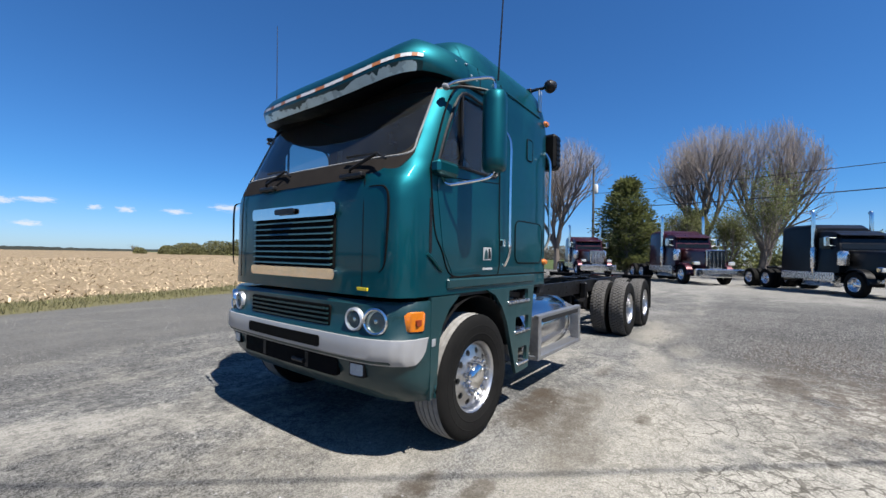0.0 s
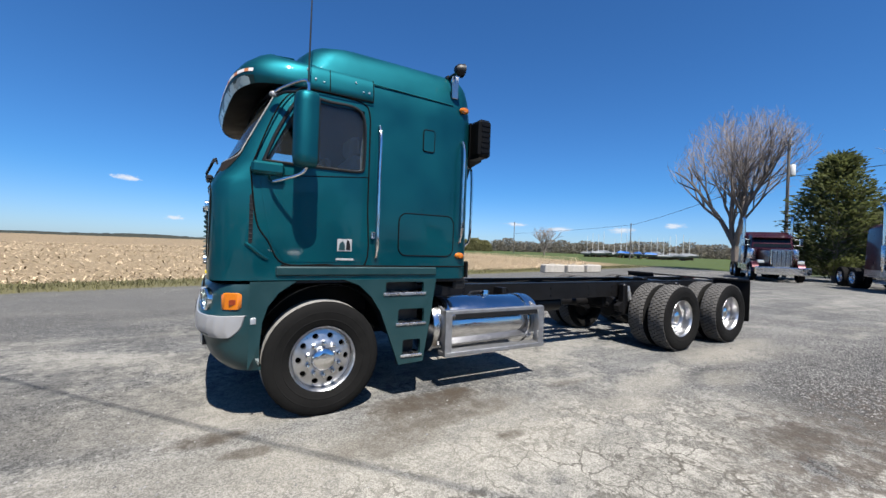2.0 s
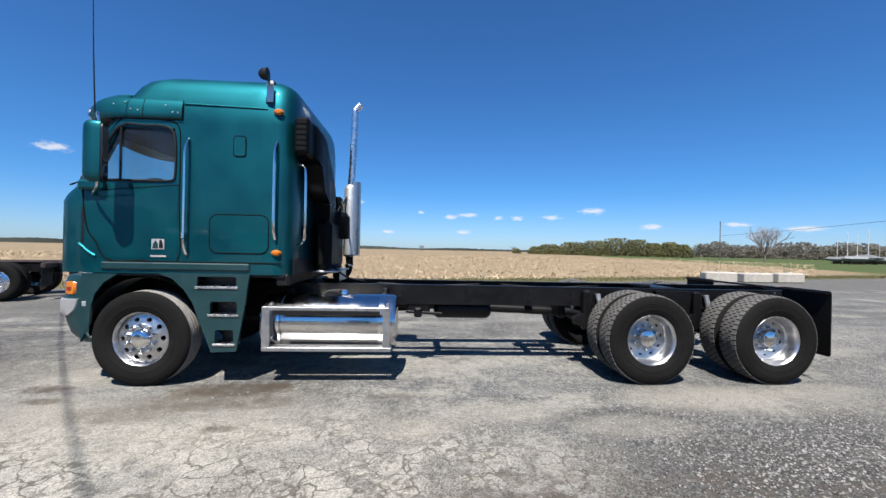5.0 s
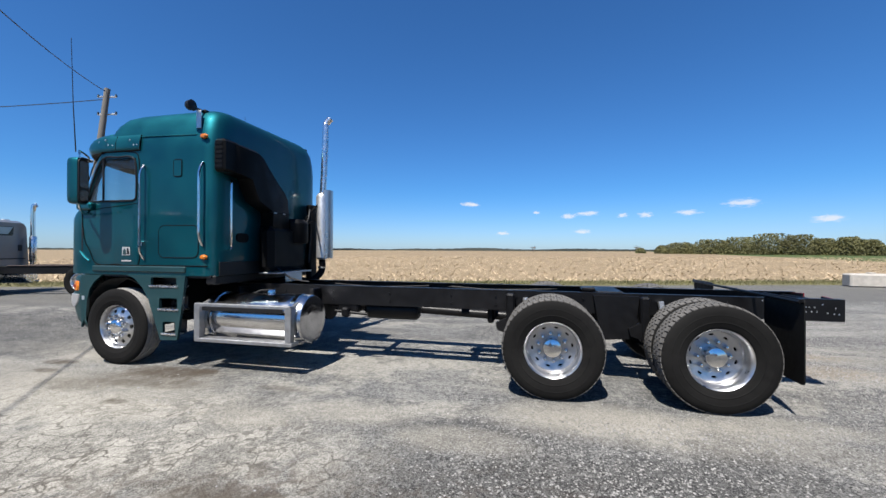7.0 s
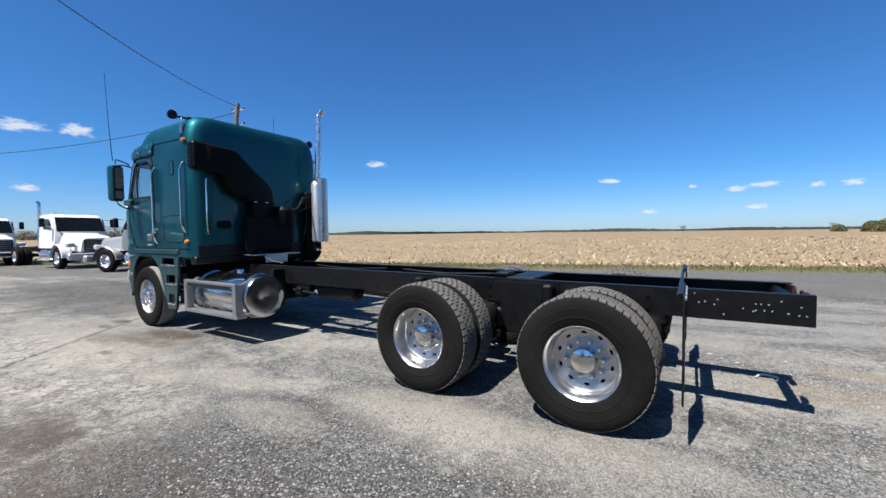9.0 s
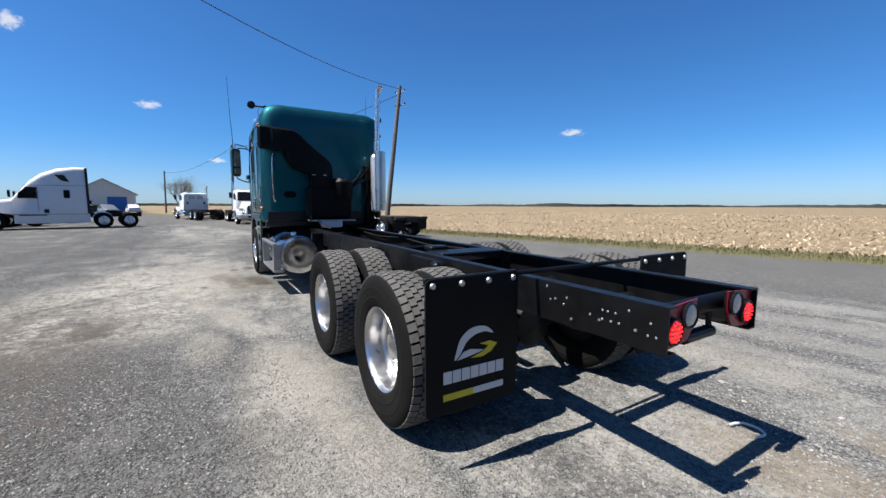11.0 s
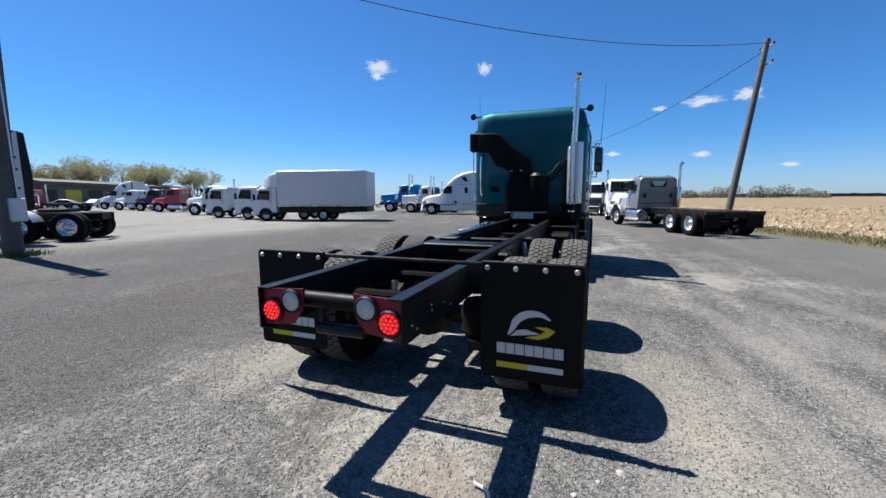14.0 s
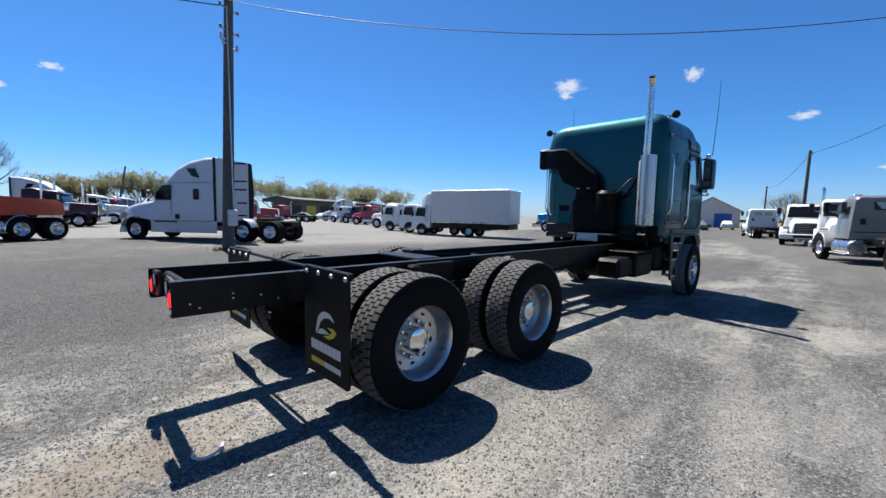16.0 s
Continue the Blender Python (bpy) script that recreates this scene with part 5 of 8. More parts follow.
part("front_axle", G().tube([(0, -1.0, 0.49), (0, -0.5, 0.42), (0, 0.5, 0.42), (0, 1.0, 0.49)], 0.06, 10), BLACK, truck)
part("air_tank", G().lathe([(0.0, 3.0), (0.09, 3.01), (0.12, 3.05), (0.12, 3.7), (0.09, 3.74), (0.0, 3.75)], 18, (0, -0.24, 0.66), "x"), BLACK, truck)
part("air_tank", G().lathe([(0.0, 4.2), (0.09, 4.21), (0.11, 4.25), (0.11, 4.8), (0.09, 4.84), (0.0, 4.85)], 18, (0, 0.24, 0.66), "x"), BLACK, truck)
part("valve_block", G().box(2.66, -0.42, 0.62, 2.95, -0.3, 0.78, 0.02).box(2.75, -0.5, 0.58, 2.85, -0.4, 0.7, 0.02).tube([(2.65, -0.45, 0.65), (3.1, -0.44, 0.62)], 0.02, 6), BLACK, truck)

# fuel tank with a polished frame
for side in (-1,):
    ty = side * 0.83
    prof = [(0.0, 1.1), (0.2, 1.105), (0.285, 1.125), (0.3, 1.16), (0.3, 2.52), (0.285, 2.55), (0.2, 2.56), (0.0, 2.535)]
    tank = part("fuel_tank", G().lathe(prof, 40, (0, ty, 0.6), "x"), TANK, truck, "polished round fuel tank")
    for x in (1.3, 2.4):
        part("tank_strap", G().lathe([(0.301, x - 0.03), (0.308, x - 0.028), (0.308, x + 0.028), (0.301, x + 0.03)], 36, (0, ty, 0.6), "x"), CHROME, tank)
        part("tank_bracket", G().box(x - 0.03, min(side * 0.43, side * 0.62), 0.4, x + 0.03, max(side * 0.43, side * 0.62), 0.95, 0.01), BLACK, tank)
    part("filler_cap", G().lathe([(0.0, 0.06), (0.045, 0.06), (0.05, 0.05), (0.05, 0.0)], 16, (1.95, ty - side * 0.02, 0.885), "z"), CHROME, tank)
    part("filler_neck", G().tube([(1.7, ty, 0.89), (1.78, ty - side * 0.05, 0.93), (1.95, ty - side * 0.05, 0.94)], 0.012, 6), PLASTIC, tank)
    yo = CY + side * 1.2
    yi = side * 1.08
    fr = part("step_frame", G().box(1.19, min(yo, yo - side * 0.06), 0.765, 2.5, max(yo, yo - side * 0.06), 0.805, 0.006), FRAMEM, tank, "dull aluminium frame round the tank")
    part("frame_bar", G().box(1.19, min(yi, yo), 0.34, 2.52, max(yi, yo), 0.385, 0.006), FRAMEM, fr)
    for x, lean in ((1.19, 0.0), (2.43, 0.0)):
        part("frame_upright", G().prism([(x, 0.36), (x + 0.075, 0.36), (x + 0.075, 0.785), (x, 0.785)], "y", yo - side * 0.002, yo - side * 0.03), FRAMEM, fr)
        part("frame_upright", G().prism([(yo - side * 0.2, 0.83), (yo - side * 0.035, 0.765), (yo - side * 0.035, 0.36), (yo - side * 0.1, 0.36), (yo - side * 0.14, 0.6)], "x", x + 0.02, x + 0.05), FRAMEM, fr)
    part("tread_strip", G().box(1.3, yo - 0.004 - side * 0.004, 0.72, 2.4, yo + 0.004 - side * 0.004, 0.768, 0.002), PLASTIC, fr)
    for i in range(8):
        x = 1.42 + i * 0.125
        part("tread_hole", G().lathe([(0.0, 0.004), (0.012, 0.004), (0.014, 0.0)], 10, (x, yo, 0.744), "y"), CHROME, fr)

part("battery_box", G().box(1.45, 0.5, 0.48, 2.15, 0.92, 0.86, 0.03).box(2.15, 0.5, 0.5, 2.7, 0.88, 0.8, 0.05).box(1.42, 0.48, 0.86, 2.18, 0.94, 0.89, 0.01), INTAKE, truck, "black battery box")


# wheels
def holed_disc(g, r0, r1, y0, y1, count, hole, depth, shift=0.0, tall=1.0):
    """A ring-shaped disc with round hand holes: from radius r0 at y0 to r1 at y1."""
    for c in range(count):
        a0 = 2 * math.pi * (c + shift) / count
        n = 16
        ring_i, ring_o, ring_d = [], [], []
        for k in range(n):
            a = 2 * math.pi * k / n
            cu, cv = math.cos(a), math.sin(a)
            q = max(abs(cu), abs(cv))
            for lst, (u, v), d in ((ring_o, (cu / q, cv / q), 0), (ring_i, (cu * hole, cv * hole * tall), 0), (ring_d, (cu * hole, cv * hole * tall), depth)):
                th = a0 + u * math.pi / count
                r = r0 + (r1 - r0) * (v + 1) / 2
                y = y0 + (y1 - y0) * (v + 1) / 2 + d
                lst.append((r * math.cos(th), y, r * math.sin(th)))
        g.grid([ring_o, ring_i, ring_d], close=True)
    return g


def tyre_mesh(name, drive):
    """A truck tyre, axis along y, outer face towards -y."""
    R, w = 0.5, 0.14
    prof = [(0.27, -0.112), (0.282, -0.124), (0.3, -0.132), (0.33, -0.138), (0.337, -0.1405), (0.339, -0.142), (0.345, -0.142), (0.347, -0.141), (0.38, -0.145), (0.4, -0.1452), (0.402, -0.1464), (0.408, -0.1464), (0.41, -0.1448), (0.43, -0.143), (0.465, -0.135), (0.482, -0.122), (0.492, -0.108)]
    if drive:
        crown = [(0.486, -0.1), (0.486, 0.1)]
    else:
        crown = []
        for a, b in ((-0.108, -0.07), (-0.06, -0.03), (-0.019, 0.019), (0.03, 0.06), (0.07, 0.108)):
            crown += [(0.482, a - 0.003), (0.497 - 3 * a * a * 0.3, a), (0.497 - 3 * b * b * 0.3, b), (0.482, b + 0.003)]
    prof = prof + crown + [(r, -y) for r, y in prof[::-1]]
    g = G().lathe(prof, 72)
    blocks = G()
    if drive:
        nb = 52
        for row, (a, b) in enumerate(((-0.12, -0.072), (-0.066, -0.024), (-0.018, 0.018), (0.024, 0.066), (0.072, 0.12))):
            for k in range(nb):
                t0 = 2 * math.pi * (k + 0.5 * (row % 2)) / nb
                t1 = t0 + 2 * math.pi / nb * 0.78
                v = []
                for r in (0.484, 0.503):
                    dr = -0.012 if row in (0, 4) and r > 0.49 else 0
                    for y, t in ((a, t0), (b, t0 + 0.012), (b, t1 + 0.012), (a, t1)):
                        edge = dr if (abs(y) > 0.1) else 0
                        v.append(((r + edge) * math.cos(t), y, (r + edge) * math.sin(t)))
                blocks.add(v, [(4, 5, 6, 7), (0, 1, 5, 4), (1, 2, 6, 5), (2, 3, 7, 6), (3, 0, 4, 7)])
    me = g.mesh(name, RUBBER, 30)
    me.materials.append(TREADF)
    for p in me.polygons:
        c = p.center
        r = math.hypot(c.x, c.z)
        if r > 0.4862 and abs(c.y) < 0.102 and not drive:
            p.material_index = 1
    return me, blocks.mesh("tread", TREADM, 30) if drive else None


(TYRE_F, _), (TYRE_R, TREAD) = tyre_mesh("tyre", False), tyre_mesh("tyre", True)
# front rim: disc bulging outwards
g = G().lathe([(0.29, 0.1), (0.275, 0.06), (0.272, -0.09), (0.28, -0.112), (0.292, -0.122), (0.298, -0.116)], 48)
g.lathe([(0.272, -0.06), (0.262, -0.072), (0.255, -0.075)], 48)
holed_disc(g, 0.165, 0.255, -0.098, -0.075, 10, 0.42, 0.03, 0.5, 1.3)
g.lathe([(0.165, -0.098), (0.15, -0.104), (0.1, -0.106), (0.0, -0.106)], 40)
g.v = [(x * 0.955, y, z * 0.955) for x, y, z in g.v]
RIM_F = g.mesh("rim", RIMM, 40)
# outer rear rim: deep dish
g = G().lathe([(0.29, 0.1), (0.275, 0.06), (0.268, 0.0), (0.268, -0.09), (0.278, -0.112), (0.292, -0.124), (0.298, -0.116)], 48)
g.lathe([(0.268, 0.0), (0.262, 0.022), (0.255, 0.03)], 48)
holed_disc(g, 0.165, 0.255, 0.05, 0.03, 10, 0.36, 0.014, 0.5, 0.72)
g.lathe([(0.165, 0.05), (0.1, 0.055), (0.0, 0.055)], 40)
g.v = [(x * 0.945, y, z * 0.945) for x, y, z in g.v]
RIM_R = g.mesh("rim", RIMM, 40)
HUB_F = G().lathe([(0.105, 0.0), (0.1, -0.03), (0.085, -0.048), (0.05, -0.056), (0.0, -0.058)], 32).mesh("hub_cap", CHROME, 40)
HUB_R = G().lathe([(0.095, 0.06), (0.095, -0.03), (0.088, -0.045), (0.05, -0.058), (0.0, -0.06)], 32).mesh("hub_cap", CHROME, 40)
NUT = G().lathe([(0.0, -0.06), (0.013, -0.057), (0.021, -0.036), (0.023, 0.0)], 8).mesh("lug_nut", CHROME, 40)
DARKD = G().lathe([(0.0, 0.09), (0.27, 0.09)], 24).mesh("brake_drum", BLACK)


def road_wheel(x, y, side, kind, spin=0.0):
    """kind: front, outer or inner. The outer face looks towards side."""
    flip = Matrix.Identity(4) if side < 0 else Matrix.Rotation(math.pi, 4, "Z")
    w = part("wheel", TYRE_F if kind == "front" else TYRE_R, None, truck, "steer wheel with ribbed tyre" if kind == "front" else "drive wheel with block-tread tyre",
             m=Matrix.Translation((x, y, 0.462 if kind == "front" else 0.478)) @ Matrix.Diagonal((0.985, 1, 0.985, 1) if kind == "front" else (1, 1, 1, 1)) @ flip @ Matrix.Rotation(spin, 4, "Y"))
    if kind != "inner":
        part("rim", RIM_F if kind == "front" else RIM_R, None, w, "polished ten-hole aluminium rim")
        part("hub_cap", HUB_F if kind == "front" else HUB_R, None, w, "chrome hub cap", m=Matrix.Translation((0, -0.106 if kind == "front" else 0.0, 0)))
        for k in range(10):
            a = 2 * math.pi * k / 10
            part("lug_nut", NUT, None, w, m=Matrix.Translation((0.137 * math.cos(a), -0.1 if kind == "front" else 0.055, 0.137 * math.sin(a))))
    if kind != "front":
        tagged(part("tread", TREAD, None, w, "dusty block tread"), kind="stuff")
    part("brake_drum", DARKD, None, w)
    return w


for side in (-1, 1):
    road_wheel(0.0, side * 1.085 - 0.02, side, "front", 0.3)
    for i, x in enumerate((5.38, 6.83)):
        road_wheel(x, side * 1.075 - 0.01, side, "outer", 0.2 + i)
        road_wheel(x, side * 0.745 - 0.01, side, "inner", 0.7 + i)

# mud flaps with a printed emblem
for side in (-1, 1):
    y0 = 0.59 if side > 0 else -1.215
    fl = part("mud_flap", G().prism(rounded(y0, 0.3, y0 + 0.61, 1.04, 0.03), "x", 7.46, 7.472), FLAP, truck, "black rubber mud flap with a printed emblem")
    for k in range(4):
        part("flap_bolt", G().lathe([(0.0, 0.012), (0.014, 0.011), (0.018, 0.0)], 12, (7.472, y0 + 0.04 + 0.177 * k, 1.005), "x"), DULL, fl)
    part("flap_bar", G().box(7.44, y0, 1.015, 7.462, y0 + 0.61, 1.045, 0.004), BLACK, fl)
    cx = y0 + 0.31
    pts = [(cx + 0.12, 0.705), (cx + 0.06, 0.735), (cx - 0.02, 0.73), (cx - 0.08, 0.69), (cx - 0.11, 0.63), (cx - 0.135, 0.59)]
    line = smooth([(a, b, 0) for a, b in pts], 4)
    ring = []
    for i, q in enumerate(line):
        d = (line[min(i + 1, len(line) - 1)] - line[max(i - 1, 0)]).normalized()
        w = 0.003 + 0.021 * math.sin(math.pi * i / (len(line) - 1))
        ring.append([(7.4748, q.x - d.y * w, q.y + d.x * w), (7.4748, q.x + d.y * w, q.y - d.x * w)])
    part("emblem_swoosh", G().grid(ring), PRINT, fl, "white curved emblem stroke")
    part("emblem_arrow", G().prism([(cx - 0.03, 0.583), (cx + 0.05, 0.578), (cx + 0.11, 0.6), (cx + 0.15, 0.64), (cx + 0.1, 0.66), (cx + 0.03, 0.655), (cx + 0.09, 0.635), (cx + 0.06, 0.61)], "x", 7.472, 7.4745), YELLOW, fl)
    part("emblem_stroke", G().prism([(cx - 0.12, 0.585), (cx - 0.02, 0.6), (cx + 0.06, 0.615), (cx - 0.03, 0.635), (cx - 0.08, 0.625)], "x", 7.472, 7.4747), PRINT, fl)
    for k in range(7):
        part("lettering_block", G().box(7.472, y0 + 0.105 + 0.0585 * k, 0.468, 7.4745, y0 + 0.158 + 0.0585 * k, 0.536, 0.0008), PRINT, fl)
    part("colour_bar", G().box(7.472, y0 + 0.105, 0.375, 7.4745, y0 + 0.3, 0.412, 0.0008), YELLOW, fl)
    part("colour_bar", G().box(7.472, y0 + 0.3, 0.375, 7.4745, y0 + 0.51, 0.412, 0.0008), PRINT, fl)

# tail lamp panels
for side in (-1, 1):
    p = part("tail_panel", G().prism([(side * 0.418, 0.958), (side * 0.15, 0.975), (side * 0.16, 0.86), (side * 0.22, 0.78), (side * 0.418, 0.76)], "x", 8.22, 8.226), REDPAINT, truck, "red tail lamp panel")
    part("panel_backing", G().prism([(side * 0.415, 0.955), (side * 0.155, 0.97), (side * 0.165, 0.865), (side * 0.225, 0.785), (side * 0.415, 0.765)], "x", 8.206, 8.2195), PLASTIC, p)
    for y, z, r, mt, lab in ((0.352, 0.845, 0.062, RED_ON, "lit red tail lamp"), (0.225, 0.905, 0.06, CLEAR, "round white reversing lamp")):
        ringp = part("tail_lamp", G().lathe([(r, 0.0), (r + 0.006, 0.012), (r - 0.002, 0.02), (r - 0.008, 0.014)], 28, (8.226, side * y, z), "x"), PLASTIC, p)
        part("lamp_lens", G().lathe([(0.0, 0.02), (r * 0.6, 0.019), (r - 0.008, 0.012)], 28, (8.226, side * y, z), "x"), RED_DIM if "red" in lab else CLEAR, ringp, lab)
        if "red" in lab:
            for a, q in [(0, 0)] + [(2 * math.pi * k / 6, 0.022) for k in range(6)] + [(2 * math.pi * k / 12, 0.042) for k in range(12)]:
                part("diode", G().lathe([(0.0, 0.006), (0.005, 0.005), (0.007, 0.0)], 8, (8.244, side * y + q * math.cos(a), z + q * math.sin(a)), "x"), RED_ON, ringp)
part("tail_tube", G().tube([(8.14, -0.4, 0.9), (8.14, 0.4, 0.9)], 0.045, 14), INTAKE, truck)
part("tail_bar", G().tube([(8.15, -0.12, 0.75), (8.15, 0.16, 0.75)], 0.032, 10).tube([(8.15, -0.1, 0.75), (8.145, -0.1, 0.88)], 0.015, 6).tube([(8.15, 0.14, 0.75), (8.145, 0.14, 0.88)], 0.015, 6), PLASTIC, truck)

# unused bolt holes in the rail ends, their bright spots painted as pale discs
for side in (-1, 1):
    for x, z in ((7.9, 0.86), (8.15, 0.82)) if side > 0 else ((7.53, 0.94), (7.56, 0.87), (7.66, 0.86), (7.68, 0.9), (7.84, 0.845), (7.915, 0.885), (7.945, 0.885), (7.99, 0.885), (7.915, 0.838), (7.965, 0.838), (8.01, 0.838), (8.06, 0.915), (8.16, 0.82), (8.2, 0.82), (8.17, 0.88)):
        part("bolt", G().lathe([(0.0, 0.003), (0.005, 0.0025), (0.0065, 0.0)], 8, (0, 0, 0), "y"), DULL, truck, m=Matrix.Translation((x, side * 0.4305, z)) @ Matrix.Diagonal((1, side, 1, 1)))

# exhaust on the right behind the cab
ex = part("exhaust_muffler", G().lathe([(0.0, 1.29), (0.07, 1.29), (0.095, 1.32), (0.095, 2.33), (0.085, 2.37), (0.058, 2.4)], 28, (1.72, 0.81, 0), "z"), DULL, truck, "upright exhaust muffler behind a bright curved guard")
shield = [(0.116, 1.31), (0.122, 1.312), (0.122, 2.45), (0.116, 2.452), (0.116, 1.31)]
part("heat_guard", G().lathe(shield, 20, (1.75, 0.875, 0), "z", (radians(-85), radians(100))), GUARD, ex, "bright curved heat guard")
for z in (1.42, 2.3):
    part("guard_strap", G().box(1.7, 0.84, z, 1.86, 0.87, z + 0.03, 0.004), DULL, ex)
part("stack_pipe", G().tube(smooth([(1.72, 0.82, 2.36), (1.735, 0.83, 2.6), (1.75, 0.845, 3.1), (1.76, 0.85, 3.5), (1.765, 0.86, 3.58), (1.83, 0.88, 3.67)]), 0.054, 16, caps=False), ALU, ex, "chrome exhaust pipe with a turned-back tip")
part("lower_pipe", G().tube(smooth([(1.72, 0.81, 1.31), (1.72, 0.81, 1.12), (1.66, 0.7, 0.98), (1.5, 0.5, 0.85)]), 0.055, 12), INTAKE, ex)
part("pipe_clamp", G().lathe([(0.058, 1.14), (0.066, 1.145), (0.066, 1.17), (0.058, 1.175)], 20, (1.72, 0.81, 0), "z"), CHROME, ex)
part("stack_mount", G().box(1.5, 0.66, 0.95, 1.6, 0.86, 2.2, 0.02).tube([(1.5, 0.42, 1.78), (1.68, 0.74, 2.2)], 0.018, 6).tube([(1.5, 0.2, 1.7), (1.66, 0.72, 1.95)], 0.014, 6), INTAKE, ex)

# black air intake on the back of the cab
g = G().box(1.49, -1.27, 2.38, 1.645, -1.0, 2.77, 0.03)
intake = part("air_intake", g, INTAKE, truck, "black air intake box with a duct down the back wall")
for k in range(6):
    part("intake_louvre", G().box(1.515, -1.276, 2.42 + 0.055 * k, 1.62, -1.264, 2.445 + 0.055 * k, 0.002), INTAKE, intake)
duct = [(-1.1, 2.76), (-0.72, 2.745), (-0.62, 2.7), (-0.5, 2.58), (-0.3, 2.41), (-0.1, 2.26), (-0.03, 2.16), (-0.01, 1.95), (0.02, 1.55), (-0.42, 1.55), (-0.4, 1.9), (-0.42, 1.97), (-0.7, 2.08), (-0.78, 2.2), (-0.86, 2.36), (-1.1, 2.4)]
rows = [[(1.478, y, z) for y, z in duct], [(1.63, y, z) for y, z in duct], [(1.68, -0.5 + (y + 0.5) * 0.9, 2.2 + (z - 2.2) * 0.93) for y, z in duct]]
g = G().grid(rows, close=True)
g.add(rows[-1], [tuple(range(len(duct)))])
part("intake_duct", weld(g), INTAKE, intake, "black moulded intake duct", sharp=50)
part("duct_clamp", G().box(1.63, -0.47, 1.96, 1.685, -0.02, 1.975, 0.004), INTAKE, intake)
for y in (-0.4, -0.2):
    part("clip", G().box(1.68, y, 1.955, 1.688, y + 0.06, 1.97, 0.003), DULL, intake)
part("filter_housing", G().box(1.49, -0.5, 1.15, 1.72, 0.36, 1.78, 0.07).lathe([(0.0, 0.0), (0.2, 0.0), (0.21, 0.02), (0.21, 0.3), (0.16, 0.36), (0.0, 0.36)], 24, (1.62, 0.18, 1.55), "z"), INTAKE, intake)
part("wall_latch", G().prism(rounded(-0.87, 1.545, -0.65, 1.665, 0.055), "x", 1.472, 1.482), INTAKE, truck, "black oval latch in the back wall")
part("rear_apron", G().box(1.466, CY - 1.12, 1.13, 1.484, CY + 1.12, 1.3, 0.008), PLASTIC, truck, "black lower apron of the back wall")
part("deck_plate", G().box(1.5, -0.48, 1.12, 1.8, 0.36, 1.14, 0.004).box(1.79, -0.3, 1.0, 1.8, 0.1, 1.12, 0.004), DULL, truck, "dull metal deck plate behind the cab")
part("hose_coil", G().tube(smooth([(1.62, 0.15, 1.72), (1.7, 0.4, 1.9), (1.62, 0.6, 2.1), (1.6, 0.66, 1.7), (1.66, 0.5, 1.25)]), 0.014, 6).tube(smooth([(1.7, -0.35, 1.2), (1.9, -0.3, 1.05), (2.1, -0.2, 1.0)]), 0.014, 6), PLASTIC, truck)
part("back_sill", G().box(1.3, CY - 1.15, 1.02, 1.44, CY + 1.15, 1.14, 0.02), PLASTIC, truck)
bar("grab_handle", [(1.47, -1.0, 2.32), (1.53, -1.02, 2.3), (1.555, -1.05, 2.2), (1.555, -1.05, 1.6), (1.53, -1.02, 1.48), (1.47, -1.0, 1.45)], 0.014, CHROME, truck, "polished grab handle on the back wall")


# the right side of the cab stands nearer to the middle than the left, and more so at the back
KEEP = ("suspension", "mirror", "antenna", "wheel", "frame", "tail", "mud", "axle", "exhaust", "air_tank", "battery", "crossmember", "flap_hanger", "drive", "engine", "bracket", "work_lamp", "fuel", "valve", "bolt", "licence", "hose", "deck", "front_axle")
for ob in truck.children_recursive:
    chain = [ob]
    while chain[-1].parent is not truck:
        chain.append(chain[-1].parent)
    name = chain[-1].name
    arm = name.startswith(("mirror_arm", "mirror_brace"))
    if name.startswith(KEEP) and not arm and not name.startswith(("mirror_foot", "wheel_arch")):
        continue
    to = Matrix.Identity(4)
    for q in chain:
        to = q.matrix_basis @ to
    back_to = to.inverted()
    for v in ob.data.vertices:
        p = to @ v.co
        if p.y > 0:
            k = 0.045 + 0.04 * min(1.0, max(0.0, (p.x + 0.8) / 2.1))
            if arm:
                k *= min(1.0, max(0.0, (1.26 - p.y) / 0.1))
            p.y *= 1 - k
            v.co = back_to @ p


# ---- parked vehicles ----
MAROON = flakes("maroon_paint", (0.04, 0.004, 0.008))
BLACKP = mat("black_vehicle_paint", (0.003, 0.003, 0.0034), 0.35, 0.0, grain=4, amount=0.2, spec=0.25)
GREYP = mat("grey_vehicle_paint", (0.135, 0.137, 0.14), 0.35, 0.2, grain=6, amount=0.1, coat=0.4)
BLUEP = flakes("blue_paint", (0.005, 0.13, 0.3))
REDP = mat("red_vehicle_paint", (0.28, 0.01, 0.01), 0.35, 0, grain=6, amount=0.12, coat=0.5)
ORANGEP = mat("orange_vehicle_paint", (0.45, 0.05, 0.01), 0.4, 0, grain=6, amount=0.12, coat=0.4)
BOXW = mat("white_box_panel", (0.5, 0.505, 0.52), 0.45, 0, grain=2.5, amount=0.06, stain=0.15, stain_colour=(0.3, 0.3, 0.3))
DARKGLASS = mat("dark_vehicle_glass", (0.006, 0.0075, 0.0085), 0.06, 0, grain=3, amount=0.2, spec=0.25)
# opaque pale glass: the daylight in the rear windows is put into its colour
PGLASS = mat("pale_cab_glass", (0.3, 0.36, 0.36), 0.1, 0, grain=3, amount=0.2, spec=0.8)

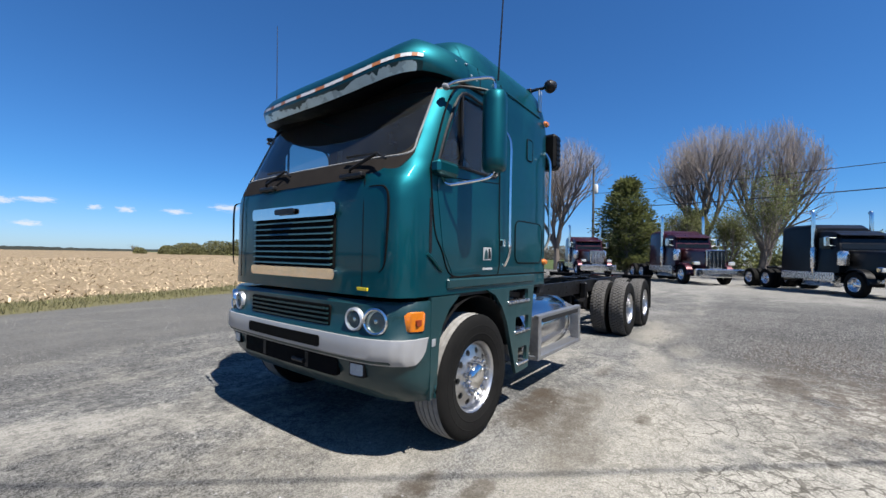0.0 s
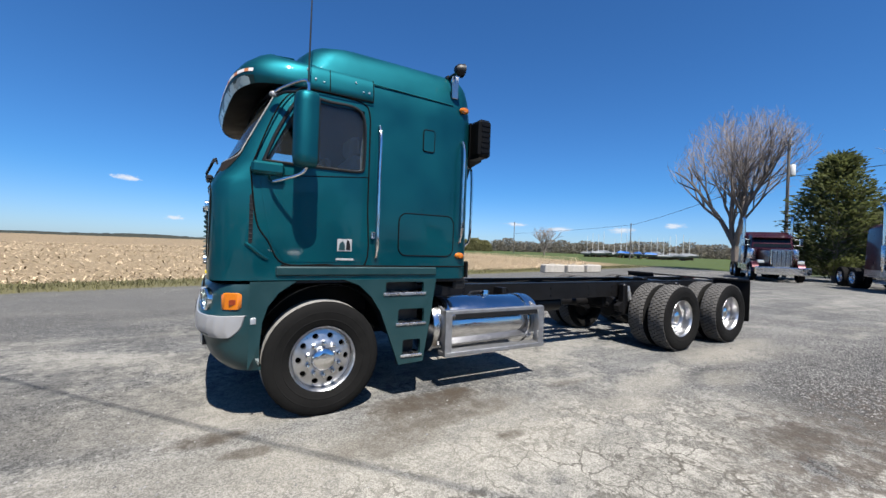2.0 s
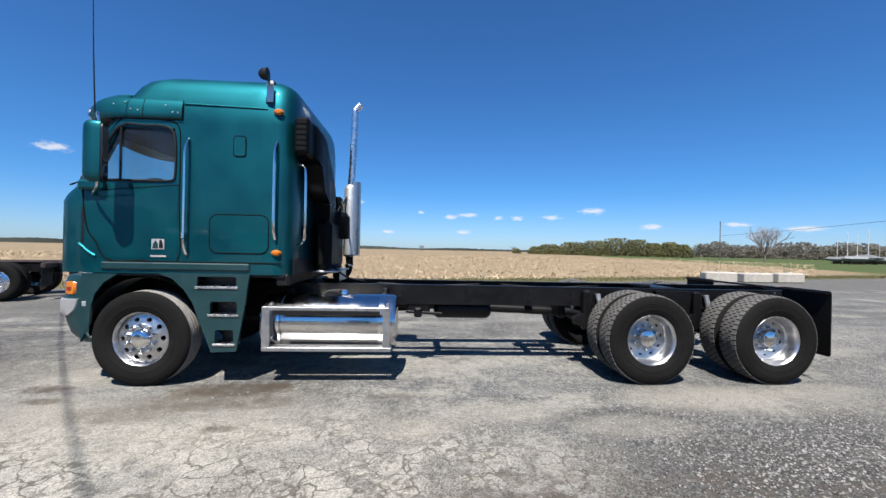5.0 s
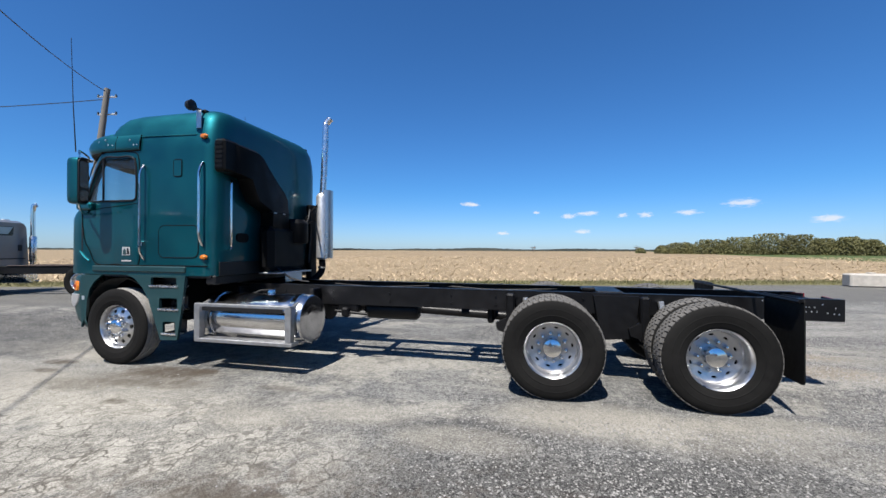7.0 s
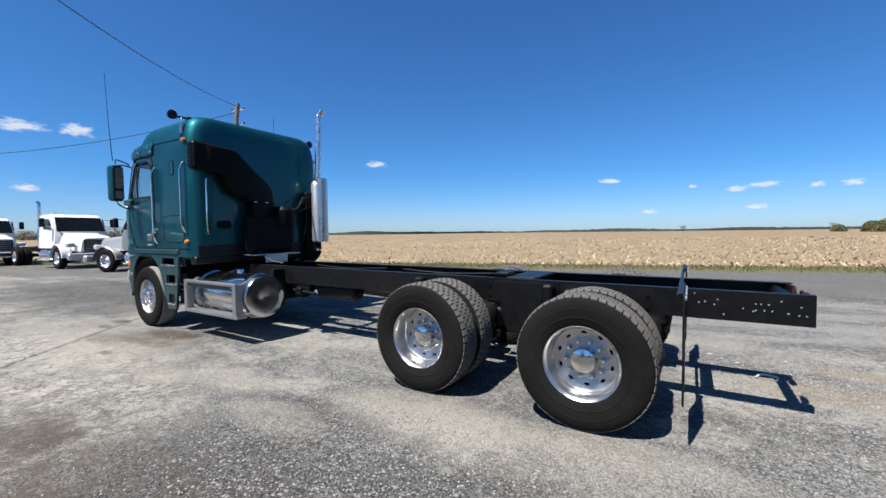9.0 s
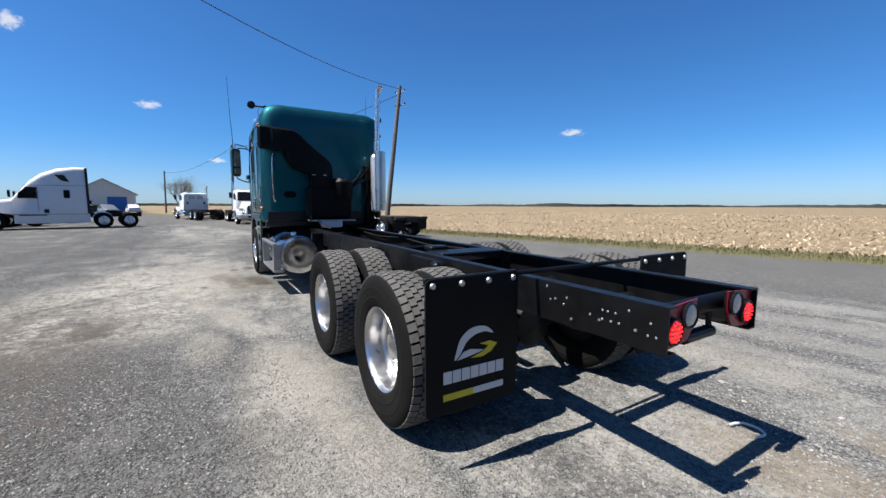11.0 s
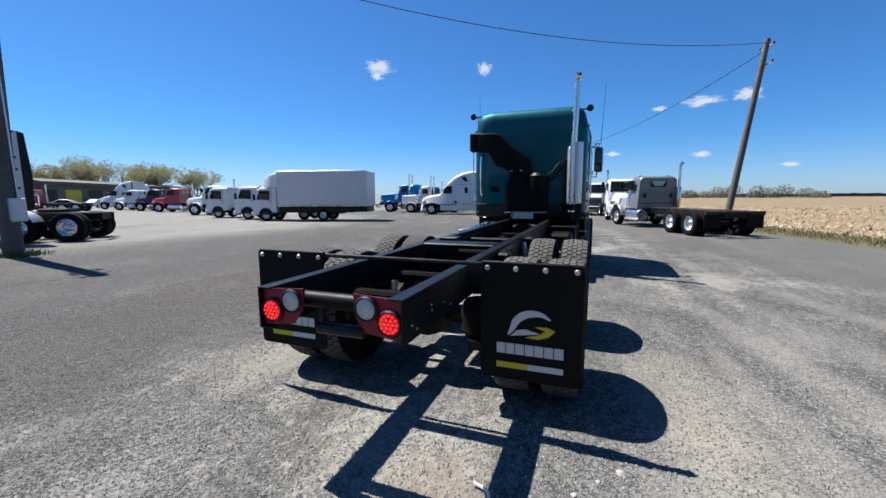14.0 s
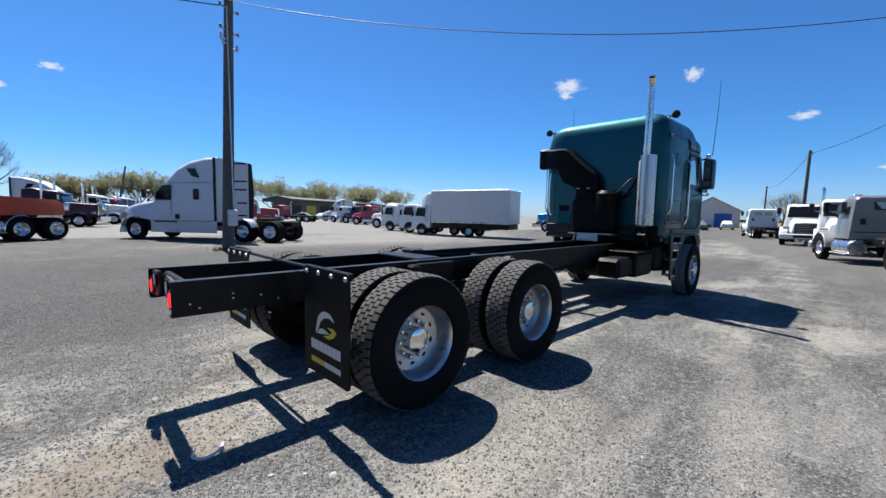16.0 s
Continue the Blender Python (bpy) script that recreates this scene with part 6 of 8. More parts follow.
T_TYRE = G().lathe([(0.29, -0.12), (0.36, -0.14), (0.44, -0.138), (0.48, -0.12), (0.5, -0.1), (0.5, 0.1), (0.48, 0.12), (0.44, 0.138), (0.3, 0.12)], 28).mesh("tyre", RUBBER, 30)
g = G().lathe([(0.3, -0.12), (0.285, -0.125), (0.27, -0.1), (0.265, -0.02), (0.24, 0.0), (0.16, -0.02), (0.14, -0.05), (0.1, -0.07), (0.08, -0.1), (0.0, -0.11)], 24)
T_RIM = g.mesh("rim", ALU, 40)
T_RIMW = G().lathe([(0.3, -0.12), (0.285, -0.125), (0.27, -0.1), (0.265, -0.03), (0.22, -0.02), (0.14, -0.04), (0.1, -0.08), (0.0, -0.09)], 24).mesh("rim", WHITE, 40)


def put_wheel(parent, x, y, k=1.0, rim=None):
    side = -1 if y < 0 else 1
    flip = Matrix.Identity(4) if side < 0 else Matrix.Rotation(math.pi, 4, "Z")
    w = part("wheel", T_TYRE, None, parent, m=Matrix.Translation((x, y, 0.5 * k)) @ flip @ Matrix.Diagonal((k, 1, k, 1)))
    part("rim", rim or T_RIM, None, w)


def section(x, wb, wt, z0, z1, r):
    """One rounded cross-section of a cab or hood."""
    pts = [(-wb, z0)]
    for a in (180, 150, 120, 90):
        t = radians(a)
        pts.append((-wt + r + r * math.cos(t), z1 - r + r * math.sin(t)))
    for a in (90, 60, 30, 0):
        t = radians(a)
        pts.append((wt - r + r * math.cos(t), z1 - r + r * math.sin(t)))
    pts.append((wb, z0))
    return [(x, y, z) for y, z in pts]


def hull(secs):
    rows = [section(*s) for s in secs]
    g = G().grid(rows, close=True)
    n = len(rows[0])
    g.add(rows[0], [tuple(range(n))])
    g.add(rows[-1], [tuple(range(n))])
    return weld(g)


def heading(x, y, hx, hy):
    return Matrix.Translation((x, y, 0)) @ Matrix.Rotation(math.atan2(hy, hx) + math.pi, 4, "Z")


def side_pane(parent, poly, w, material=None, name="side_window"):
    for s in (-1, 1):
        part(name, G().prism(poly, "y", s * (w - 0.02), s * (w + 0.006)), material or DARKGLASS, parent)


def under(t, x0, x1, axles, rim=None, front=True, duals=True):
    """Frame, axles and wheels."""
    for s in (-1, 1):
        part("frame_rail", G().box(x0, s * 0.43 - 0.04, 0.72, x1, s * 0.43 + 0.04, 0.98, 0.01), BLACK, t)
        if front:
            put_wheel(t, 0, s * 1.06, rim=rim)
        for x in axles:
            put_wheel(t, x, s * 1.05, rim=rim)
            if duals:
                put_wheel(t, x, s * 0.73, rim=rim)
    for x in [0.0] + list(axles):
        part("axle", G().tube([(x, -0.95, 0.5), (x, 0.95, 0.5)], 0.08, 8), BLACK, t)
    part("crossmember", G().box(x1 - 0.15, -0.4, 0.74, x1 - 0.05, 0.4, 0.95, 0.01), BLACK, t)


def mirrors(t, x, z, paint, w=1.2):
    for s in (-1, 1):
        m = part("mirror", G().box(x, s * (w + 0.28) - 0.1, z, x + 0.1, s * (w + 0.28) + 0.1, z + 0.42, 0.03), paint, t)
        part("mirror_arm", G().tube([(x + 0.05, s * (w - 0.05), z + 0.36), (x + 0.05, s * (w + 0.28), z + 0.38)], 0.015, 6).tube([(x + 0.05, s * (w - 0.05), z + 0.02), (x + 0.05, s * (w + 0.28), z + 0.06)], 0.015, 6), DULL, m)


def stacks(t, x, z1, sides=(-1, 1), y=1.12, r=0.075):
    for s in sides:
        e = part("exhaust_stack", G().tube(smooth([(x, s * y, 0.9), (x, s * y, 2.0), (x, s * y, z1 - 0.15), (x + 0.1, s * (y + 0.03), z1)]), r, 12), CHROME, t, "tall chrome exhaust stack")
        part("stack_guard", G().lathe([(r + 0.01, 1.1), (r + 0.03, 1.14), (r + 0.03, 2.0), (r + 0.01, 2.04)], 14, (x, s * y, 0), "z"), ALU, e)


def tanks(t, x0, x1, r=0.3):
    for s in (-1, 1):
        k = part("fuel_tank", G().lathe([(0.0, x0), (r * 0.9, x0 + 0.01), (r, x0 + 0.05), (r, x1 - 0.05), (r * 0.9, x1 - 0.01), (0.0, x1)], 20, (0, s * 0.85, 0.62), "x"), ALU, t)
        part("tank_step", G().box(x0, s * 1.12 - 0.06, 0.36, x1, s * 1.12 + 0.06, 0.4, 0.006), DULL, k)


def fenders(t, paint, r=0.6, w=0.36, top=None):
    for s in (-1, 1):
        g = G().lathe([(r, -w / 2), (r + 0.03, -w / 2 + 0.03), (r + 0.03, w / 2 - 0.03), (r, w / 2), (r - 0.03, 0)], 18, (0, s * 1.02, 0.5), "y", (radians(5), radians(178)))
        part("fender", g, paint, t)


def long_nose(label, paint, m, sleeper=1.6, roof=2.95, stack=3.75, group="tractors parked in the yard"):
    """A square long-nosed tractor with chrome grille and twin stacks."""
    t = thing("tractor_truck", label, "truck", m, group)
    back = 1.95 + sleeper
    part("hood", hull([(-0.98, 0.5, 0.5, 0.85, 1.78, 0.12), (-0.2, 0.58, 0.57, 0.9, 1.84, 0.14), (0.95, 0.78, 0.74, 0.95, 1.9, 0.14)]), paint, t)
    gr = part("grille", G().box(-1.06, -0.47, 0.8, -0.97, 0.47, 1.8, 0.03), CHROME, t, "tall chrome grille")
    for i in range(9):
        y = -0.38 + i * 0.095
        part("grille_bar", G().box(-1.075, y - 0.012, 0.88, -1.05, y + 0.012, 1.7, 0.004), CHROME if i % 2 else PLASTIC, gr)
    part("bumper", G().box(-1.4, -1.2, 0.42, -1.24, 1.2, 0.84, 0.04), CHROME, t, "wide chrome bumper")
    fenders(t, paint)
    for s in (-1, 1):
        h = part("headlamp", G().box(-0.95, s * 0.86 - 0.17, 1.02, -0.72, s * 0.86 + 0.17, 1.22, 0.04), CHROME, t)
        part("headlamp_glass", G().box(-0.965, s * 0.86 - 0.14, 1.05, -0.94, s * 0.86 + 0.14, 1.19, 0.02), CLEAR, h)
        part("air_cleaner", G().lathe([(0.0, 1.25), (0.17, 1.26), (0.19, 1.3), (0.19, 1.75), (0.15, 1.85), (0.0, 1.87)], 18, (0.72, s * 1.0, 0), "z"), ALU, t, "polished air cleaner canister")
    part("cab", hull([(0.9, 1.02, 0.98, 0.95, 1.95, 0.08), (0.96, 1.05, 0.97, 0.95, 2.2, 0.1), (1.12, 1.08, 0.95, 0.95, 2.62, 0.14), (1.35, 1.1, 0.98, 0.95, 2.74, 0.16), (2.0, 1.1, 1.0, 0.95, 2.78, 0.16)]), paint, t)
    part("windscreen", G().add([(0.885, -0.9, 1.96), (0.885, 0.9, 1.96), (1.06, 0.82, 2.5), (1.06, -0.82, 2.5)], [(0, 1, 2, 3)]).add([(0.9, -0.9, 1.96), (0.9, 0.9, 1.96), (1.075, 0.82, 2.5), (1.075, -0.82, 2.5)], [(0, 1, 2, 3)]), DARKGLASS, t)
    part("sun_visor", G().prism([(0.86, 2.5), (1.1, 2.6), (1.12, 2.64), (0.84, 2.53)], "y", -0.95, 0.95), paint, t)
    side_pane(t, [(1.22, 1.95), (1.85, 1.95), (1.85, 2.45), (1.3, 2.45)], 1.06)
    if sleeper:
        part("sleeper", hull([(2.0, 1.18, 1.1, 0.95, roof - 0.2, 0.2), (2.3, 1.2, 1.15, 0.95, roof - 0.03, 0.22), (back - 0.4, 1.2, 1.15, 0.95, roof, 0.22), (back, 1.2, 1.13, 0.95, roof - 0.06, 0.22)]), paint, t)
        part("chrome_skirt", G().box(0.9, -1.21, 0.62, back, -1.17, 0.95, 0.01), ALU, t)
        part("chrome_skirt", G().box(0.9, 1.17, 0.62, back, 1.21, 0.95, 0.01), ALU, t)
    tanks(t, 1.1, 2.7)
    stacks(t, 2.05 if sleeper else 2.2, stack, y=1.16)
    mirrors(t, 1.0, 2.05, CHROME, 1.08)
    e = back + 3.3
    under(t, -1.2, e, (e - 2.05, e - 0.7))
    part("quarter_fender", G().lathe([(0.58, -0.3), (0.6, -0.28), (0.6, 0.28), (0.58, 0.3)], 12, (e - 2.05, -0.9, 0.5), "y", (radians(60), radians(170))), ALU, t)
    part("fifth_wheel", G().box(e - 1.8, -0.42, 1.0, e - 0.9, 0.42, 1.12, 0.04), BLACK, t)
    return t


def aero_sleeper(label, paint, m, length=5.6, group="tractors parked in the yard", fairing=False):
    """A tractor with a sloped nose and a tall raised-roof sleeper."""
    t = thing("tractor_truck", label, "truck", m, group)
    part("hood", hull([(-1.26, 0.9, 0.75, 0.55, 1.02, 0.12), (-1.16, 1.08, 0.85, 0.5, 1.36, 0.16), (-0.85, 1.16, 0.92, 0.9, 1.55, 0.2), (-0.4, 1.18, 0.97, 1.05, 1.68, 0.22), (0.1, 1.18, 1.0, 1.08, 1.77, 0.22), (0.7, 1.18, 1.02, 0.95, 1.86, 0.22)]), paint, t)
    part("cab", hull([(0.68, 1.18, 1.02, 0.9, 1.83, 0.2), (0.78, 1.2, 1.02, 0.9, 1.98, 0.22), (1.2, 1.21, 1.0, 0.9, 2.62, 0.26), (1.45, 1.22, 1.02, 0.9, 2.98, 0.3), (1.9, 1.22, 1.06, 0.9, 3.4, 0.3), (2.5, 1.22, 1.1, 0.9, 3.7, 0.28), (3.2, 1.22, 1.12, 0.9, 3.84, 0.24), (3.75, 1.22, 1.12, 0.9, 3.84, 0.2)]), paint, t)
    part("windscreen", G().grid([[(0.74, y, 1.95 - 0.02 * abs(y)) for y in (-0.82, -0.5, 0, 0.5, 0.82)], [(1.13, y * 0.93, 2.57 - 0.03 * abs(y)) for y in (-0.82, -0.5, 0, 0.5, 0.82)]]), DARKGLASS, t)
    part("grille", G().box(-1.225, -0.55, 0.62, -1.1, 0.55, 1.12, 0.04), PLASTIC, t)
    part("bumper", hull([(-1.3, 0.95, 0.9, 0.32, 0.6, 0.08), (-1.1, 1.15, 1.12, 0.32, 0.62, 0.08), (-0.6, 1.2, 1.18, 0.34, 0.62, 0.06)]), paint, t)
    for s in (-1, 1):
        part("headlamp", G().prism([(-1.1, 1.1), (-0.72, 1.34), (-0.66, 1.24), (-1.05, 0.96)], "y", s * 1.0, s * 1.16), CLEAR, t)
        part("wheel_arch", G().lathe([(0.62, -0.16), (0.62, 0.16)], 16, (0, s * 1.05, 0.5), "y", (radians(0), radians(180))), PLASTIC, t)
        part("skirt", G().box(0.75, s * 1.19 - 0.02, 0.38, 3.75, s * 1.19 + 0.02, 0.93, 0.012), paint, t)
        part("skirt_step", G().box(0.95, s * 1.2 - 0.02, 0.86, 2.0, s * 1.2 + 0.02, 0.92, 0.006), PLASTIC, t)
        part("panel_edge", G().box(3.66, s * 1.225 - 0.01, 0.95, 3.78, s * 1.225 + 0.01, 3.8, 0.004), PLASTIC, t)
        if not fairing or s > 0:
            continue
        part("side_panel", G().prism([(3.75, 0.95), (5.2, 1.1), (5.2, 3.56), (3.75, 3.78)], "y", s * 1.185, s * 1.215), paint, t)
        for z, a in ((3.5, 4.3), (2.72, 4.6), (2.35, 4.6), (1.76, 4.7), (1.2, 4.6)):
            part("panel_slit", G().box(a, s * 1.218 - 0.006, z, 5.12, s * 1.218 + 0.006, z + 0.07, 0.003), PLASTIC, t)
        part("panel_edge", G().prism([(5.2, 1.1), (5.38, 1.12), (5.42, 2.2), (5.34, 3.5), (5.2, 3.56)], "y", s * 1.18, s * 1.22), PLASTIC, t)
    side_pane(t, [(0.98, 1.93), (1.64, 1.93), (1.64, 2.54), (1.3, 2.54), (1.02, 2.2)], 1.15)
    side_pane(t, rounded(2.72, 1.92, 2.98, 2.42, 0.05), 1.19)
    side_pane(t, [(2.42, 3.32), (2.8, 3.34), (3.02, 2.9), (2.68, 2.98)], 1.165)
    side_pane(t, rounded(1.9, 1.02, 2.1, 1.25, 0.03), 1.225, PLASTIC, "locker_handle")
    part("door_seam", G().tube([(1.7, -1.205, 0.95), (1.7, -1.16, 2.6), (1.2, -1.12, 2.62)], 0.008, 5).tube([(1.7, 1.205, 0.95), (1.7, 1.16, 2.6), (1.2, 1.12, 2.62)], 0.008, 5), PLASTIC, t)
    part("window_frame", G().tube([(0.96, -1.15, 1.91), (1.66, -1.15, 1.91), (1.66, -1.12, 2.56), (1.3, -1.12, 2.56), (1.0, -1.13, 2.2), (0.96, -1.15, 1.91)], 0.025, 6), PLASTIC, t)
    part("roof_seam", G().tube([(1.2, -1.18, 2.66), (3.66, -1.19, 2.7)], 0.008, 5).tube([(0.7, -1.22, 0.94), (3.66, -1.22, 0.94)], 0.012, 5), PLASTIC, t)
    mirrors(t, 0.62, 1.95, PLASTIC, 1.15)
    for ob in t.children_recursive:
        for v in ob.data.vertices:
            v.co.x *= 0.82 if v.co.x < 0 else 1.15
            if v.co.z > 1.0:
                v.co.z = 1.0 + (v.co.z - 1.0) * 1.04
    for s in (-1, 1):
        part("rear_fender", G().lathe([(0.55, -0.3), (0.58, -0.29), (0.58, 0.29), (0.55, 0.3)], 14, (length - 0.05, s * 0.9, 0.5), "y", (radians(20), radians(165))), DULL, t)
    under(t, -0.8, length + 2.1, (length, length + 1.35))
    part("fifth_wheel", G().box(length + 0.2, -0.42, 1.0, length + 1.1, 0.42, 1.14, 0.04), BLACK, t)
    return t


def day_cab(label, paint, m, length=5.4, tail=1.0, hoodpaint=None, group="vehicles parked along the road", back=2.35, wide=1.0, window="pair"):
    """A day-cab chassis truck with a vocational hood."""
    t = thing("chassis_truck", label, "truck", m, group)
    hp = hoodpaint or paint
    part("hood", hull([(-0.95, 0.62, 0.55, 0.8, 1.4, 0.16), (-0.8, 0.72, 0.62, 0.8, 1.5, 0.18), (0.0, 0.82, 0.68, 0.9, 1.58, 0.2), (0.7, 0.94, 0.78, 0.95, 1.68, 0.2)]), hp, t)
    fenders(t, hp, 0.62, 0.4)
    gr = part("grille", G().box(-1.0, -0.5, 0.75, -0.92, 0.5, 1.38, 0.04), PLASTIC, t)
    for i in range(6):
        part("grille_bar", G().box(-1.015, -0.44, 0.82 + i * 0.1, -0.99, 0.44, 0.84 + i * 0.1, 0.005), DULL, gr)
    part("bumper", G().box(-1.25, -1.18, 0.42, -1.05, 1.18, 0.74, 0.05), DULL, t)
    part("bumper_grille", G().box(-1.262, -0.55, 0.5, -1.24, 0.55, 0.66, 0.01), PLASTIC, t)
    for s in (-1, 1):
        part("headlamp", G().box(-0.78, s * 0.9 - 0.17, 1.0, -0.55, s * 0.9 + 0.17, 1.22, 0.05), CLEAR, t)
    part("cab", hull([(a, p * wide, q * wide, 0.95, z, r) for a, p, q, z, r in ((0.67, 1.05, 0.98, 1.76, 0.06), (0.78, 1.08, 0.98, 2.0, 0.06), (1.08, 1.1, 0.97, 2.48, 0.1), (1.3, 1.12, 1.0, 2.58, 0.16), (back - 0.15, 1.12, 1.02, 2.58, 0.18), (back, 1.1, 1.0, 2.5, 0.2))]), paint, t)
    part("windscreen", G().grid([[(0.615, y, 1.74) for y in (-0.93, 0, 0.93)], [(0.975, y * 0.95, 2.43) for y in (-0.93, 0, 0.93)]]), DARKGLASS, t)
    side_pane(t, [(0.95, 1.88), (1.75, 1.88), (1.75, 2.36), (1.18, 2.36)], 1.07)
    if window == "pair":
        for y in (-0.36, 0.36):
            part("rear_window", G().prism(rounded(y - 0.26, 1.98, y + 0.26, 2.3, 0.06), "x", back - 0.04, back + 0.012), PGLASS, t)
    else:
        pane = part("rear_window", G().prism([(-0.42, 2.36), (-0.4, 2.1), (-0.34, 2.04), (0.34, 2.04), (0.4, 2.1), (0.42, 2.36)], "x", back - 0.04, back + 0.012), DARKGLASS, t)
        part("window_light", G().prism([(-0.38, 2.34), (-0.2, 2.09), (0.2, 2.09), (0.38, 2.34)], "x", back + 0.012, back + 0.016), PGLASS, pane)
        part("cab_seam", G().box(back - 0.02, -0.95 * wide, 1.2, back + 0.012, 0.95 * wide, 1.24, 0.005), PLASTIC, t)
    for y in (-0.72 * wide, 0.72 * wide):
        part("vent_grille", G().box(back - 0.02, y - 0.08, 1.5, back + 0.015, y + 0.08, 1.72, 0.01), PLASTIC, t)
    for s in (-1, 1):
        part("beacon", G().box(1.5, s * 0.7 - 0.12, 2.58, 1.6, s * 0.7 + 0.12, 2.64, 0.015), DULL, t)
    tanks(t, 0.95, 2.3)
    stacks(t, back + 0.2, 3.2, sides=(1,), y=0.95)
    mirrors(t, 0.85, 1.95, PLASTIC, 1.08)
    under(t, -0.95, length + 1.35 + tail, (length, length + 1.35))
    return t


def cab_forward(label, m, box=0.0, group="white delivery trucks in a row"):
    """A small white cab-over delivery truck, with or without its cargo box."""
    t = thing("delivery_truck", label, "truck", m, group)
    part("cab", hull([(-0.95, 0.92, 0.88, 0.42, 1.25, 0.08), (-0.93, 0.98, 0.92, 0.42, 1.4, 0.1), (-0.62, 1.0, 0.9, 0.45, 2.15, 0.14), (-0.35, 1.0, 0.92, 0.45, 2.28, 0.16), (0.75, 1.0, 0.92, 0.6, 2.28, 0.16)]), WHITE, t)
    part("windscreen", G().grid([[(-0.945, y, 1.4) for y in (-0.86, 0, 0.86)], [(-0.665, y * 0.94, 2.08) for y in (-0.86, 0, 0.86)]]), DARKGLASS, t)
    side_pane(t, [(-0.62, 1.45), (0.3, 1.4), (0.3, 2.04), (-0.42, 2.04)], 0.955)
    for s in (-1, 1):
        arch = [(0.5 * math.cos(radians(a)), 0.42 + 0.48 * math.sin(radians(a))) for a in range(0, 181, 15)]
        part("wheel_arch", G().prism(arch, "y", s * 0.9, s * 1.006), PLASTIC, t)
        part("door_seam", G().tube([(0.42, s * 1.0, 0.95), (0.42, s * 0.985, 1.5), (0.4, s * 0.95, 2.1)], 0.007, 5), PLASTIC, t)
        part("door_handle", G().box(0.22, s * 0.99 - 0.012, 1.28, 0.36, s * 0.99 + 0.012, 1.33, 0.005), PLASTIC, t)
    part("grille", G().box(-0.975, -0.5, 0.72, -0.93, 0.5, 0.98, 0.02), PLASTIC, t)
    part("bumper", G().box(-1.05, -0.98, 0.35, -0.9, 0.98, 0.62, 0.04), WHITE, t)
    for s in (-1, 1):
        part("headlamp", G().box(-0.99, s * 0.72 - 0.16, 0.82, -0.92, s * 0.72 + 0.16, 1.02, 0.03), CLEAR, t)
    mirrors(t, -0.7, 1.4, PLASTIC, 0.95)
    L = 4.0
    for s in (-1, 1):
        part("frame_rail", G().box(-0.8, s * 0.4 - 0.04, 0.55, L + 2.0, s * 0.4 + 0.04, 0.75, 0.01), BLACK, t)
        for x in (0, L):
            put_wheel(t, x, s * 0.88, 0.8, T_RIMW)
    part("axle", G().tube([(0, -0.8, 0.4), (0, 0.8, 0.4)], 0.06, 8), BLACK, t)
    part("axle", G().tube([(L, -0.8, 0.4), (L, 0.8, 0.4)], 0.06, 8), BLACK, t)
    if box:
        part("under_skirt", G().box(0.95, -0.95, 0.6, 0.9 + box, 0.95, 0.975, 0.02), BLACK, t)
        b = part("cargo_box", G().box(0.95, -1.15, 0.98, 0.95 + box, 1.15, 3.3, 0.03), BOXW, t, "plain white cargo box")
        for z in (0.98, 3.27):
            part("box_edge", G().box(0.93, -1.165, z, 0.97 + box, -1.135, z + 0.06, 0.006).box(0.93, 1.135, z, 0.97 + box, 1.165, z + 0.06, 0.006), ALU, b)
        for x in (0.94, 0.91 + box):
            part("corner_post", G().box(x, -1.165, 0.98, x + 0.06, -1.14, 3.33, 0.006), DULL, b)
        part("roll_door", G().box(0.95 + box - 0.01, -1.05, 1.05, 0.965 + box, 1.05, 3.1, 0.005), DULL, b)
        for i in range(9):
            part("side_lamp", G().box(1.2 + i * 0.62, -1.158, 1.05, 1.55 + i * 0.62, -1.15, 1.08, 0.002), PLASTIC, b)
        part("under_step", G().box(4.9, -0.9, 0.45, 5.0, 0.9, 0.55, 0.01).tube([(5.0, -0.8, 0.5), (5.0, -0.8, 1.0)], 0.03, 6).tube([(5.0, 0.8, 0.5), (5.0, 0.8, 1.0)], 0.03, 6), BLACK, t)
        part("roof_fairing", hull([(-0.45, 0.5, 0.45, 2.26, 2.5, 0.08), (-0.1, 0.85, 0.7, 2.26, 2.95, 0.14), (0.4, 0.95, 0.85, 2.26, 3.2, 0.16), (0.9, 1.0, 0.9, 2.26, 3.26, 0.16)]), WHITE, t, "white wind deflector on the cab roof")
    return t


# across the yard, facing the camera
long_nose("maroon long-nosed tractor with chrome grille and twin stacks", MAROON, heading(30.2, 6.8, -0.84, -0.54) @ Matrix.Scale(1.12, 4), 1.5, 2.95)
long_nose("maroon long-nosed tractor parked beside a cedar", MAROON, heading(25.7, -1.0, -0.83, -0.56) @ Matrix.Scale(1.12, 4), 1.6, 3.0)
long_nose("black long-nosed tractor with a tall sleeper", BLACKP, heading(21.2, -7.6, -0.87, -0.5) @ Matrix.Scale(1.04, 4), 2.0, 3.1, 3.6)
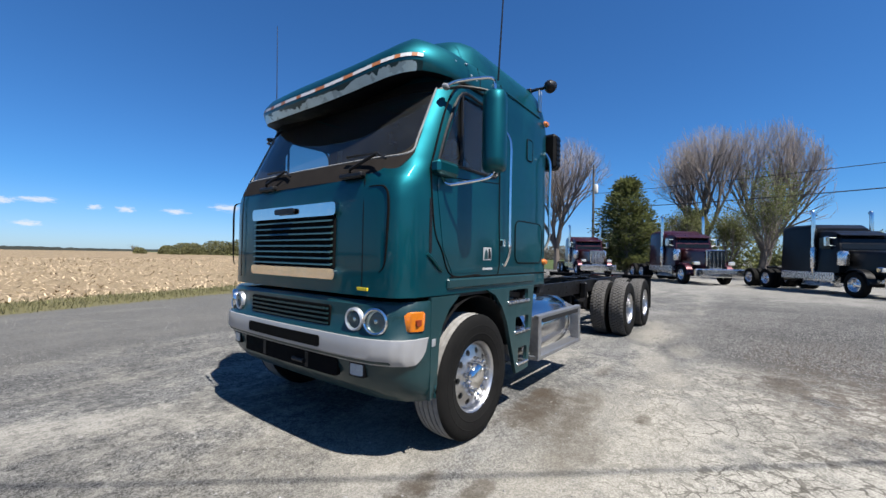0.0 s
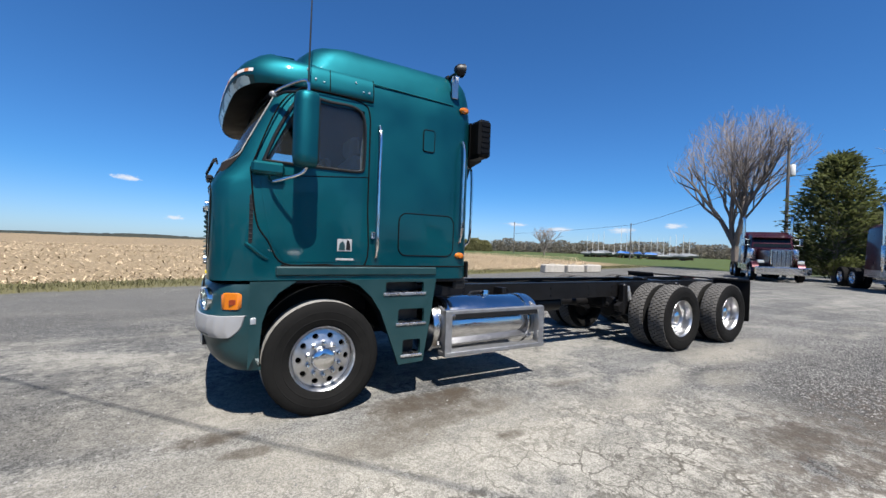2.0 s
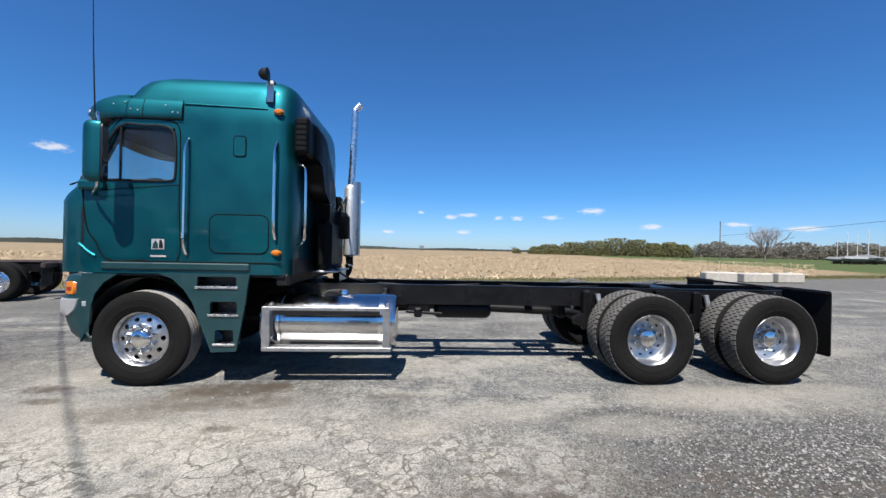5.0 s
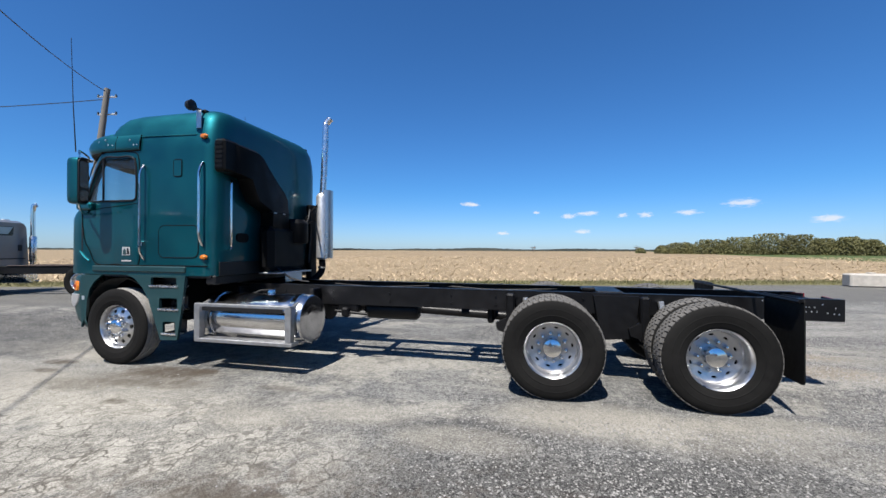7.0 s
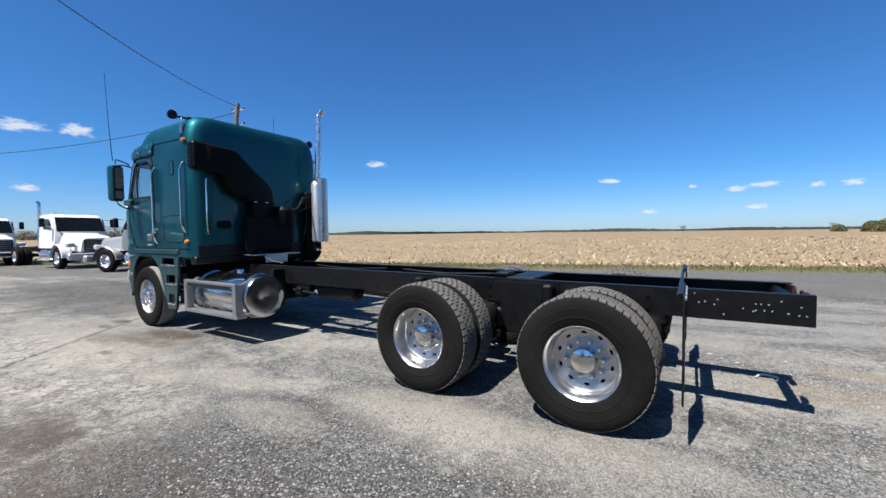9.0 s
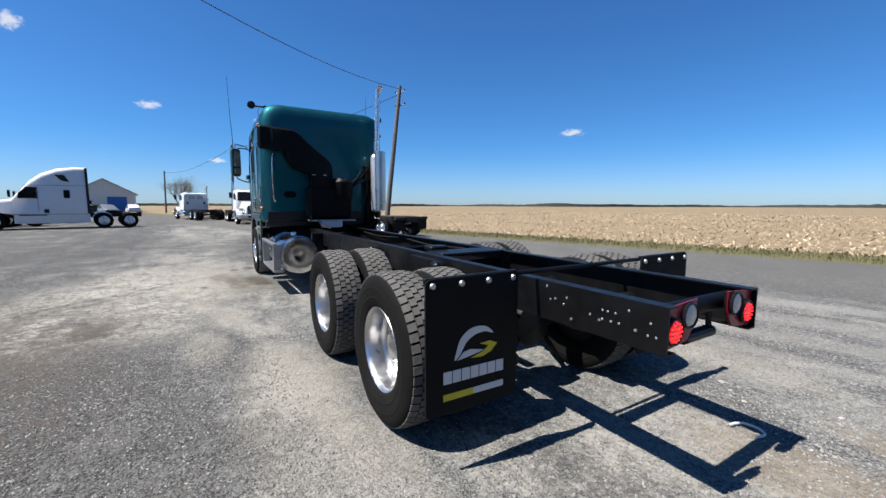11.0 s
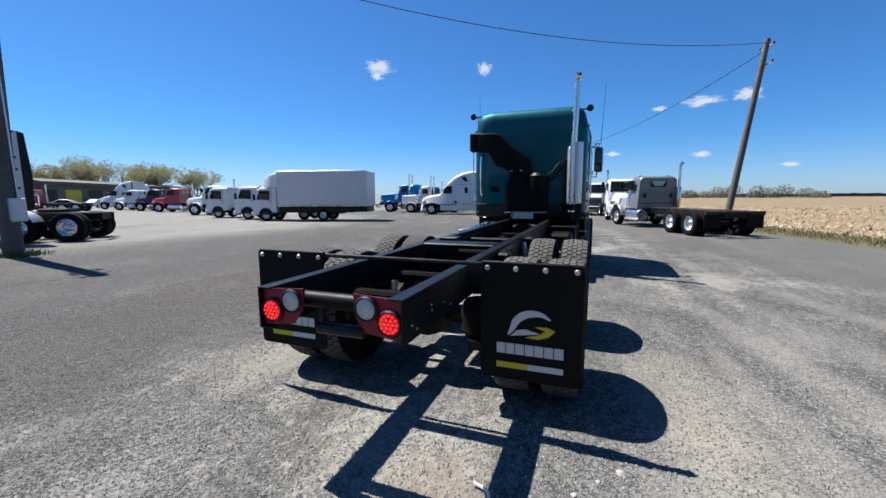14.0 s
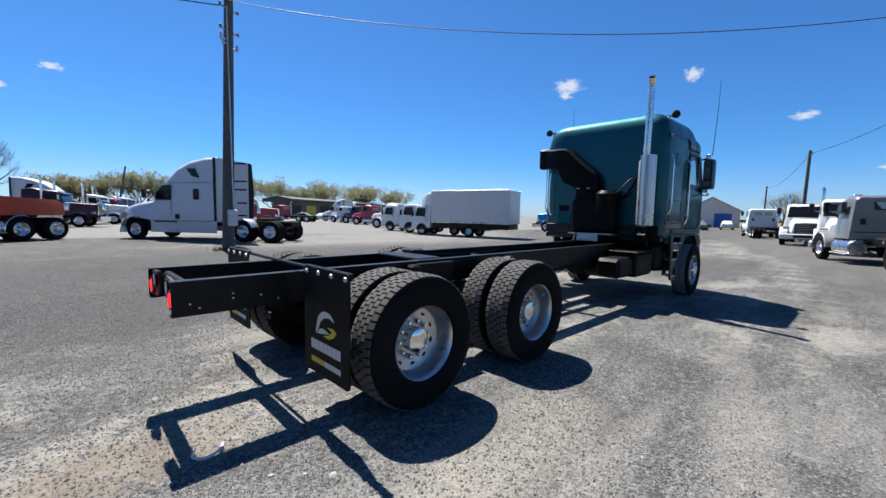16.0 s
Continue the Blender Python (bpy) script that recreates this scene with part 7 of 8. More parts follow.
# along the road
bare = day_cab("grey day-cab chassis truck with bare frame", GREYP, heading(-13.3, 3.35, -0.936, -0.351) @ Matrix.Scale(0.93, 4), 5.3, 1.1, SILVER, back=2.05, wide=0.93, window="single")
DARKRUST = mat("dark_rusty_steel", (0.03, 0.02, 0.017), 0.8, 0.1, grain=9, amount=0.5, bump=0.3)
part("frame_deck", G().box(2.6, -0.5, 0.985, 7.5, -0.36, 1.02, 0.01).box(2.6, 0.36, 0.985, 7.5, 0.5, 1.02, 0.01).box(4.2, -0.36, 0.97, 6.2, 0.36, 1.0, 0.01), DARKRUST, bare, "rust-brown frame deck")
part("frame_tail", G().box(7.5, -1.12, 0.86, 7.62, 1.12, 1.0, 0.02), DARKRUST, bare)
for y in (-0.82, 0.82):
    part("mud_flap", G().box(7.52, y - 0.3, 0.36, 7.54, y + 0.3, 0.9, 0.004), FLAP, bare)
day_cab("white day-cab truck facing along the road", WHITE, heading(-17.3, 3.1, 1.0, 0.06), 5.4, 1.2)
day_cab("white day-cab truck with chrome grille", WHITE, heading(-24.2, 1.15, 1.0, 0.06), 5.4, 1.2)
day_cab("white day-cab truck seen from behind", WHITE, heading(-39.5, -3.3, -0.96, -0.28), 4.6, 0.8)
# yard rows behind the pole
aero_sleeper("white tall-roofed sleeper tractor beside the pole", WHITE, heading(5.2, -21.75, 0.63, -0.78), 5.6, fairing=True)
cab_forward("white delivery truck with a plain cargo box", heading(-11.05, -18.85, 0.28, -0.96) @ Matrix.Scale(0.95, 4), 6.1)
cab_forward("white delivery truck cab without its box", heading(-12.0, -21.4, 0.28, -0.96))
cab_forward("white delivery truck cab at the row's end", heading(-13.2, -25.6, 0.28, -0.96))
aero_sleeper("white sleeper tractor in the far row", WHITE, heading(-22.9, -12.1, 0.2, -0.98) @ Matrix.Scale(0.92, 4), 5.0)
day_cab("white truck with a dark fendered hood", WHITE, heading(-16.2, -32.0, 0.35, -0.94), 5.0, group="tractors parked in the yard")
day_cab("red truck in the far row", REDP, heading(-20.8, -43.5, 0.35, -0.94), 5.0, group="tractors parked in the yard")
day_cab("white truck in the far row", WHITE, heading(-24.5, -56.5, 0.35, -0.94), 5.0, group="tractors parked in the yard")
day_cab("maroon truck in the far row", MAROON, heading(-23.0, -50.0, 0.35, -0.94), 5.0, group="tractors parked in the yard")
aero_sleeper("white sleeper tractor at the far row's end", WHITE, heading(-27.0, -64.0, 0.35, -0.94), 5.0)
day_cab("red truck before the workshop", REDP, heading(-16.0, -62.0, 0.6, -0.8), 5.0, group="tractors parked in the yard")
long_nose("orange and white tractor with twin stacks", WHITE, heading(-26.2, -15.7, 0.25, -0.97) @ Matrix.Scale(0.92, 4), 0.0, group="tractors parked in the yard")
long_nose("blue tractor with twin stacks", BLUEP, heading(-27.5, -18.7, 0.3, -0.95), 1.2, 2.8, group="tractors parked in the yard")
day_cab("blue truck behind the box truck", BLUEP, heading(-31.0, -17.2, 0.25, -0.97), 5.0, group="tractors parked in the yard")
long_nose("maroon tractor in the back row", MAROON, heading(7.4, -39.1, -0.95, 0.3), 1.2, 2.9, group="tractors parked in the yard")
aero_sleeper("white sleeper tractor in the back row", WHITE, heading(7.2, -44.8, -0.93, 0.36), 5.0)
long_nose("silver tractor in the back row", GREYP, heading(1.6, -56.0, -0.9, 0.42), 1.2, 2.9, group="tractors parked in the yard")
long_nose("white long-nosed tractor in the back row", WHITE, heading(4.7, -46.8, -0.94, 0.34), 0.0, group="tractors parked in the yard")
long_nose("red tractor at the end of the back row", REDP, heading(-6.2, -37.5, -0.9, 0.42), 1.2, 2.9, group="tractors parked in the yard")
day_cab("red truck in the back row", REDP, heading(3.2, -51.5, -0.9, 0.42), 5.0, group="tractors parked in the yard")
aero_sleeper("white sleeper tractor by the workshop", WHITE, heading(-32.0, -66.0, 0.6, 0.8), 5.0)
dump = long_nose("orange dump truck with a chrome rear fender", ORANGEP, heading(13.2, -20.3, 0.8, 0.6), 0.0, group="tractors parked in the yard")
part("dump_body", G().prism([(2.4, 1.1), (4.9, 1.1), (4.9, 1.62), (4.6, 1.8), (2.3, 1.9)], "y", -1.15, 1.15), ORANGEP, dump, "orange steel tipper body")
for y in (-0.9, 0.9):
    part("mud_guard", G().lathe([(0.58, -0.32), (0.61, -0.3), (0.61, 0.3), (0.58, 0.32)], 14, (3.2, y, 0.5), "y", (radians(75), radians(185))), CHROME, dump)


# ---- trees, poles, wires, buildings and distance ----
BARK = mat("grey_bark", (0.12, 0.1, 0.086), 0.9, 0, grain=8, amount=0.35, bump=0.4)
TWIG = mat("brown_twigs", (0.185, 0.16, 0.15), 0.9, 0, grain=2, amount=0.3)
CEDAR = leafy(mat("cedar_leaf", (0.095, 0.108, 0.038), 0.85, 0, grain=1.5, amount=0.5))
# the haze of distance is mixed into this leaf colour, paler than SPRING
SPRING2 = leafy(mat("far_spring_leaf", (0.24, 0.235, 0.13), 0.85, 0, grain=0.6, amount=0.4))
SPRING = leafy(mat("spring_leaf", (0.13, 0.14, 0.055), 0.85, 0, grain=1.2, amount=0.4))
WOODS = leafy(mat("far_woodland", (0.15, 0.145, 0.062), 0.9, 0, grain=0.12, amount=0.5))
# grey-brown buds, with distance haze put into the colour as well
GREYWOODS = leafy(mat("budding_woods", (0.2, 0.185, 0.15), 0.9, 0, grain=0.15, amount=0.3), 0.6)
FARLINE = mat("far_tree_line", (0.038, 0.044, 0.038), 0.95, 0, grain=0.05, amount=0.35)
POLE = mat("weathered_pole_wood", (0.092, 0.086, 0.079), 0.9, 0, grain=7, amount=0.35, bump=0.4, stain=0.4, stain_colour=(0.1, 0.08, 0.06))
CONCRETE = mat("old_concrete", (0.3, 0.28, 0.25), 0.9, 0, grain=6, amount=0.25, bump=0.4, stain=0.4, stain_colour=(0.25, 0.23, 0.2))
WIRE = mat("black_cable", (0.017, 0.017, 0.019), 0.6, 0, grain=5, amount=0.2)
METALW = mat("pale_metal_siding", (0.510, 0.510, 0.493), 0.5, 0.1, grain=1.5, amount=0.1, stain=0.2)
ROOFD = mat("dark_roofing", (0.060, 0.064, 0.051), 0.85, 0, grain=2, amount=0.3)
HULLB = mat("blue_boat_cover", (0.017, 0.102, 0.340), 0.7, 0, grain=2, amount=0.2)


def bare_tree(name, label, x, y, height, spread, seed, trunk=0.3, leaves=None, levels=6, low=0.16, width=1.15):
    """A leafless tree: a short trunk, a vase of limbs that fork again and again, and fine twigs, with buds if given."""
    rnd = random.Random(seed)
    limbs, twigs, ends, runs = G(), G(), [], []

    def grow(p, d, length, r, level):
        pts, rs = [p.copy()], [r]
        steps = 3 if level < 4 else 2
        for i in range(steps):
            d = (d + Vector((rnd.uniform(-1, 1), rnd.uniform(-1, 1), rnd.uniform(-0.4, 0.75))) * (0.17 if level else 0.08)).normalized()
            p = p + d * length / steps
            pts.append(p.copy())
            rs.append(r * (1 - 0.3 * (i + 1) / steps))
        runs.append((level, pts, rs))
        if level >= levels - 2:
            ends.append(p)
        if level >= levels:
            return
        kids = [(pts[-1], 0.12, 0.4)] * (2 if level else 5) + [(pts[-2], 0.4, 0.75)] * (1 if level else 1)
        if rnd.random() < 0.35 and level > 1:
            kids.append((pts[1], 0.5, 0.9))
        turn = rnd.uniform(0, 6.3)
        for j, (q, t0, t1) in enumerate(kids):
            tilt = rnd.uniform(t0, t1) if level else rnd.uniform(0.2, 0.62)
            o = Matrix.Rotation(turn + 2.4 * j + rnd.uniform(-0.4, 0.4), 3, d) @ d.orthogonal().normalized()
            nd = d * math.cos(tilt) + o * math.sin(tilt) * spread
            nd.z += 0.2
            grow(q, nd.normalized(), length * (rnd.uniform(0.66, 0.86) if level else rnd.uniform(1.3, 1.7)), max(rs[-1] * (rnd.uniform(0.74, 0.92) if level < 3 else rnd.uniform(0.6, 0.8)), 0.011), level + 1)

    grow(Vector((0, 0, -0.05)), Vector((0.03, 0.02, 1)), height * low, trunk, 0)
    tops = sorted(p.z for p in ends)
    reach = sorted(math.hypot(p.x, p.y) for p in ends)
    k = height / tops[int(len(tops) * 0.97)]
    kw = width * height / 2 / reach[int(len(reach) * 0.9)]
    # twigs that would stand out of the rounded crown are left away
    for level, pts, rs in runs:
        pts = [Vector((p.x * kw, p.y * kw, p.z * k)) for p in pts]
        q = pts[-1]
        out = (q.x ** 2 + q.y ** 2) / (width * height * 0.53) ** 2 + ((q.z - height * 0.52) / (height * 0.5)) ** 2
        if level > 5 and rnd.random() < 0.3:
            continue
        if level > 3 and out > rnd.uniform(0.85, 1.1):
            continue
        (limbs if level < 4 else twigs).tube(pts, rs, 7 if level < 2 else (5 if level < 4 else 3), caps=False)
    t = thing(name, label, "tree", Matrix.Translation((x, y, 0)))
    part("trunk", limbs, BARK, t)
    tagged(part("twig_crown", twigs, TWIG, t), kind="stuff")
    if leaves:
        g = G()
        for p in ends:
            for j in range(leaves[1]):
                c = Vector((p.x * kw, p.y * kw, p.z * k)) + Vector((rnd.gauss(0, 0.22), rnd.gauss(0, 0.22), rnd.gauss(0, 0.22)))
                s = rnd.uniform(0.4, 1.1) * (leaves[2] if len(leaves) > 2 else 0.08)
                a, b = Vector((rnd.gauss(0, 1), rnd.gauss(0, 1), rnd.gauss(0, 1))).normalized() * s, Vector((rnd.gauss(0, 1), rnd.gauss(0, 1), rnd.gauss(0, 1))).normalized() * s
                g.add([c - a, c + b, c + a], [(0, 1, 2)])
        tagged(part("bud_crown", g.mesh("bud_crown", leaves[0], fix=False), None, t), kind="stuff")
    return t


def conifer(name, label, x, y, height, width, seed, material=None):
    rnd = random.Random(seed)
    t = thing(name, label, "tree", Matrix.Translation((x, y, 0)))
    part("trunk", G().tube([(0, 0, -0.05), (0.05, 0, height * 0.5), (0, 0, height * 0.95)], [0.18, 0.1, 0.02], 8), BARK, t)
    g, b = G(), G()
    for i in range(260):
        z = height * (0.05 + 0.93 * rnd.random() ** 1.15)
        reach = width / 2 * (1 - (z / height) ** 1.9) ** 0.75 * rnd.uniform(0.7, 1.08) + 0.12
        if z < height * 0.2:
            reach *= 0.75
        a = rnd.uniform(0, 2 * math.pi)
        tip = Vector((reach * math.cos(a), reach * math.sin(a), z + reach * 0.25))
        b.tube([(0, 0, z - 0.2), tuple(tip)], [0.03, 0.008], 3, caps=False)
        for k in range(70):
            f = rnd.random() ** 0.6
            c = Vector((0, 0, z)).lerp(tip, f) + Vector((rnd.gauss(0, 0.22), rnd.gauss(0, 0.22), rnd.gauss(0, 0.2)))
            s = rnd.uniform(0.09, 0.2)
            d = (c - Vector((0, 0, c.z - 0.4))).normalized()
            e = Vector((rnd.gauss(0, 1), rnd.gauss(0, 1), rnd.gauss(0, 1))).normalized()
            g.add([c - e * s * 0.6, c + e * s * 0.6, c + d * s * 1.6], [(0, 1, 2)])
    part("branches", b, BARK, t)
    me = g.mesh("foliage", material or CEDAR, fix=False)
    tagged(part("foliage", me, None, t), kind="stuff")
    return t


def leaf_cloud(g, rnd, cx, cy, rx, ry, z0, z1, n, size):
    """Leafy clumps that fill an uneven low mound."""
    for i in range(n):
        while True:
            u, v, w = rnd.uniform(-1, 1), rnd.uniform(-1, 1), rnd.random()
            if u * u + v * v + (w * 0.9) ** 2 < 1:
                break
        c = Vector((cx + u * rx, cy + v * ry, z0 + (z1 - z0) * w))
        s = size * rnd.uniform(0.5, 1.3)
        a = Vector((rnd.gauss(0, 1), rnd.gauss(0, 1), rnd.gauss(0, 1))).normalized() * s
        b = Vector((rnd.gauss(0, 1), rnd.gauss(0, 1), rnd.gauss(0, 1))).normalized() * s
        g.add([c - a, c + b, c + a, c - b * 0.7], [(0, 1, 2, 3)])


bare_tree("bare_tree", "wide leafless tree with many upright limbs", 43.2, 14.8, 15.6, 1.0, 11, 0.42, levels=7, width=0.82)
bare_tree("bare_tree", "tall leafless tree behind the parked tractors", 43.0, 0.4, 14.5, 1.0, 23, 0.42, levels=7, width=0.68)
bare_tree("bare_tree", "leafless tree behind the parked tractors", 44.5, -4.3, 14.4, 1.0, 31, 0.38, levels=7, width=0.68)
conifer("cedar_tree", "dense dark green cedar beside the tractors", 35.2, 5.4, 8.4, 6.0, 3)
conifer("spruce_tree", "bluish spruce far behind the tractors", 56.0, 2.0, 7.5, 4.0, 5, mat("spruce_needle", (0.05, 0.08, 0.05), 0.9, 0, grain=1.5, amount=0.4))
conifer("spruce_tree", "bluish spruce far behind the tractors", 55.0, 10.0, 7.0, 3.6, 6, bpy.data.materials["spruce_needle"])
for x, y, h, sd in ((35.3, -4.2, 7.6, 41), (40.5, 1.5, 6.0, 44), (41.5, -1.8, 5.5, 45), (46.0, 4.5, 5.0, 47)):
    bare_tree("budding_tree", "young tree with fresh green buds", x, y, h, 0.8, sd, 0.1, (SPRING, 9, 0.1), 5, 0.1, 0.62)
bare_tree("bare_tree", "small leafless tree by the far road", 84.0, 83.0, 9.0, 0.95, 51, 0.25, levels=5)
bare_tree("budding_tree", "budding tree beyond the shed", -82.0, -6.0, 6.5, 0.95, 53, 0.2, (SPRING, 3), 5)
for i, (x, y, h) in enumerate(((-30, -122, 10), (-40, -125, 11), (-52, -122, 10.5), (-60, -124, 11.5), (-72, -122, 11), (-84, -120, 10), (-20, -118, 10.5), (-66, -116, 10), (-3, -92, 8), (5, -94, 6), (9, -92, 6.5))):
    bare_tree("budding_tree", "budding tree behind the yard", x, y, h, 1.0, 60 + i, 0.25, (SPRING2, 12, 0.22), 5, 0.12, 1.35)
bare_tree("bare_tree", "hazy leafless tree behind the dump truck", 18.5, -78.0, 13.0, 1.0, 91, 0.3, levels=6, width=0.9)

# low woods and the line of trees round the field
rnd = random.Random(9)
g = G()
for az, d, w, h in ((71.5, 205, 7, 5), (68.3, 200, 8, 6.2), (65.5, 200, 9, 7), (62.8, 198, 9, 8.2), (60.4, 200, 7, 7.6), (58.6, 200, 4, 6), (56.8, 196, 4, 6.4), (55.4, 196, 3, 5.4), (73.5, 215, 3, 3.8), (76, 230, 2, 2.6)):
    a = radians(az)
    leaf_cloud(g, rnd, 3 + d * math.cos(a), -5 + d * math.sin(a), w * 1.1, 6, 0, h, 3600, 0.36)
tagged(part("woodland", g.mesh("woodland", WOODS, fix=False), None), "far patch of olive green woodland at the field's edge", "woodland", kind="stuff")
g = G()
for i in range(22):
    leaf_cloud(g, rnd, 52 + rnd.uniform(-2, 3), -34 + 2.1 * i + rnd.uniform(-0.8, 0.8), 1.6, 1.9, 0, rnd.uniform(2.2, 5.2), 1100, 0.16)
tagged(part("shrub_belt", g.mesh("shrub_belt", SPRING, fix=False), None), "belt of dull green budding shrubs behind the tractors", "shrubs", kind="stuff")
g = G()
for i in range(26):
    a = radians(14 + 38 * i / 25)
    leaf_cloud(g, rnd, 260 * math.cos(a), 260 * math.sin(a), 6, 8, 0, rnd.uniform(6.0, 9.0), 1500, 0.55)
for i in range(16):
    a = radians(157 + 17 * i / 15 + rnd.uniform(-0.6, 0.6))
    leaf_cloud(g, rnd, 330 * math.cos(a), 330 * math.sin(a), rnd.uniform(2, 7), 6, 0, rnd.uniform(4.0, 10.0), 600, 0.45)
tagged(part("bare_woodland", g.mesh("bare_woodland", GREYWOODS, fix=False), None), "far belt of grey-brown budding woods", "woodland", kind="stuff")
g = G()
rows = [[], []]
for i in range(720):
    a = radians(-20 + 230 * i / 719)
    d = 640 + 60 * math.sin(i * 0.05)
    h = 3.2 + 2.2 * noise.noise(Vector((i * 0.045, 0, 0))) + 0.9 * noise.noise(Vector((i * 0.6, 3, 0))) + 0.6 * noise.noise(Vector((i * 1.9, 7, 0)))
    h += 3.0 * max(0, noise.noise(Vector((i * 0.02, 11, 0))))
    x, y = d * math.cos(a), d * math.sin(a)
    rows[0].append((x, y, -0.5))
    rows[1].append((x, y, max(1.2, h)))
g.grid(rows)
tagged(part("backdrop", g, FARLINE), "dark line of far trees beyond the field", "backdrop", kind="structure")
bare_tree("lone_tree", "lone small tree far out in the field", 4.3, 232.0, 4.2, 0.7, 77, 0.15, levels=4)
bare_tree("lone_tree", "small dark tree at the field's far edge", 62.0, 240.0, 4.0, 0.8, 78, 0.15, (WOODS, 6), 4)


def utility_pole(label, base, top, arms=1, r=0.15, yaw=0.0):
    b, t = Vector(base), Vector(top)
    o = thing("utility_pole", label, "pole", Matrix.Translation(b), "roadside utility poles")
    d = t - b
    part("shaft", G().tube([Vector((0, 0, -0.05)), d * 0.5, d], [r, r * 0.87, r * 0.72], 12), POLE, o)
    c, s = math.cos(yaw), math.sin(yaw)
    for k in range(arms):
        q = d - Vector((0, 0, 0.35 + 0.75 * k))
        arm = part("bracket", G().tube([q - Vector((c, s, 0.12)) * 0.35, q + Vector((c, s, 0.12)) * 0.35], 0.035, 6), DULL, o)
        for e in (-0.32, 0.32):
            part("insulator", G().lathe([(0.0, 0.0), (0.04, 0.0), (0.05, 0.03), (0.03, 0.06), (0.045, 0.09), (0.0, 0.12)], 8, tuple(q + Vector((c, s, 0.12)) * e), "z"), PLASTIC, arm)
    return o


def wire(a, b, sag, r=0.018, label="sagging black overhead cable"):
    a, b = Vector(a), Vector(b)
    pts = []
    for i in range(25):
        t = i / 24
        p = a.lerp(b, t)
        p.z -= 4 * sag * t * (1 - t)
        pts.append(p)
    ob = part("overhead_cable", G().tube(pts, r, 5), WIRE)
    return tagged(ob, label, "cable", "overhead cables")


utility_pole("leaning wooden utility pole on the verge", (-12.67, 7.1, 0), (-12.72, 8.12, 8.35), 2, 0.15, 0.5)
utility_pole("wooden utility pole in the yard with cable boxes", (4.3, -12.72, 0), (4.1, -12.67, 8.9), 2, 0.205, 0.3)
utility_pole("wooden utility pole along the road", (-32.5, 0.3, 0), (-32.3, 0.45, 6.85), 1, 0.14, 0.5)
utility_pole("wooden utility pole far along the road", (-76, -7.6, 0), (-75, -7.4, 7.2), 1, 0.15, 0.5)
utility_pole("thin pale utility pole behind the cedar", (38.0, 9.1, 0), (38.0, 9.1, 10.8), 1, 0.13, 1.2)
utility_pole("utility pole by the far road", (79.5, 51.6, 0), (79.5, 51.6, 8.2), 1, 0.13, 1.2)
utility_pole("utility pole at the field corner", (84, 97, 0), (84, 97, 10.5), 1, 0.13, 1.2)
utility_pole("utility pole across the yard", (25, -29.5, 0), (25, -29.5, 9.2), 1, 0.15, 1.2)
utility_pole("crooked utility pole behind the yard", (3.5, -63.0, 0), (2.4, -63.0, 7.0), 1, 0.14, 0.1)
box = part("meter_box", G().box(4.03, -12.56, 0.9, 4.36, -12.42, 1.5, 0.03).tube([(4.15, -12.52, 1.5), (4.18, -12.52, 4.5), (4.2, -12.55, 8.6)], 0.025, 6), DULL)
tagged(box, "grey cable box on the pole", "box")
can = part("pole_transformer", G().lathe([(0.0, 8.0), (0.2, 8.0), (0.22, 8.05), (0.22, 8.75), (0.18, 8.85), (0.0, 8.85)], 16, (38.25, 8.95, 0), "z"), METALW)
tagged(can, "pale transformer can on the pole", "transformer")
wire((-12.72, 8.1, 8.2), (4.25, -12.6, 8.8), 1.3, 0.014)
wire((-12.72, 8.1, 7.9), (-32.3, 0.45, 6.6), 0.5)
wire((-32.3, 0.45, 6.6), (-75, -7.4, 7.0), 0.8)
wire((4.25, -12.6, 8.6), (30, -22, 9.0), 0.6)
wire((38, 9.1, 6.4), (25, -29.5, 6.4), 0.5, 0.036)
wire((38, 9.1, 7.9), (25, -29.5, 7.7), 0.4, 0.024)
wire((38, 9.1, 8.3), (79.5, 51.6, 7.8), 0.35, 0.03)
wire((79.5, 51.6, 7.8), (84, 97, 6.6), 0.2, 0.03)

# concrete blocks at the field's corner
for i, (x, y, h) in enumerate(((18.75, 14.75, 0.56), (20.95, 14.95, 0.52), (22.95, 15.1, 0.54))):
    b = part("concrete_block", G().box(-0.82, -0.3, 0.0, 0.82, 0.3, h, 0.06).box(-0.12, -0.1, h, 0.12, 0.1, h + 0.05, 0.02), CONCRETE, m=Matrix.Translation((x, y, -0.01)) @ Matrix.Rotation(0.04 * ((i * 7) % 5 - 2), 4, "Z"))
    tagged(b, "weathered pale concrete barrier block", "block", "concrete blocks along the verge")

# boats laid up beyond the lawn
hull_g = hull([(-4.0, 0.05, 0.1, 1.6, 1.9, 0.04), (-2.5, 0.35, 0.9, 1.2, 1.95, 0.1), (0.0, 0.4, 1.25, 1.0, 2.0, 0.1), (3.0, 0.5, 1.1, 1.2, 2.0, 0.1), (3.6, 0.5, 1.0, 1.4, 2.0, 0.1)])
HULLM = hull_g.mesh("hull", mat("weathered_hull", (0.2, 0.205, 0.21), 0.5, 0, grain=1.2, amount=0.4, stain=0.4, stain_colour=(0.05, 0.06, 0.08)), 40)
COVERW = hull([(-2.5, 0.6, 0.3, 1.98, 2.3, 0.1), (0, 1.1, 0.5, 2.02, 2.75, 0.2), (3.0, 1.0, 0.5, 2.02, 2.6, 0.2)])
CW = COVERW.mesh("cover", HULLB, 40)
CG = COVERW.mesh("cover", mat("grey_boat_cover", (0.16, 0.17, 0.18), 0.8, 0, grain=2, amount=0.3), 40)
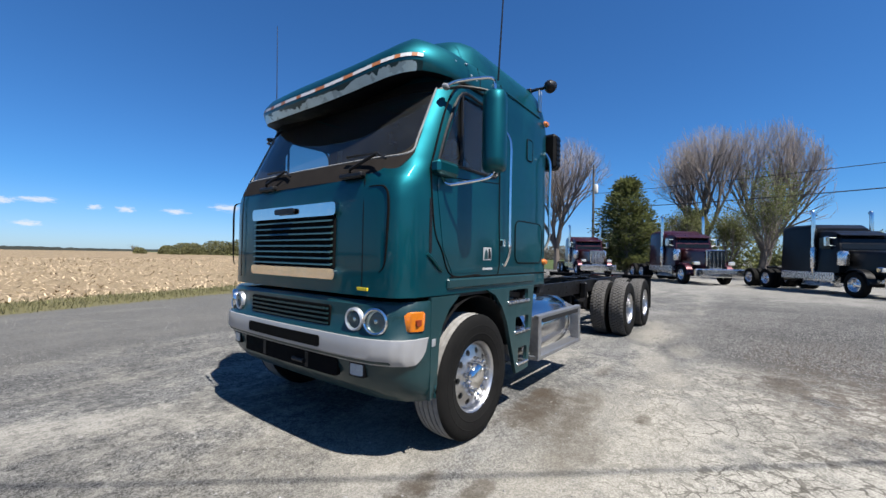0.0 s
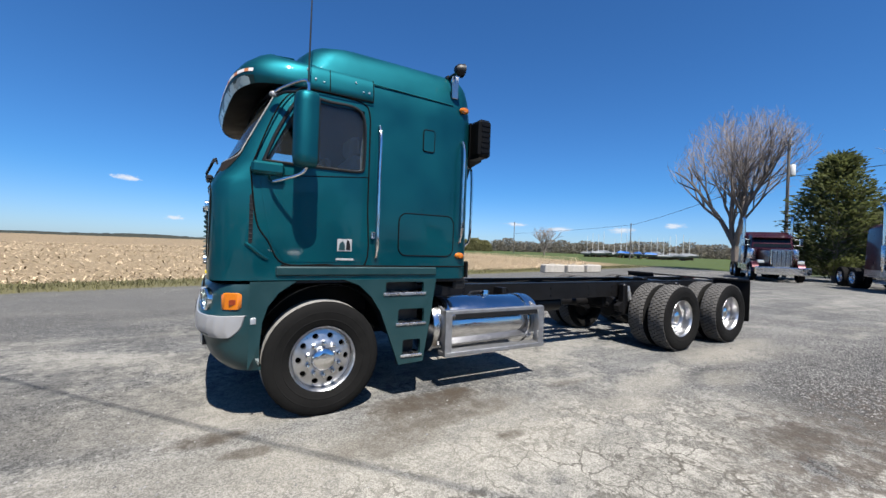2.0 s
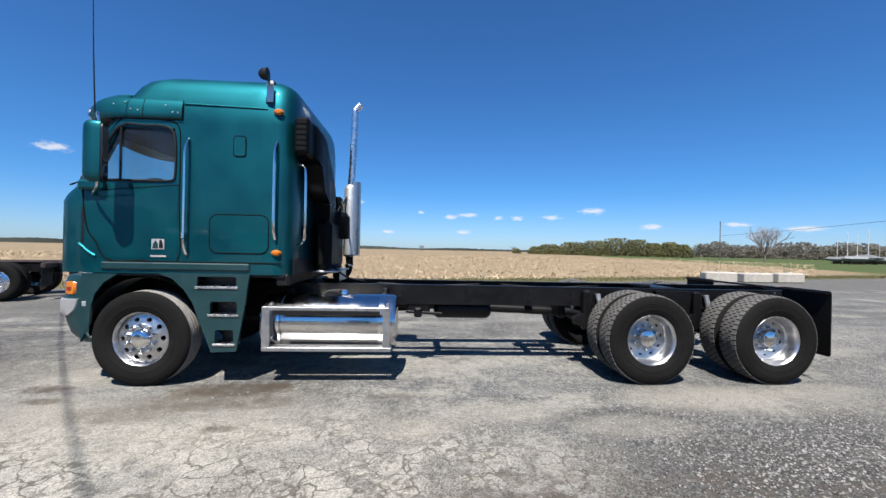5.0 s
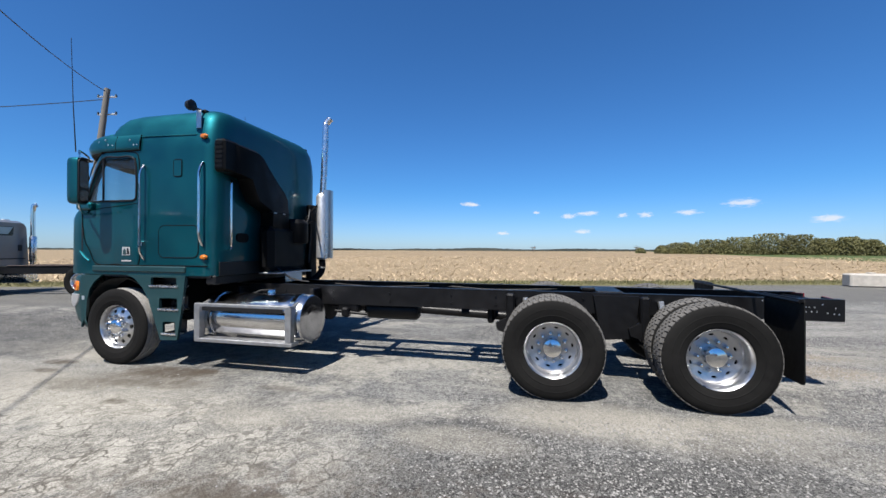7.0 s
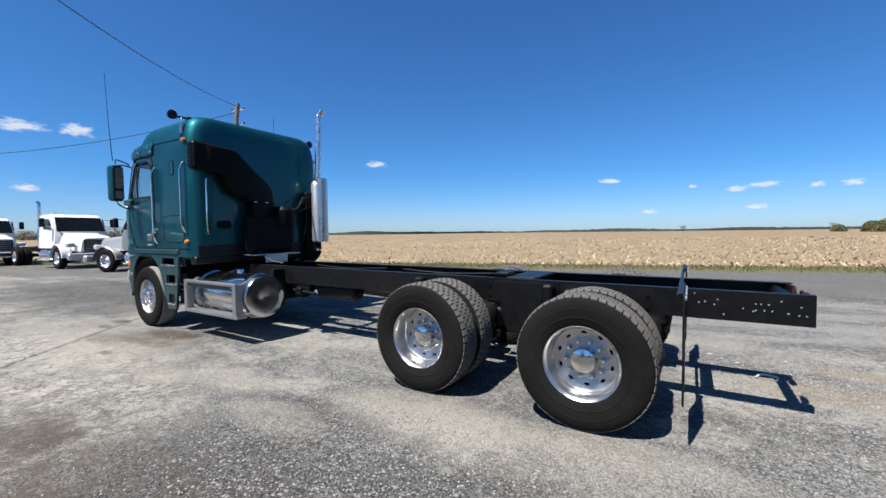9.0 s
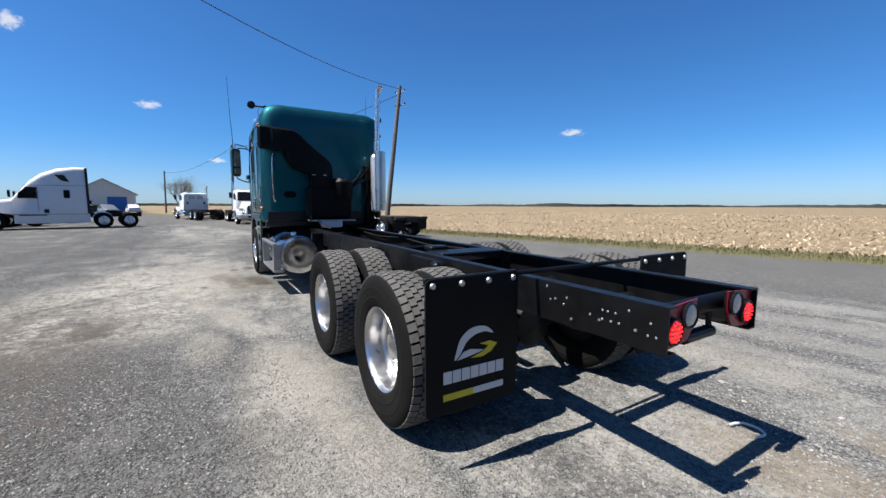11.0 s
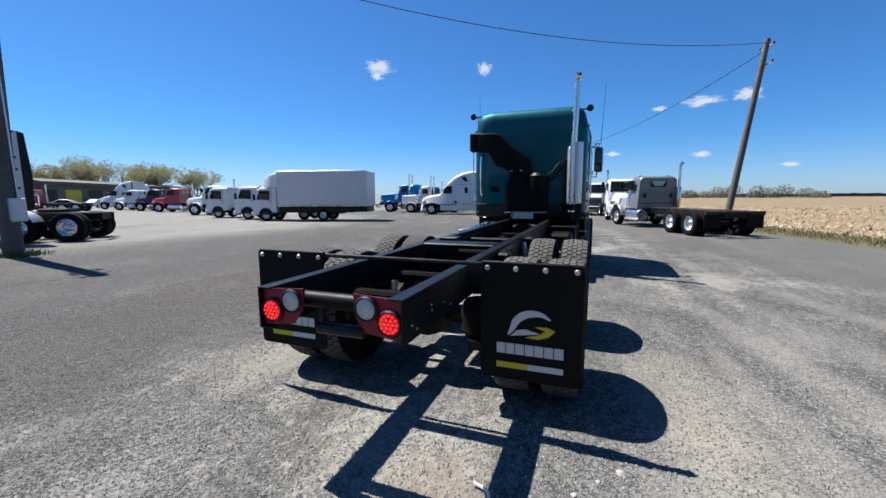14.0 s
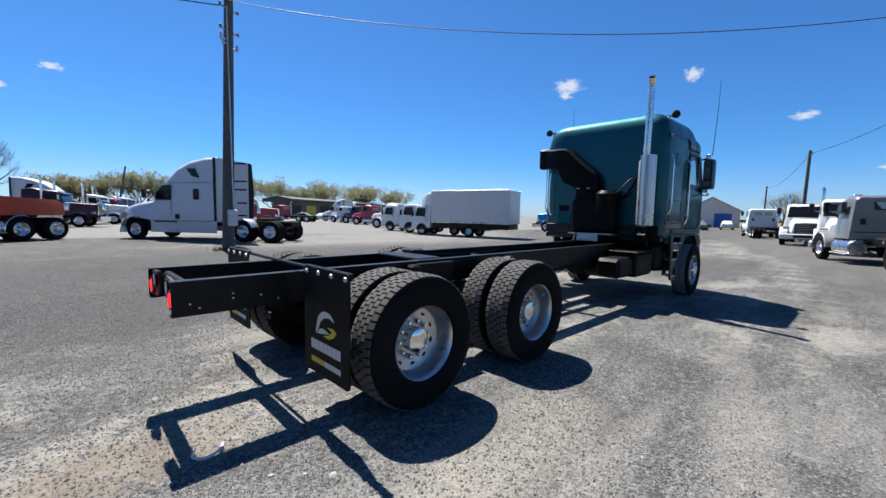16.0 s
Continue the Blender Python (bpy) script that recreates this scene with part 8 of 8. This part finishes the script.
MASTM = G().tube([(0, 0, 2.0), (0, 0, 9.5)], [0.1, 0.07], 6).mesh("mast", METALW)
CRADLE = G().box(-1.5, -0.9, 0, -1.3, 0.9, 0.2, 0.02).box(1.3, -0.9, 0, 1.5, 0.9, 0.2, 0.02).tube([(-1.4, -0.8, 0.1), (-1.4, -0.7, 1.5)], 0.06, 6).tube([(-1.4, 0.8, 0.1), (-1.4, 0.7, 1.5)], 0.06, 6).tube([(1.4, -0.8, 0.1), (1.4, -0.7, 1.5)], 0.06, 6).tube([(1.4, 0.8, 0.1), (1.4, 0.7, 1.5)], 0.06, 6).box(-1.5, -0.2, 0.1, 1.5, 0.2, 1.1, 0.05).mesh("cradle", RUST)
rnd = random.Random(12)
for i in range(18):
    az = radians(29.0 + 12.0 * i / 17)
    d = 128 + rnd.uniform(-8, 14)
    m = Matrix.Translation((0.9 + d * math.cos(az), -5.2 + d * math.sin(az), 0)) @ Matrix.Rotation(rnd.uniform(0, 3), 4, "Z") @ Matrix.Scale(rnd.uniform(0.5, 0.85), 4)
    bt = thing("sailing_boat", "white sailing boat laid up on a cradle under a cover", "boat", m, "boats laid up ashore")
    part("hull", HULLM, None, bt)
    part("cover", CW if i in (6, 7, 8, 10, 11) else CG, None, bt)
    part("mast", MASTM, None, bt, m=Matrix.Diagonal((1, 1, rnd.uniform(0.8, 1.3), 1)))
    part("cradle", CRADLE, None, bt)

# workshop with a long low roof, and a grey shed
shop = thing("workshop", "long low workshop with a dark roof and open bays", "building", Matrix.Translation((-52, -106, 0)) @ Matrix.Rotation(radians(28), 4, "Z"))
# dark wall and black panels: the shade inside the open bays is painted on
part("wall", G().box(-24, -3, 0, 24, 3, 4.0, 0.05), mat("shop_wall_sheet", (0.09, 0.088, 0.084), 0.7, 0, grain=1.2, amount=0.4), shop)
part("roof", G().prism([(-4.5, 4.0), (4.5, 4.0), (4.5, 4.7), (0, 5.4), (-4.5, 4.7)], "x", -26, 26), ROOFD, shop)
for i in range(8):
    x = -21 + i * 6
    part("bay_door", G().box(x, 2.98, 0, x + 4, 3.06, 3.3, 0.02), YELLOW if i == 6 else PLASTIC, shop)
shed = thing("grey_shed", "pale grey gabled shed with a dark door", "building", Matrix.Translation((-96, -19.5, 0)) @ Matrix.Rotation(radians(14), 4, "Z"))
part("wall", G().prism([(-5, 0), (5, 0), (5, 3.6), (0, 6.4), (-5, 3.6)], "x", -8, 4), METALW, shed)
part("roof", G().prism([(-5.4, 3.5), (0, 6.55), (5.4, 3.5), (5.4, 3.3), (0, 6.3), (-5.4, 3.3)], "x", -8.4, 4.4), mat("grey_roof_sheet", (0.3, 0.31, 0.32), 0.5, 0.2, grain=1.5, amount=0.15), shed)
part("shed_door", G().box(3.98, 0.5, 0, 4.05, 3.6, 3.0, 0.02), HULLB, shed)
part("shed_window", G().box(3.98, -3.2, 1.2, 4.05, -1.8, 2.2, 0.02), DARKGLASS, shed)


def small_car(label, paint, m):
    t = thing("car", label, "car", m, "cars by the workshop")
    part("body", hull([(-2.1, 0.75, 0.7, 0.35, 0.75, 0.1), (-1.9, 0.85, 0.75, 0.3, 0.9, 0.12), (-0.9, 0.88, 0.8, 0.3, 1.0, 0.12), (-0.2, 0.88, 0.68, 0.3, 1.42, 0.2), (0.9, 0.88, 0.68, 0.3, 1.46, 0.2), (1.8, 0.86, 0.75, 0.3, 1.05, 0.14), (2.15, 0.8, 0.7, 0.4, 0.95, 0.1)]), paint, t)
    side_pane(t, [(-0.5, 1.0), (1.3, 1.0), (0.9, 1.36), (-0.1, 1.36)], 0.8)
    for x in (-1.3, 1.3):
        for s in (-1, 1):
            put_wheel(t, x, s * 0.78, 0.64)
    return t


for i, (x, y, p, w) in enumerate(((-33, -78, WHITE, "white"), (-37, -82, GREYP, "silver"), (-46, -90, WHITE, "white"), (-60, -13.0, GREYP, "silver"), (-66, -15.0, BLACKP, "dark"), (-26, -72, GREYP, "silver"), (-70, -11.5, WHITE, "white"))):
    small_car(f"{w} car parked beyond the trucks", p, Matrix.Translation((x, y, 0)) @ Matrix.Rotation(0.5 + i, 4, "Z"))


# clouds: a far backdrop of small fair-weather puffs
def cloud_material():
    m = bpy.data.materials.new("cloud_puff")
    m.use_nodes = True
    t = m.node_tree
    t.nodes.clear()
    L = t.links.new
    co = t.nodes.new("ShaderNodeTexCoord")
    oi = t.nodes.new("ShaderNodeObjectInfo")
    n = t.nodes.new("ShaderNodeTexNoise")
    n.noise_dimensions = "4D"
    n.inputs["Scale"].default_value, n.inputs["Detail"].default_value, n.inputs["Roughness"].default_value = 2.2, 7, 0.6
    L(co.outputs["Object"], n.inputs["Vector"])
    w = t.nodes.new("ShaderNodeMath")
    w.operation = "MULTIPLY"
    w.inputs[1].default_value = 40
    L(oi.outputs["Random"], w.inputs[0])
    L(w.outputs[0], n.inputs["W"])
    ln = t.nodes.new("ShaderNodeVectorMath")
    ln.operation = "LENGTH"
    L(co.outputs["Object"], ln.inputs[0])
    a = t.nodes.new("ShaderNodeMath")
    a.operation = "SUBTRACT"
    L(n.outputs["Fac"], a.inputs[0])
    b = t.nodes.new("ShaderNodeMath")
    b.operation = "MULTIPLY"
    b.inputs[1].default_value = 0.55
    L(ln.outputs["Value"], b.inputs[0])
    L(b.outputs[0], a.inputs[1])
    r = t.nodes.new("ShaderNodeMapRange")
    r.interpolation_type = "SMOOTHSTEP"
    r.inputs["From Min"].default_value, r.inputs["From Max"].default_value, r.inputs["To Max"].default_value = 0.03, 0.4, 0.75
    L(a.outputs[0], r.inputs[0])
    tr = t.nodes.new("ShaderNodeBsdfTransparent")
    em = t.nodes.new("ShaderNodeEmission")
    em.inputs[0].default_value, em.inputs[1].default_value = (0.93, 0.95, 1.0, 1), 0.42
    mx = t.nodes.new("ShaderNodeMixShader")
    o = t.nodes.new("ShaderNodeOutputMaterial")
    L(r.outputs[0], mx.inputs[0])
    L(tr.outputs[0], mx.inputs[1])
    L(em.outputs[0], mx.inputs[2])
    L(mx.outputs[0], o.inputs[0])
    return m


CLOUD = cloud_material()
disc = G().add([(math.cos(2 * math.pi * k / 24), math.sin(2 * math.pi * k / 24), 0) for k in range(24)], [tuple(range(24))]).mesh("cloud", CLOUD, fix=False)
for az, el, w, h in ((-150.5, 17.1, 4.2, 1.7), (-150.2, 15.9, 1.8, 0.7), (-165, 17.0, 2.2, 1.5), (131.3, 9.7, 3.4, 0.9), (65.9, 5.6, 4.0, 0.9), (71.2, 4.7, 3.0, 0.6), (85.4, 4.7, 2.2, 0.7), (98.5, 6.5, 1.8, 0.5), (78.6, 4.6, 1.6, 0.6),
                     (58.7, 3.4, 3.2, 0.7), (89.7, 5.3, 1.2, 0.4), (82.9, 5.0, 3.8, 0.6), (75.9, 4.6, 2.0, 0.7), (83.7, 2.6, 2.4, 0.6), (168.5, 11.0, 4.4, 1.1), (164.2, 11.2, 3.0, 1.4), (168.2, 5.0, 2.4, 0.7), (173, 10.6, 2.0, 0.6),
                     (-175.4, 11.2, 2.6, 0.8), (-89.8, 14.0, 2.2, 0.7), (99.3, 6.6, 2.4, 0.6), (94.4, 2.4, 2.2, 0.5), (50, 3.6, 3.5, 0.6), (44, 3.0, 4.0, 0.6), (36, 3.0, 3.5, 0.7), (30, 3.6, 3.0, 0.6), (-86, 11.5, 1.6, 0.6), (160, 3.4, 2.0, 0.5), (178, 5.5, 2.0, 0.6)):
    a, e = radians(az), radians(el)
    d = Vector((math.cos(a) * math.cos(e), math.sin(a) * math.cos(e), math.sin(e)))
    p = d * 3200
    rot = (-d).to_track_quat("Z", "Y").to_matrix().to_4x4()
    c = part("cloud", disc, None, None, m=Matrix.Translation(p) @ rot @ Matrix.Diagonal((3200 * math.tan(radians(w * 0.6)), 3200 * math.tan(radians(h * 0.75)), 1, 1)))
    c.visible_shadow = False
    tagged(c, "small white fair-weather cloud", "cloud", "small clouds", "structure")

# small litter behind the truck
loop = part("cable_loop", G().tube(smooth([(8.06, 0.72, 0.02), (8.1, 0.8, 0.025), (8.18, 0.82, 0.02), (8.23, 0.77, 0.02), (8.21, 0.7, 0.015)]), 0.008, 6), WHITE)
tagged(loop, "loose loop of white cable on the gravel", "cable")
rnd = random.Random(31)
for k, (x, y) in enumerate(((7.81, 1.31), (7.7, 1.42), (7.95, 1.2), (8.4, 1.5))):
    w = 0.022 * rnd.uniform(0.6, 1.2)
    g = G().lathe([(0.0, -0.01), (w, 0.0), (w * 0.85, w * 0.35), (w * 0.3, w * 0.55), (0.0, w * 0.5)], 7, (0, 0, 0), "z")
    g.v = [(a * rnd.uniform(0.8, 1.4), b * rnd.uniform(0.7, 1.2), c) for a, b, c in g.v]
    tagged(part("stone", weld(g), CONCRETE, m=Matrix.Translation((x, y, 0))), "loose pale stone on the gravel", "stone", "loose stones behind the truck")
for z, d in ((7.45, 0.3), (7.15, -0.3), (7.3, 0.22)):
    f = part("pole_fitting", G().box(4.14 + min(0, d), -12.62, z, 4.14 + max(0, d), -12.56, z + 0.07, 0.01).lathe([(0.0, 0.0), (0.05, 0.0), (0.06, 0.05), (0.03, 0.14), (0.0, 0.15)], 10, (4.14 + d * 0.85, -12.59, z + 0.07), "z"), DULL)
    tagged(f, "metal bracket and insulator on the wooden pole", "bracket", "pole fittings")


# ---- loose stones, verge grass and stubble ----
STONE = mat("loose_stone", (0.16, 0.155, 0.147), 0.9, 0, grain=9, amount=0.4, bump=0.3)
STRAW = mat("dry_stubble", (0.4, 0.31, 0.2), 0.85, 0, grain=1.1, amount=0.45)
GRASS = mat("verge_grass", (0.09, 0.086, 0.034), 0.85, 0, grain=0.8, amount=0.5)


def island_vary(m, lo, hi):
    """Lets each loose piece of a mesh differ a little in tone."""
    t = m.node_tree
    b = t.nodes["Principled BSDF"]
    src = b.inputs["Base Color"].links[0].from_socket
    ge = t.nodes.new("ShaderNodeNewGeometry")
    r = t.nodes.new("ShaderNodeMapRange")
    r.inputs["To Min"].default_value, r.inputs["To Max"].default_value = lo, hi
    t.links.new(ge.outputs["Random Per Island"], r.inputs[0])
    mx = t.nodes.new("ShaderNodeMix")
    mx.data_type, mx.blend_type = "RGBA", "MULTIPLY"
    mx.inputs["Factor"].default_value = 1
    t.links.new(src, mx.inputs["A"])
    t.links.new(r.outputs[0], mx.inputs["B"])
    t.links.new(mx.outputs["Result"], b.inputs["Base Color"])


island_vary(STONE, 0.5, 1.5)
island_vary(STRAW, 0.55, 1.25)
island_vary(GRASS, 0.5, 1.5)
rnd = random.Random(5)
g = G()
OCT = [(1, 0, 0), (-1, 0, 0), (0, 1, 0), (0, -1, 0), (0, 0, 1), (0, 0, -0.6)]
OCF = [(0, 2, 4), (2, 1, 4), (1, 3, 4), (3, 0, 4), (2, 0, 5), (1, 2, 5), (3, 1, 5), (0, 3, 5)]
n = 0
while n < 90000:
    if n % 3:
        x, y = rnd.uniform(4.2, 12), rnd.uniform(-5.5, 5)
    else:
        x, y = rnd.uniform(-7, 15), rnd.uniform(-9, 9)
    near = -6.2 < y < -1 and -4 < x < 10 or x > 6.5
    if noise.noise(Vector((x * 0.4, y * 0.4, 2))) + rnd.uniform(-0.5, 0.5) < (-0.25 if near else -0.05):
        continue
    if (-1.6 < y < 1.6 and -1 < x < 7.4 or -4.4 < y < -1.5 and -1 < x < 4.6) and rnd.random() < 0.75:
        continue
    s = rnd.choice((0.0045, 0.005, 0.006, 0.007, 0.008, 0.01)) * rnd.uniform(0.8, 1.35)
    a = rnd.uniform(0, 6.3)
    c, w = math.cos(a), math.sin(a)
    k = [s * rnd.uniform(0.7, 1.4), s * rnd.uniform(0.7, 1.3), s * rnd.uniform(0.5, 0.9)]
    g.add([(x + (p[0] * k[0] * c - p[1] * k[1] * w), y + (p[0] * k[0] * w + p[1] * k[1] * c), 0.002 + p[2] * k[2]) for p in OCT], OCF)
    n += 1
tagged(part("loose_gravel", g.mesh("loose_gravel", STONE, fix=False), None), "scattered loose grey and pale gravel", "gravel", kind="stuff")
g = G()
n = 0
while n < 34000:
    x = rnd.uniform(-70, 75)
    e = 12.6 + 70 * rnd.random() ** 2.0
    y = e + 0.3 * x
    if x - 1.05 * y > 9 or x < -55:
        continue
    s = rnd.uniform(0.06, 0.17) * (1 + e / 90)
    a = rnd.uniform(0, 6.3)
    up = rnd.choice((0.05, 0.1, 0.25, 0.6)) * rnd.uniform(0.6, 1.2)
    w = rnd.uniform(0.01, 0.026) * (1 + e / 90)
    dx, dy = math.cos(a) * s, math.sin(a) * s
    px, py = -math.sin(a) * w, math.cos(a) * w
    g.add([(x - px, y - py, 0.0), (x + px, y + py, 0.0), (x + dx + px, y + dy + py, s * up + 0.01), (x + dx - px, y + dy - py, s * up + 0.02)], [(0, 1, 2, 3)])
    n += 1
tagged(part("corn_stubble", g.mesh("corn_stubble", STRAW, fix=False), None), "pale dry corn stubble and husks", "stubble", kind="stuff")
g = G()
n = 0
while n < 26000:
    x = rnd.uniform(-45, 40)
    e = rnd.gauss(11.4, 0.75)
    if e < 9.9 or e > 13.6:
        continue
    y = e + 0.3 * x
    s = rnd.uniform(0.05, 0.16)
    a = rnd.uniform(0, 6.3)
    w = rnd.uniform(0.006, 0.014)
    lx, ly = rnd.gauss(0, 0.35) * s, rnd.gauss(0, 0.35) * s
    g.add([(x - math.cos(a) * w, y - math.sin(a) * w, 0), (x + math.cos(a) * w, y + math.sin(a) * w, 0), (x + lx, y + ly, s)], [(0, 1, 2)])
    n += 1
tagged(part("verge_grass", g.mesh("verge_grass", GRASS, fix=False), None), "short yellow-green roadside grass", "grass", kind="stuff")
g = G()
for i in range(500):
    a, r = rnd.uniform(0, 6.3), abs(rnd.gauss(0, 0.22)) + 0.15
    x, y = 4.2 + r * math.cos(a), -12.7 + r * math.sin(a)
    s = rnd.uniform(0.06, 0.22)
    g.add([(x - 0.01, y, 0), (x + 0.01, y, 0), (x + rnd.gauss(0, 0.05), y + rnd.gauss(0, 0.05), s)], [(0, 1, 2)])
tagged(part("weed_tuft", g.mesh("weed_tuft", GRASS, fix=False), None), "tuft of weeds round the pole's foot", "weeds", kind="stuff")
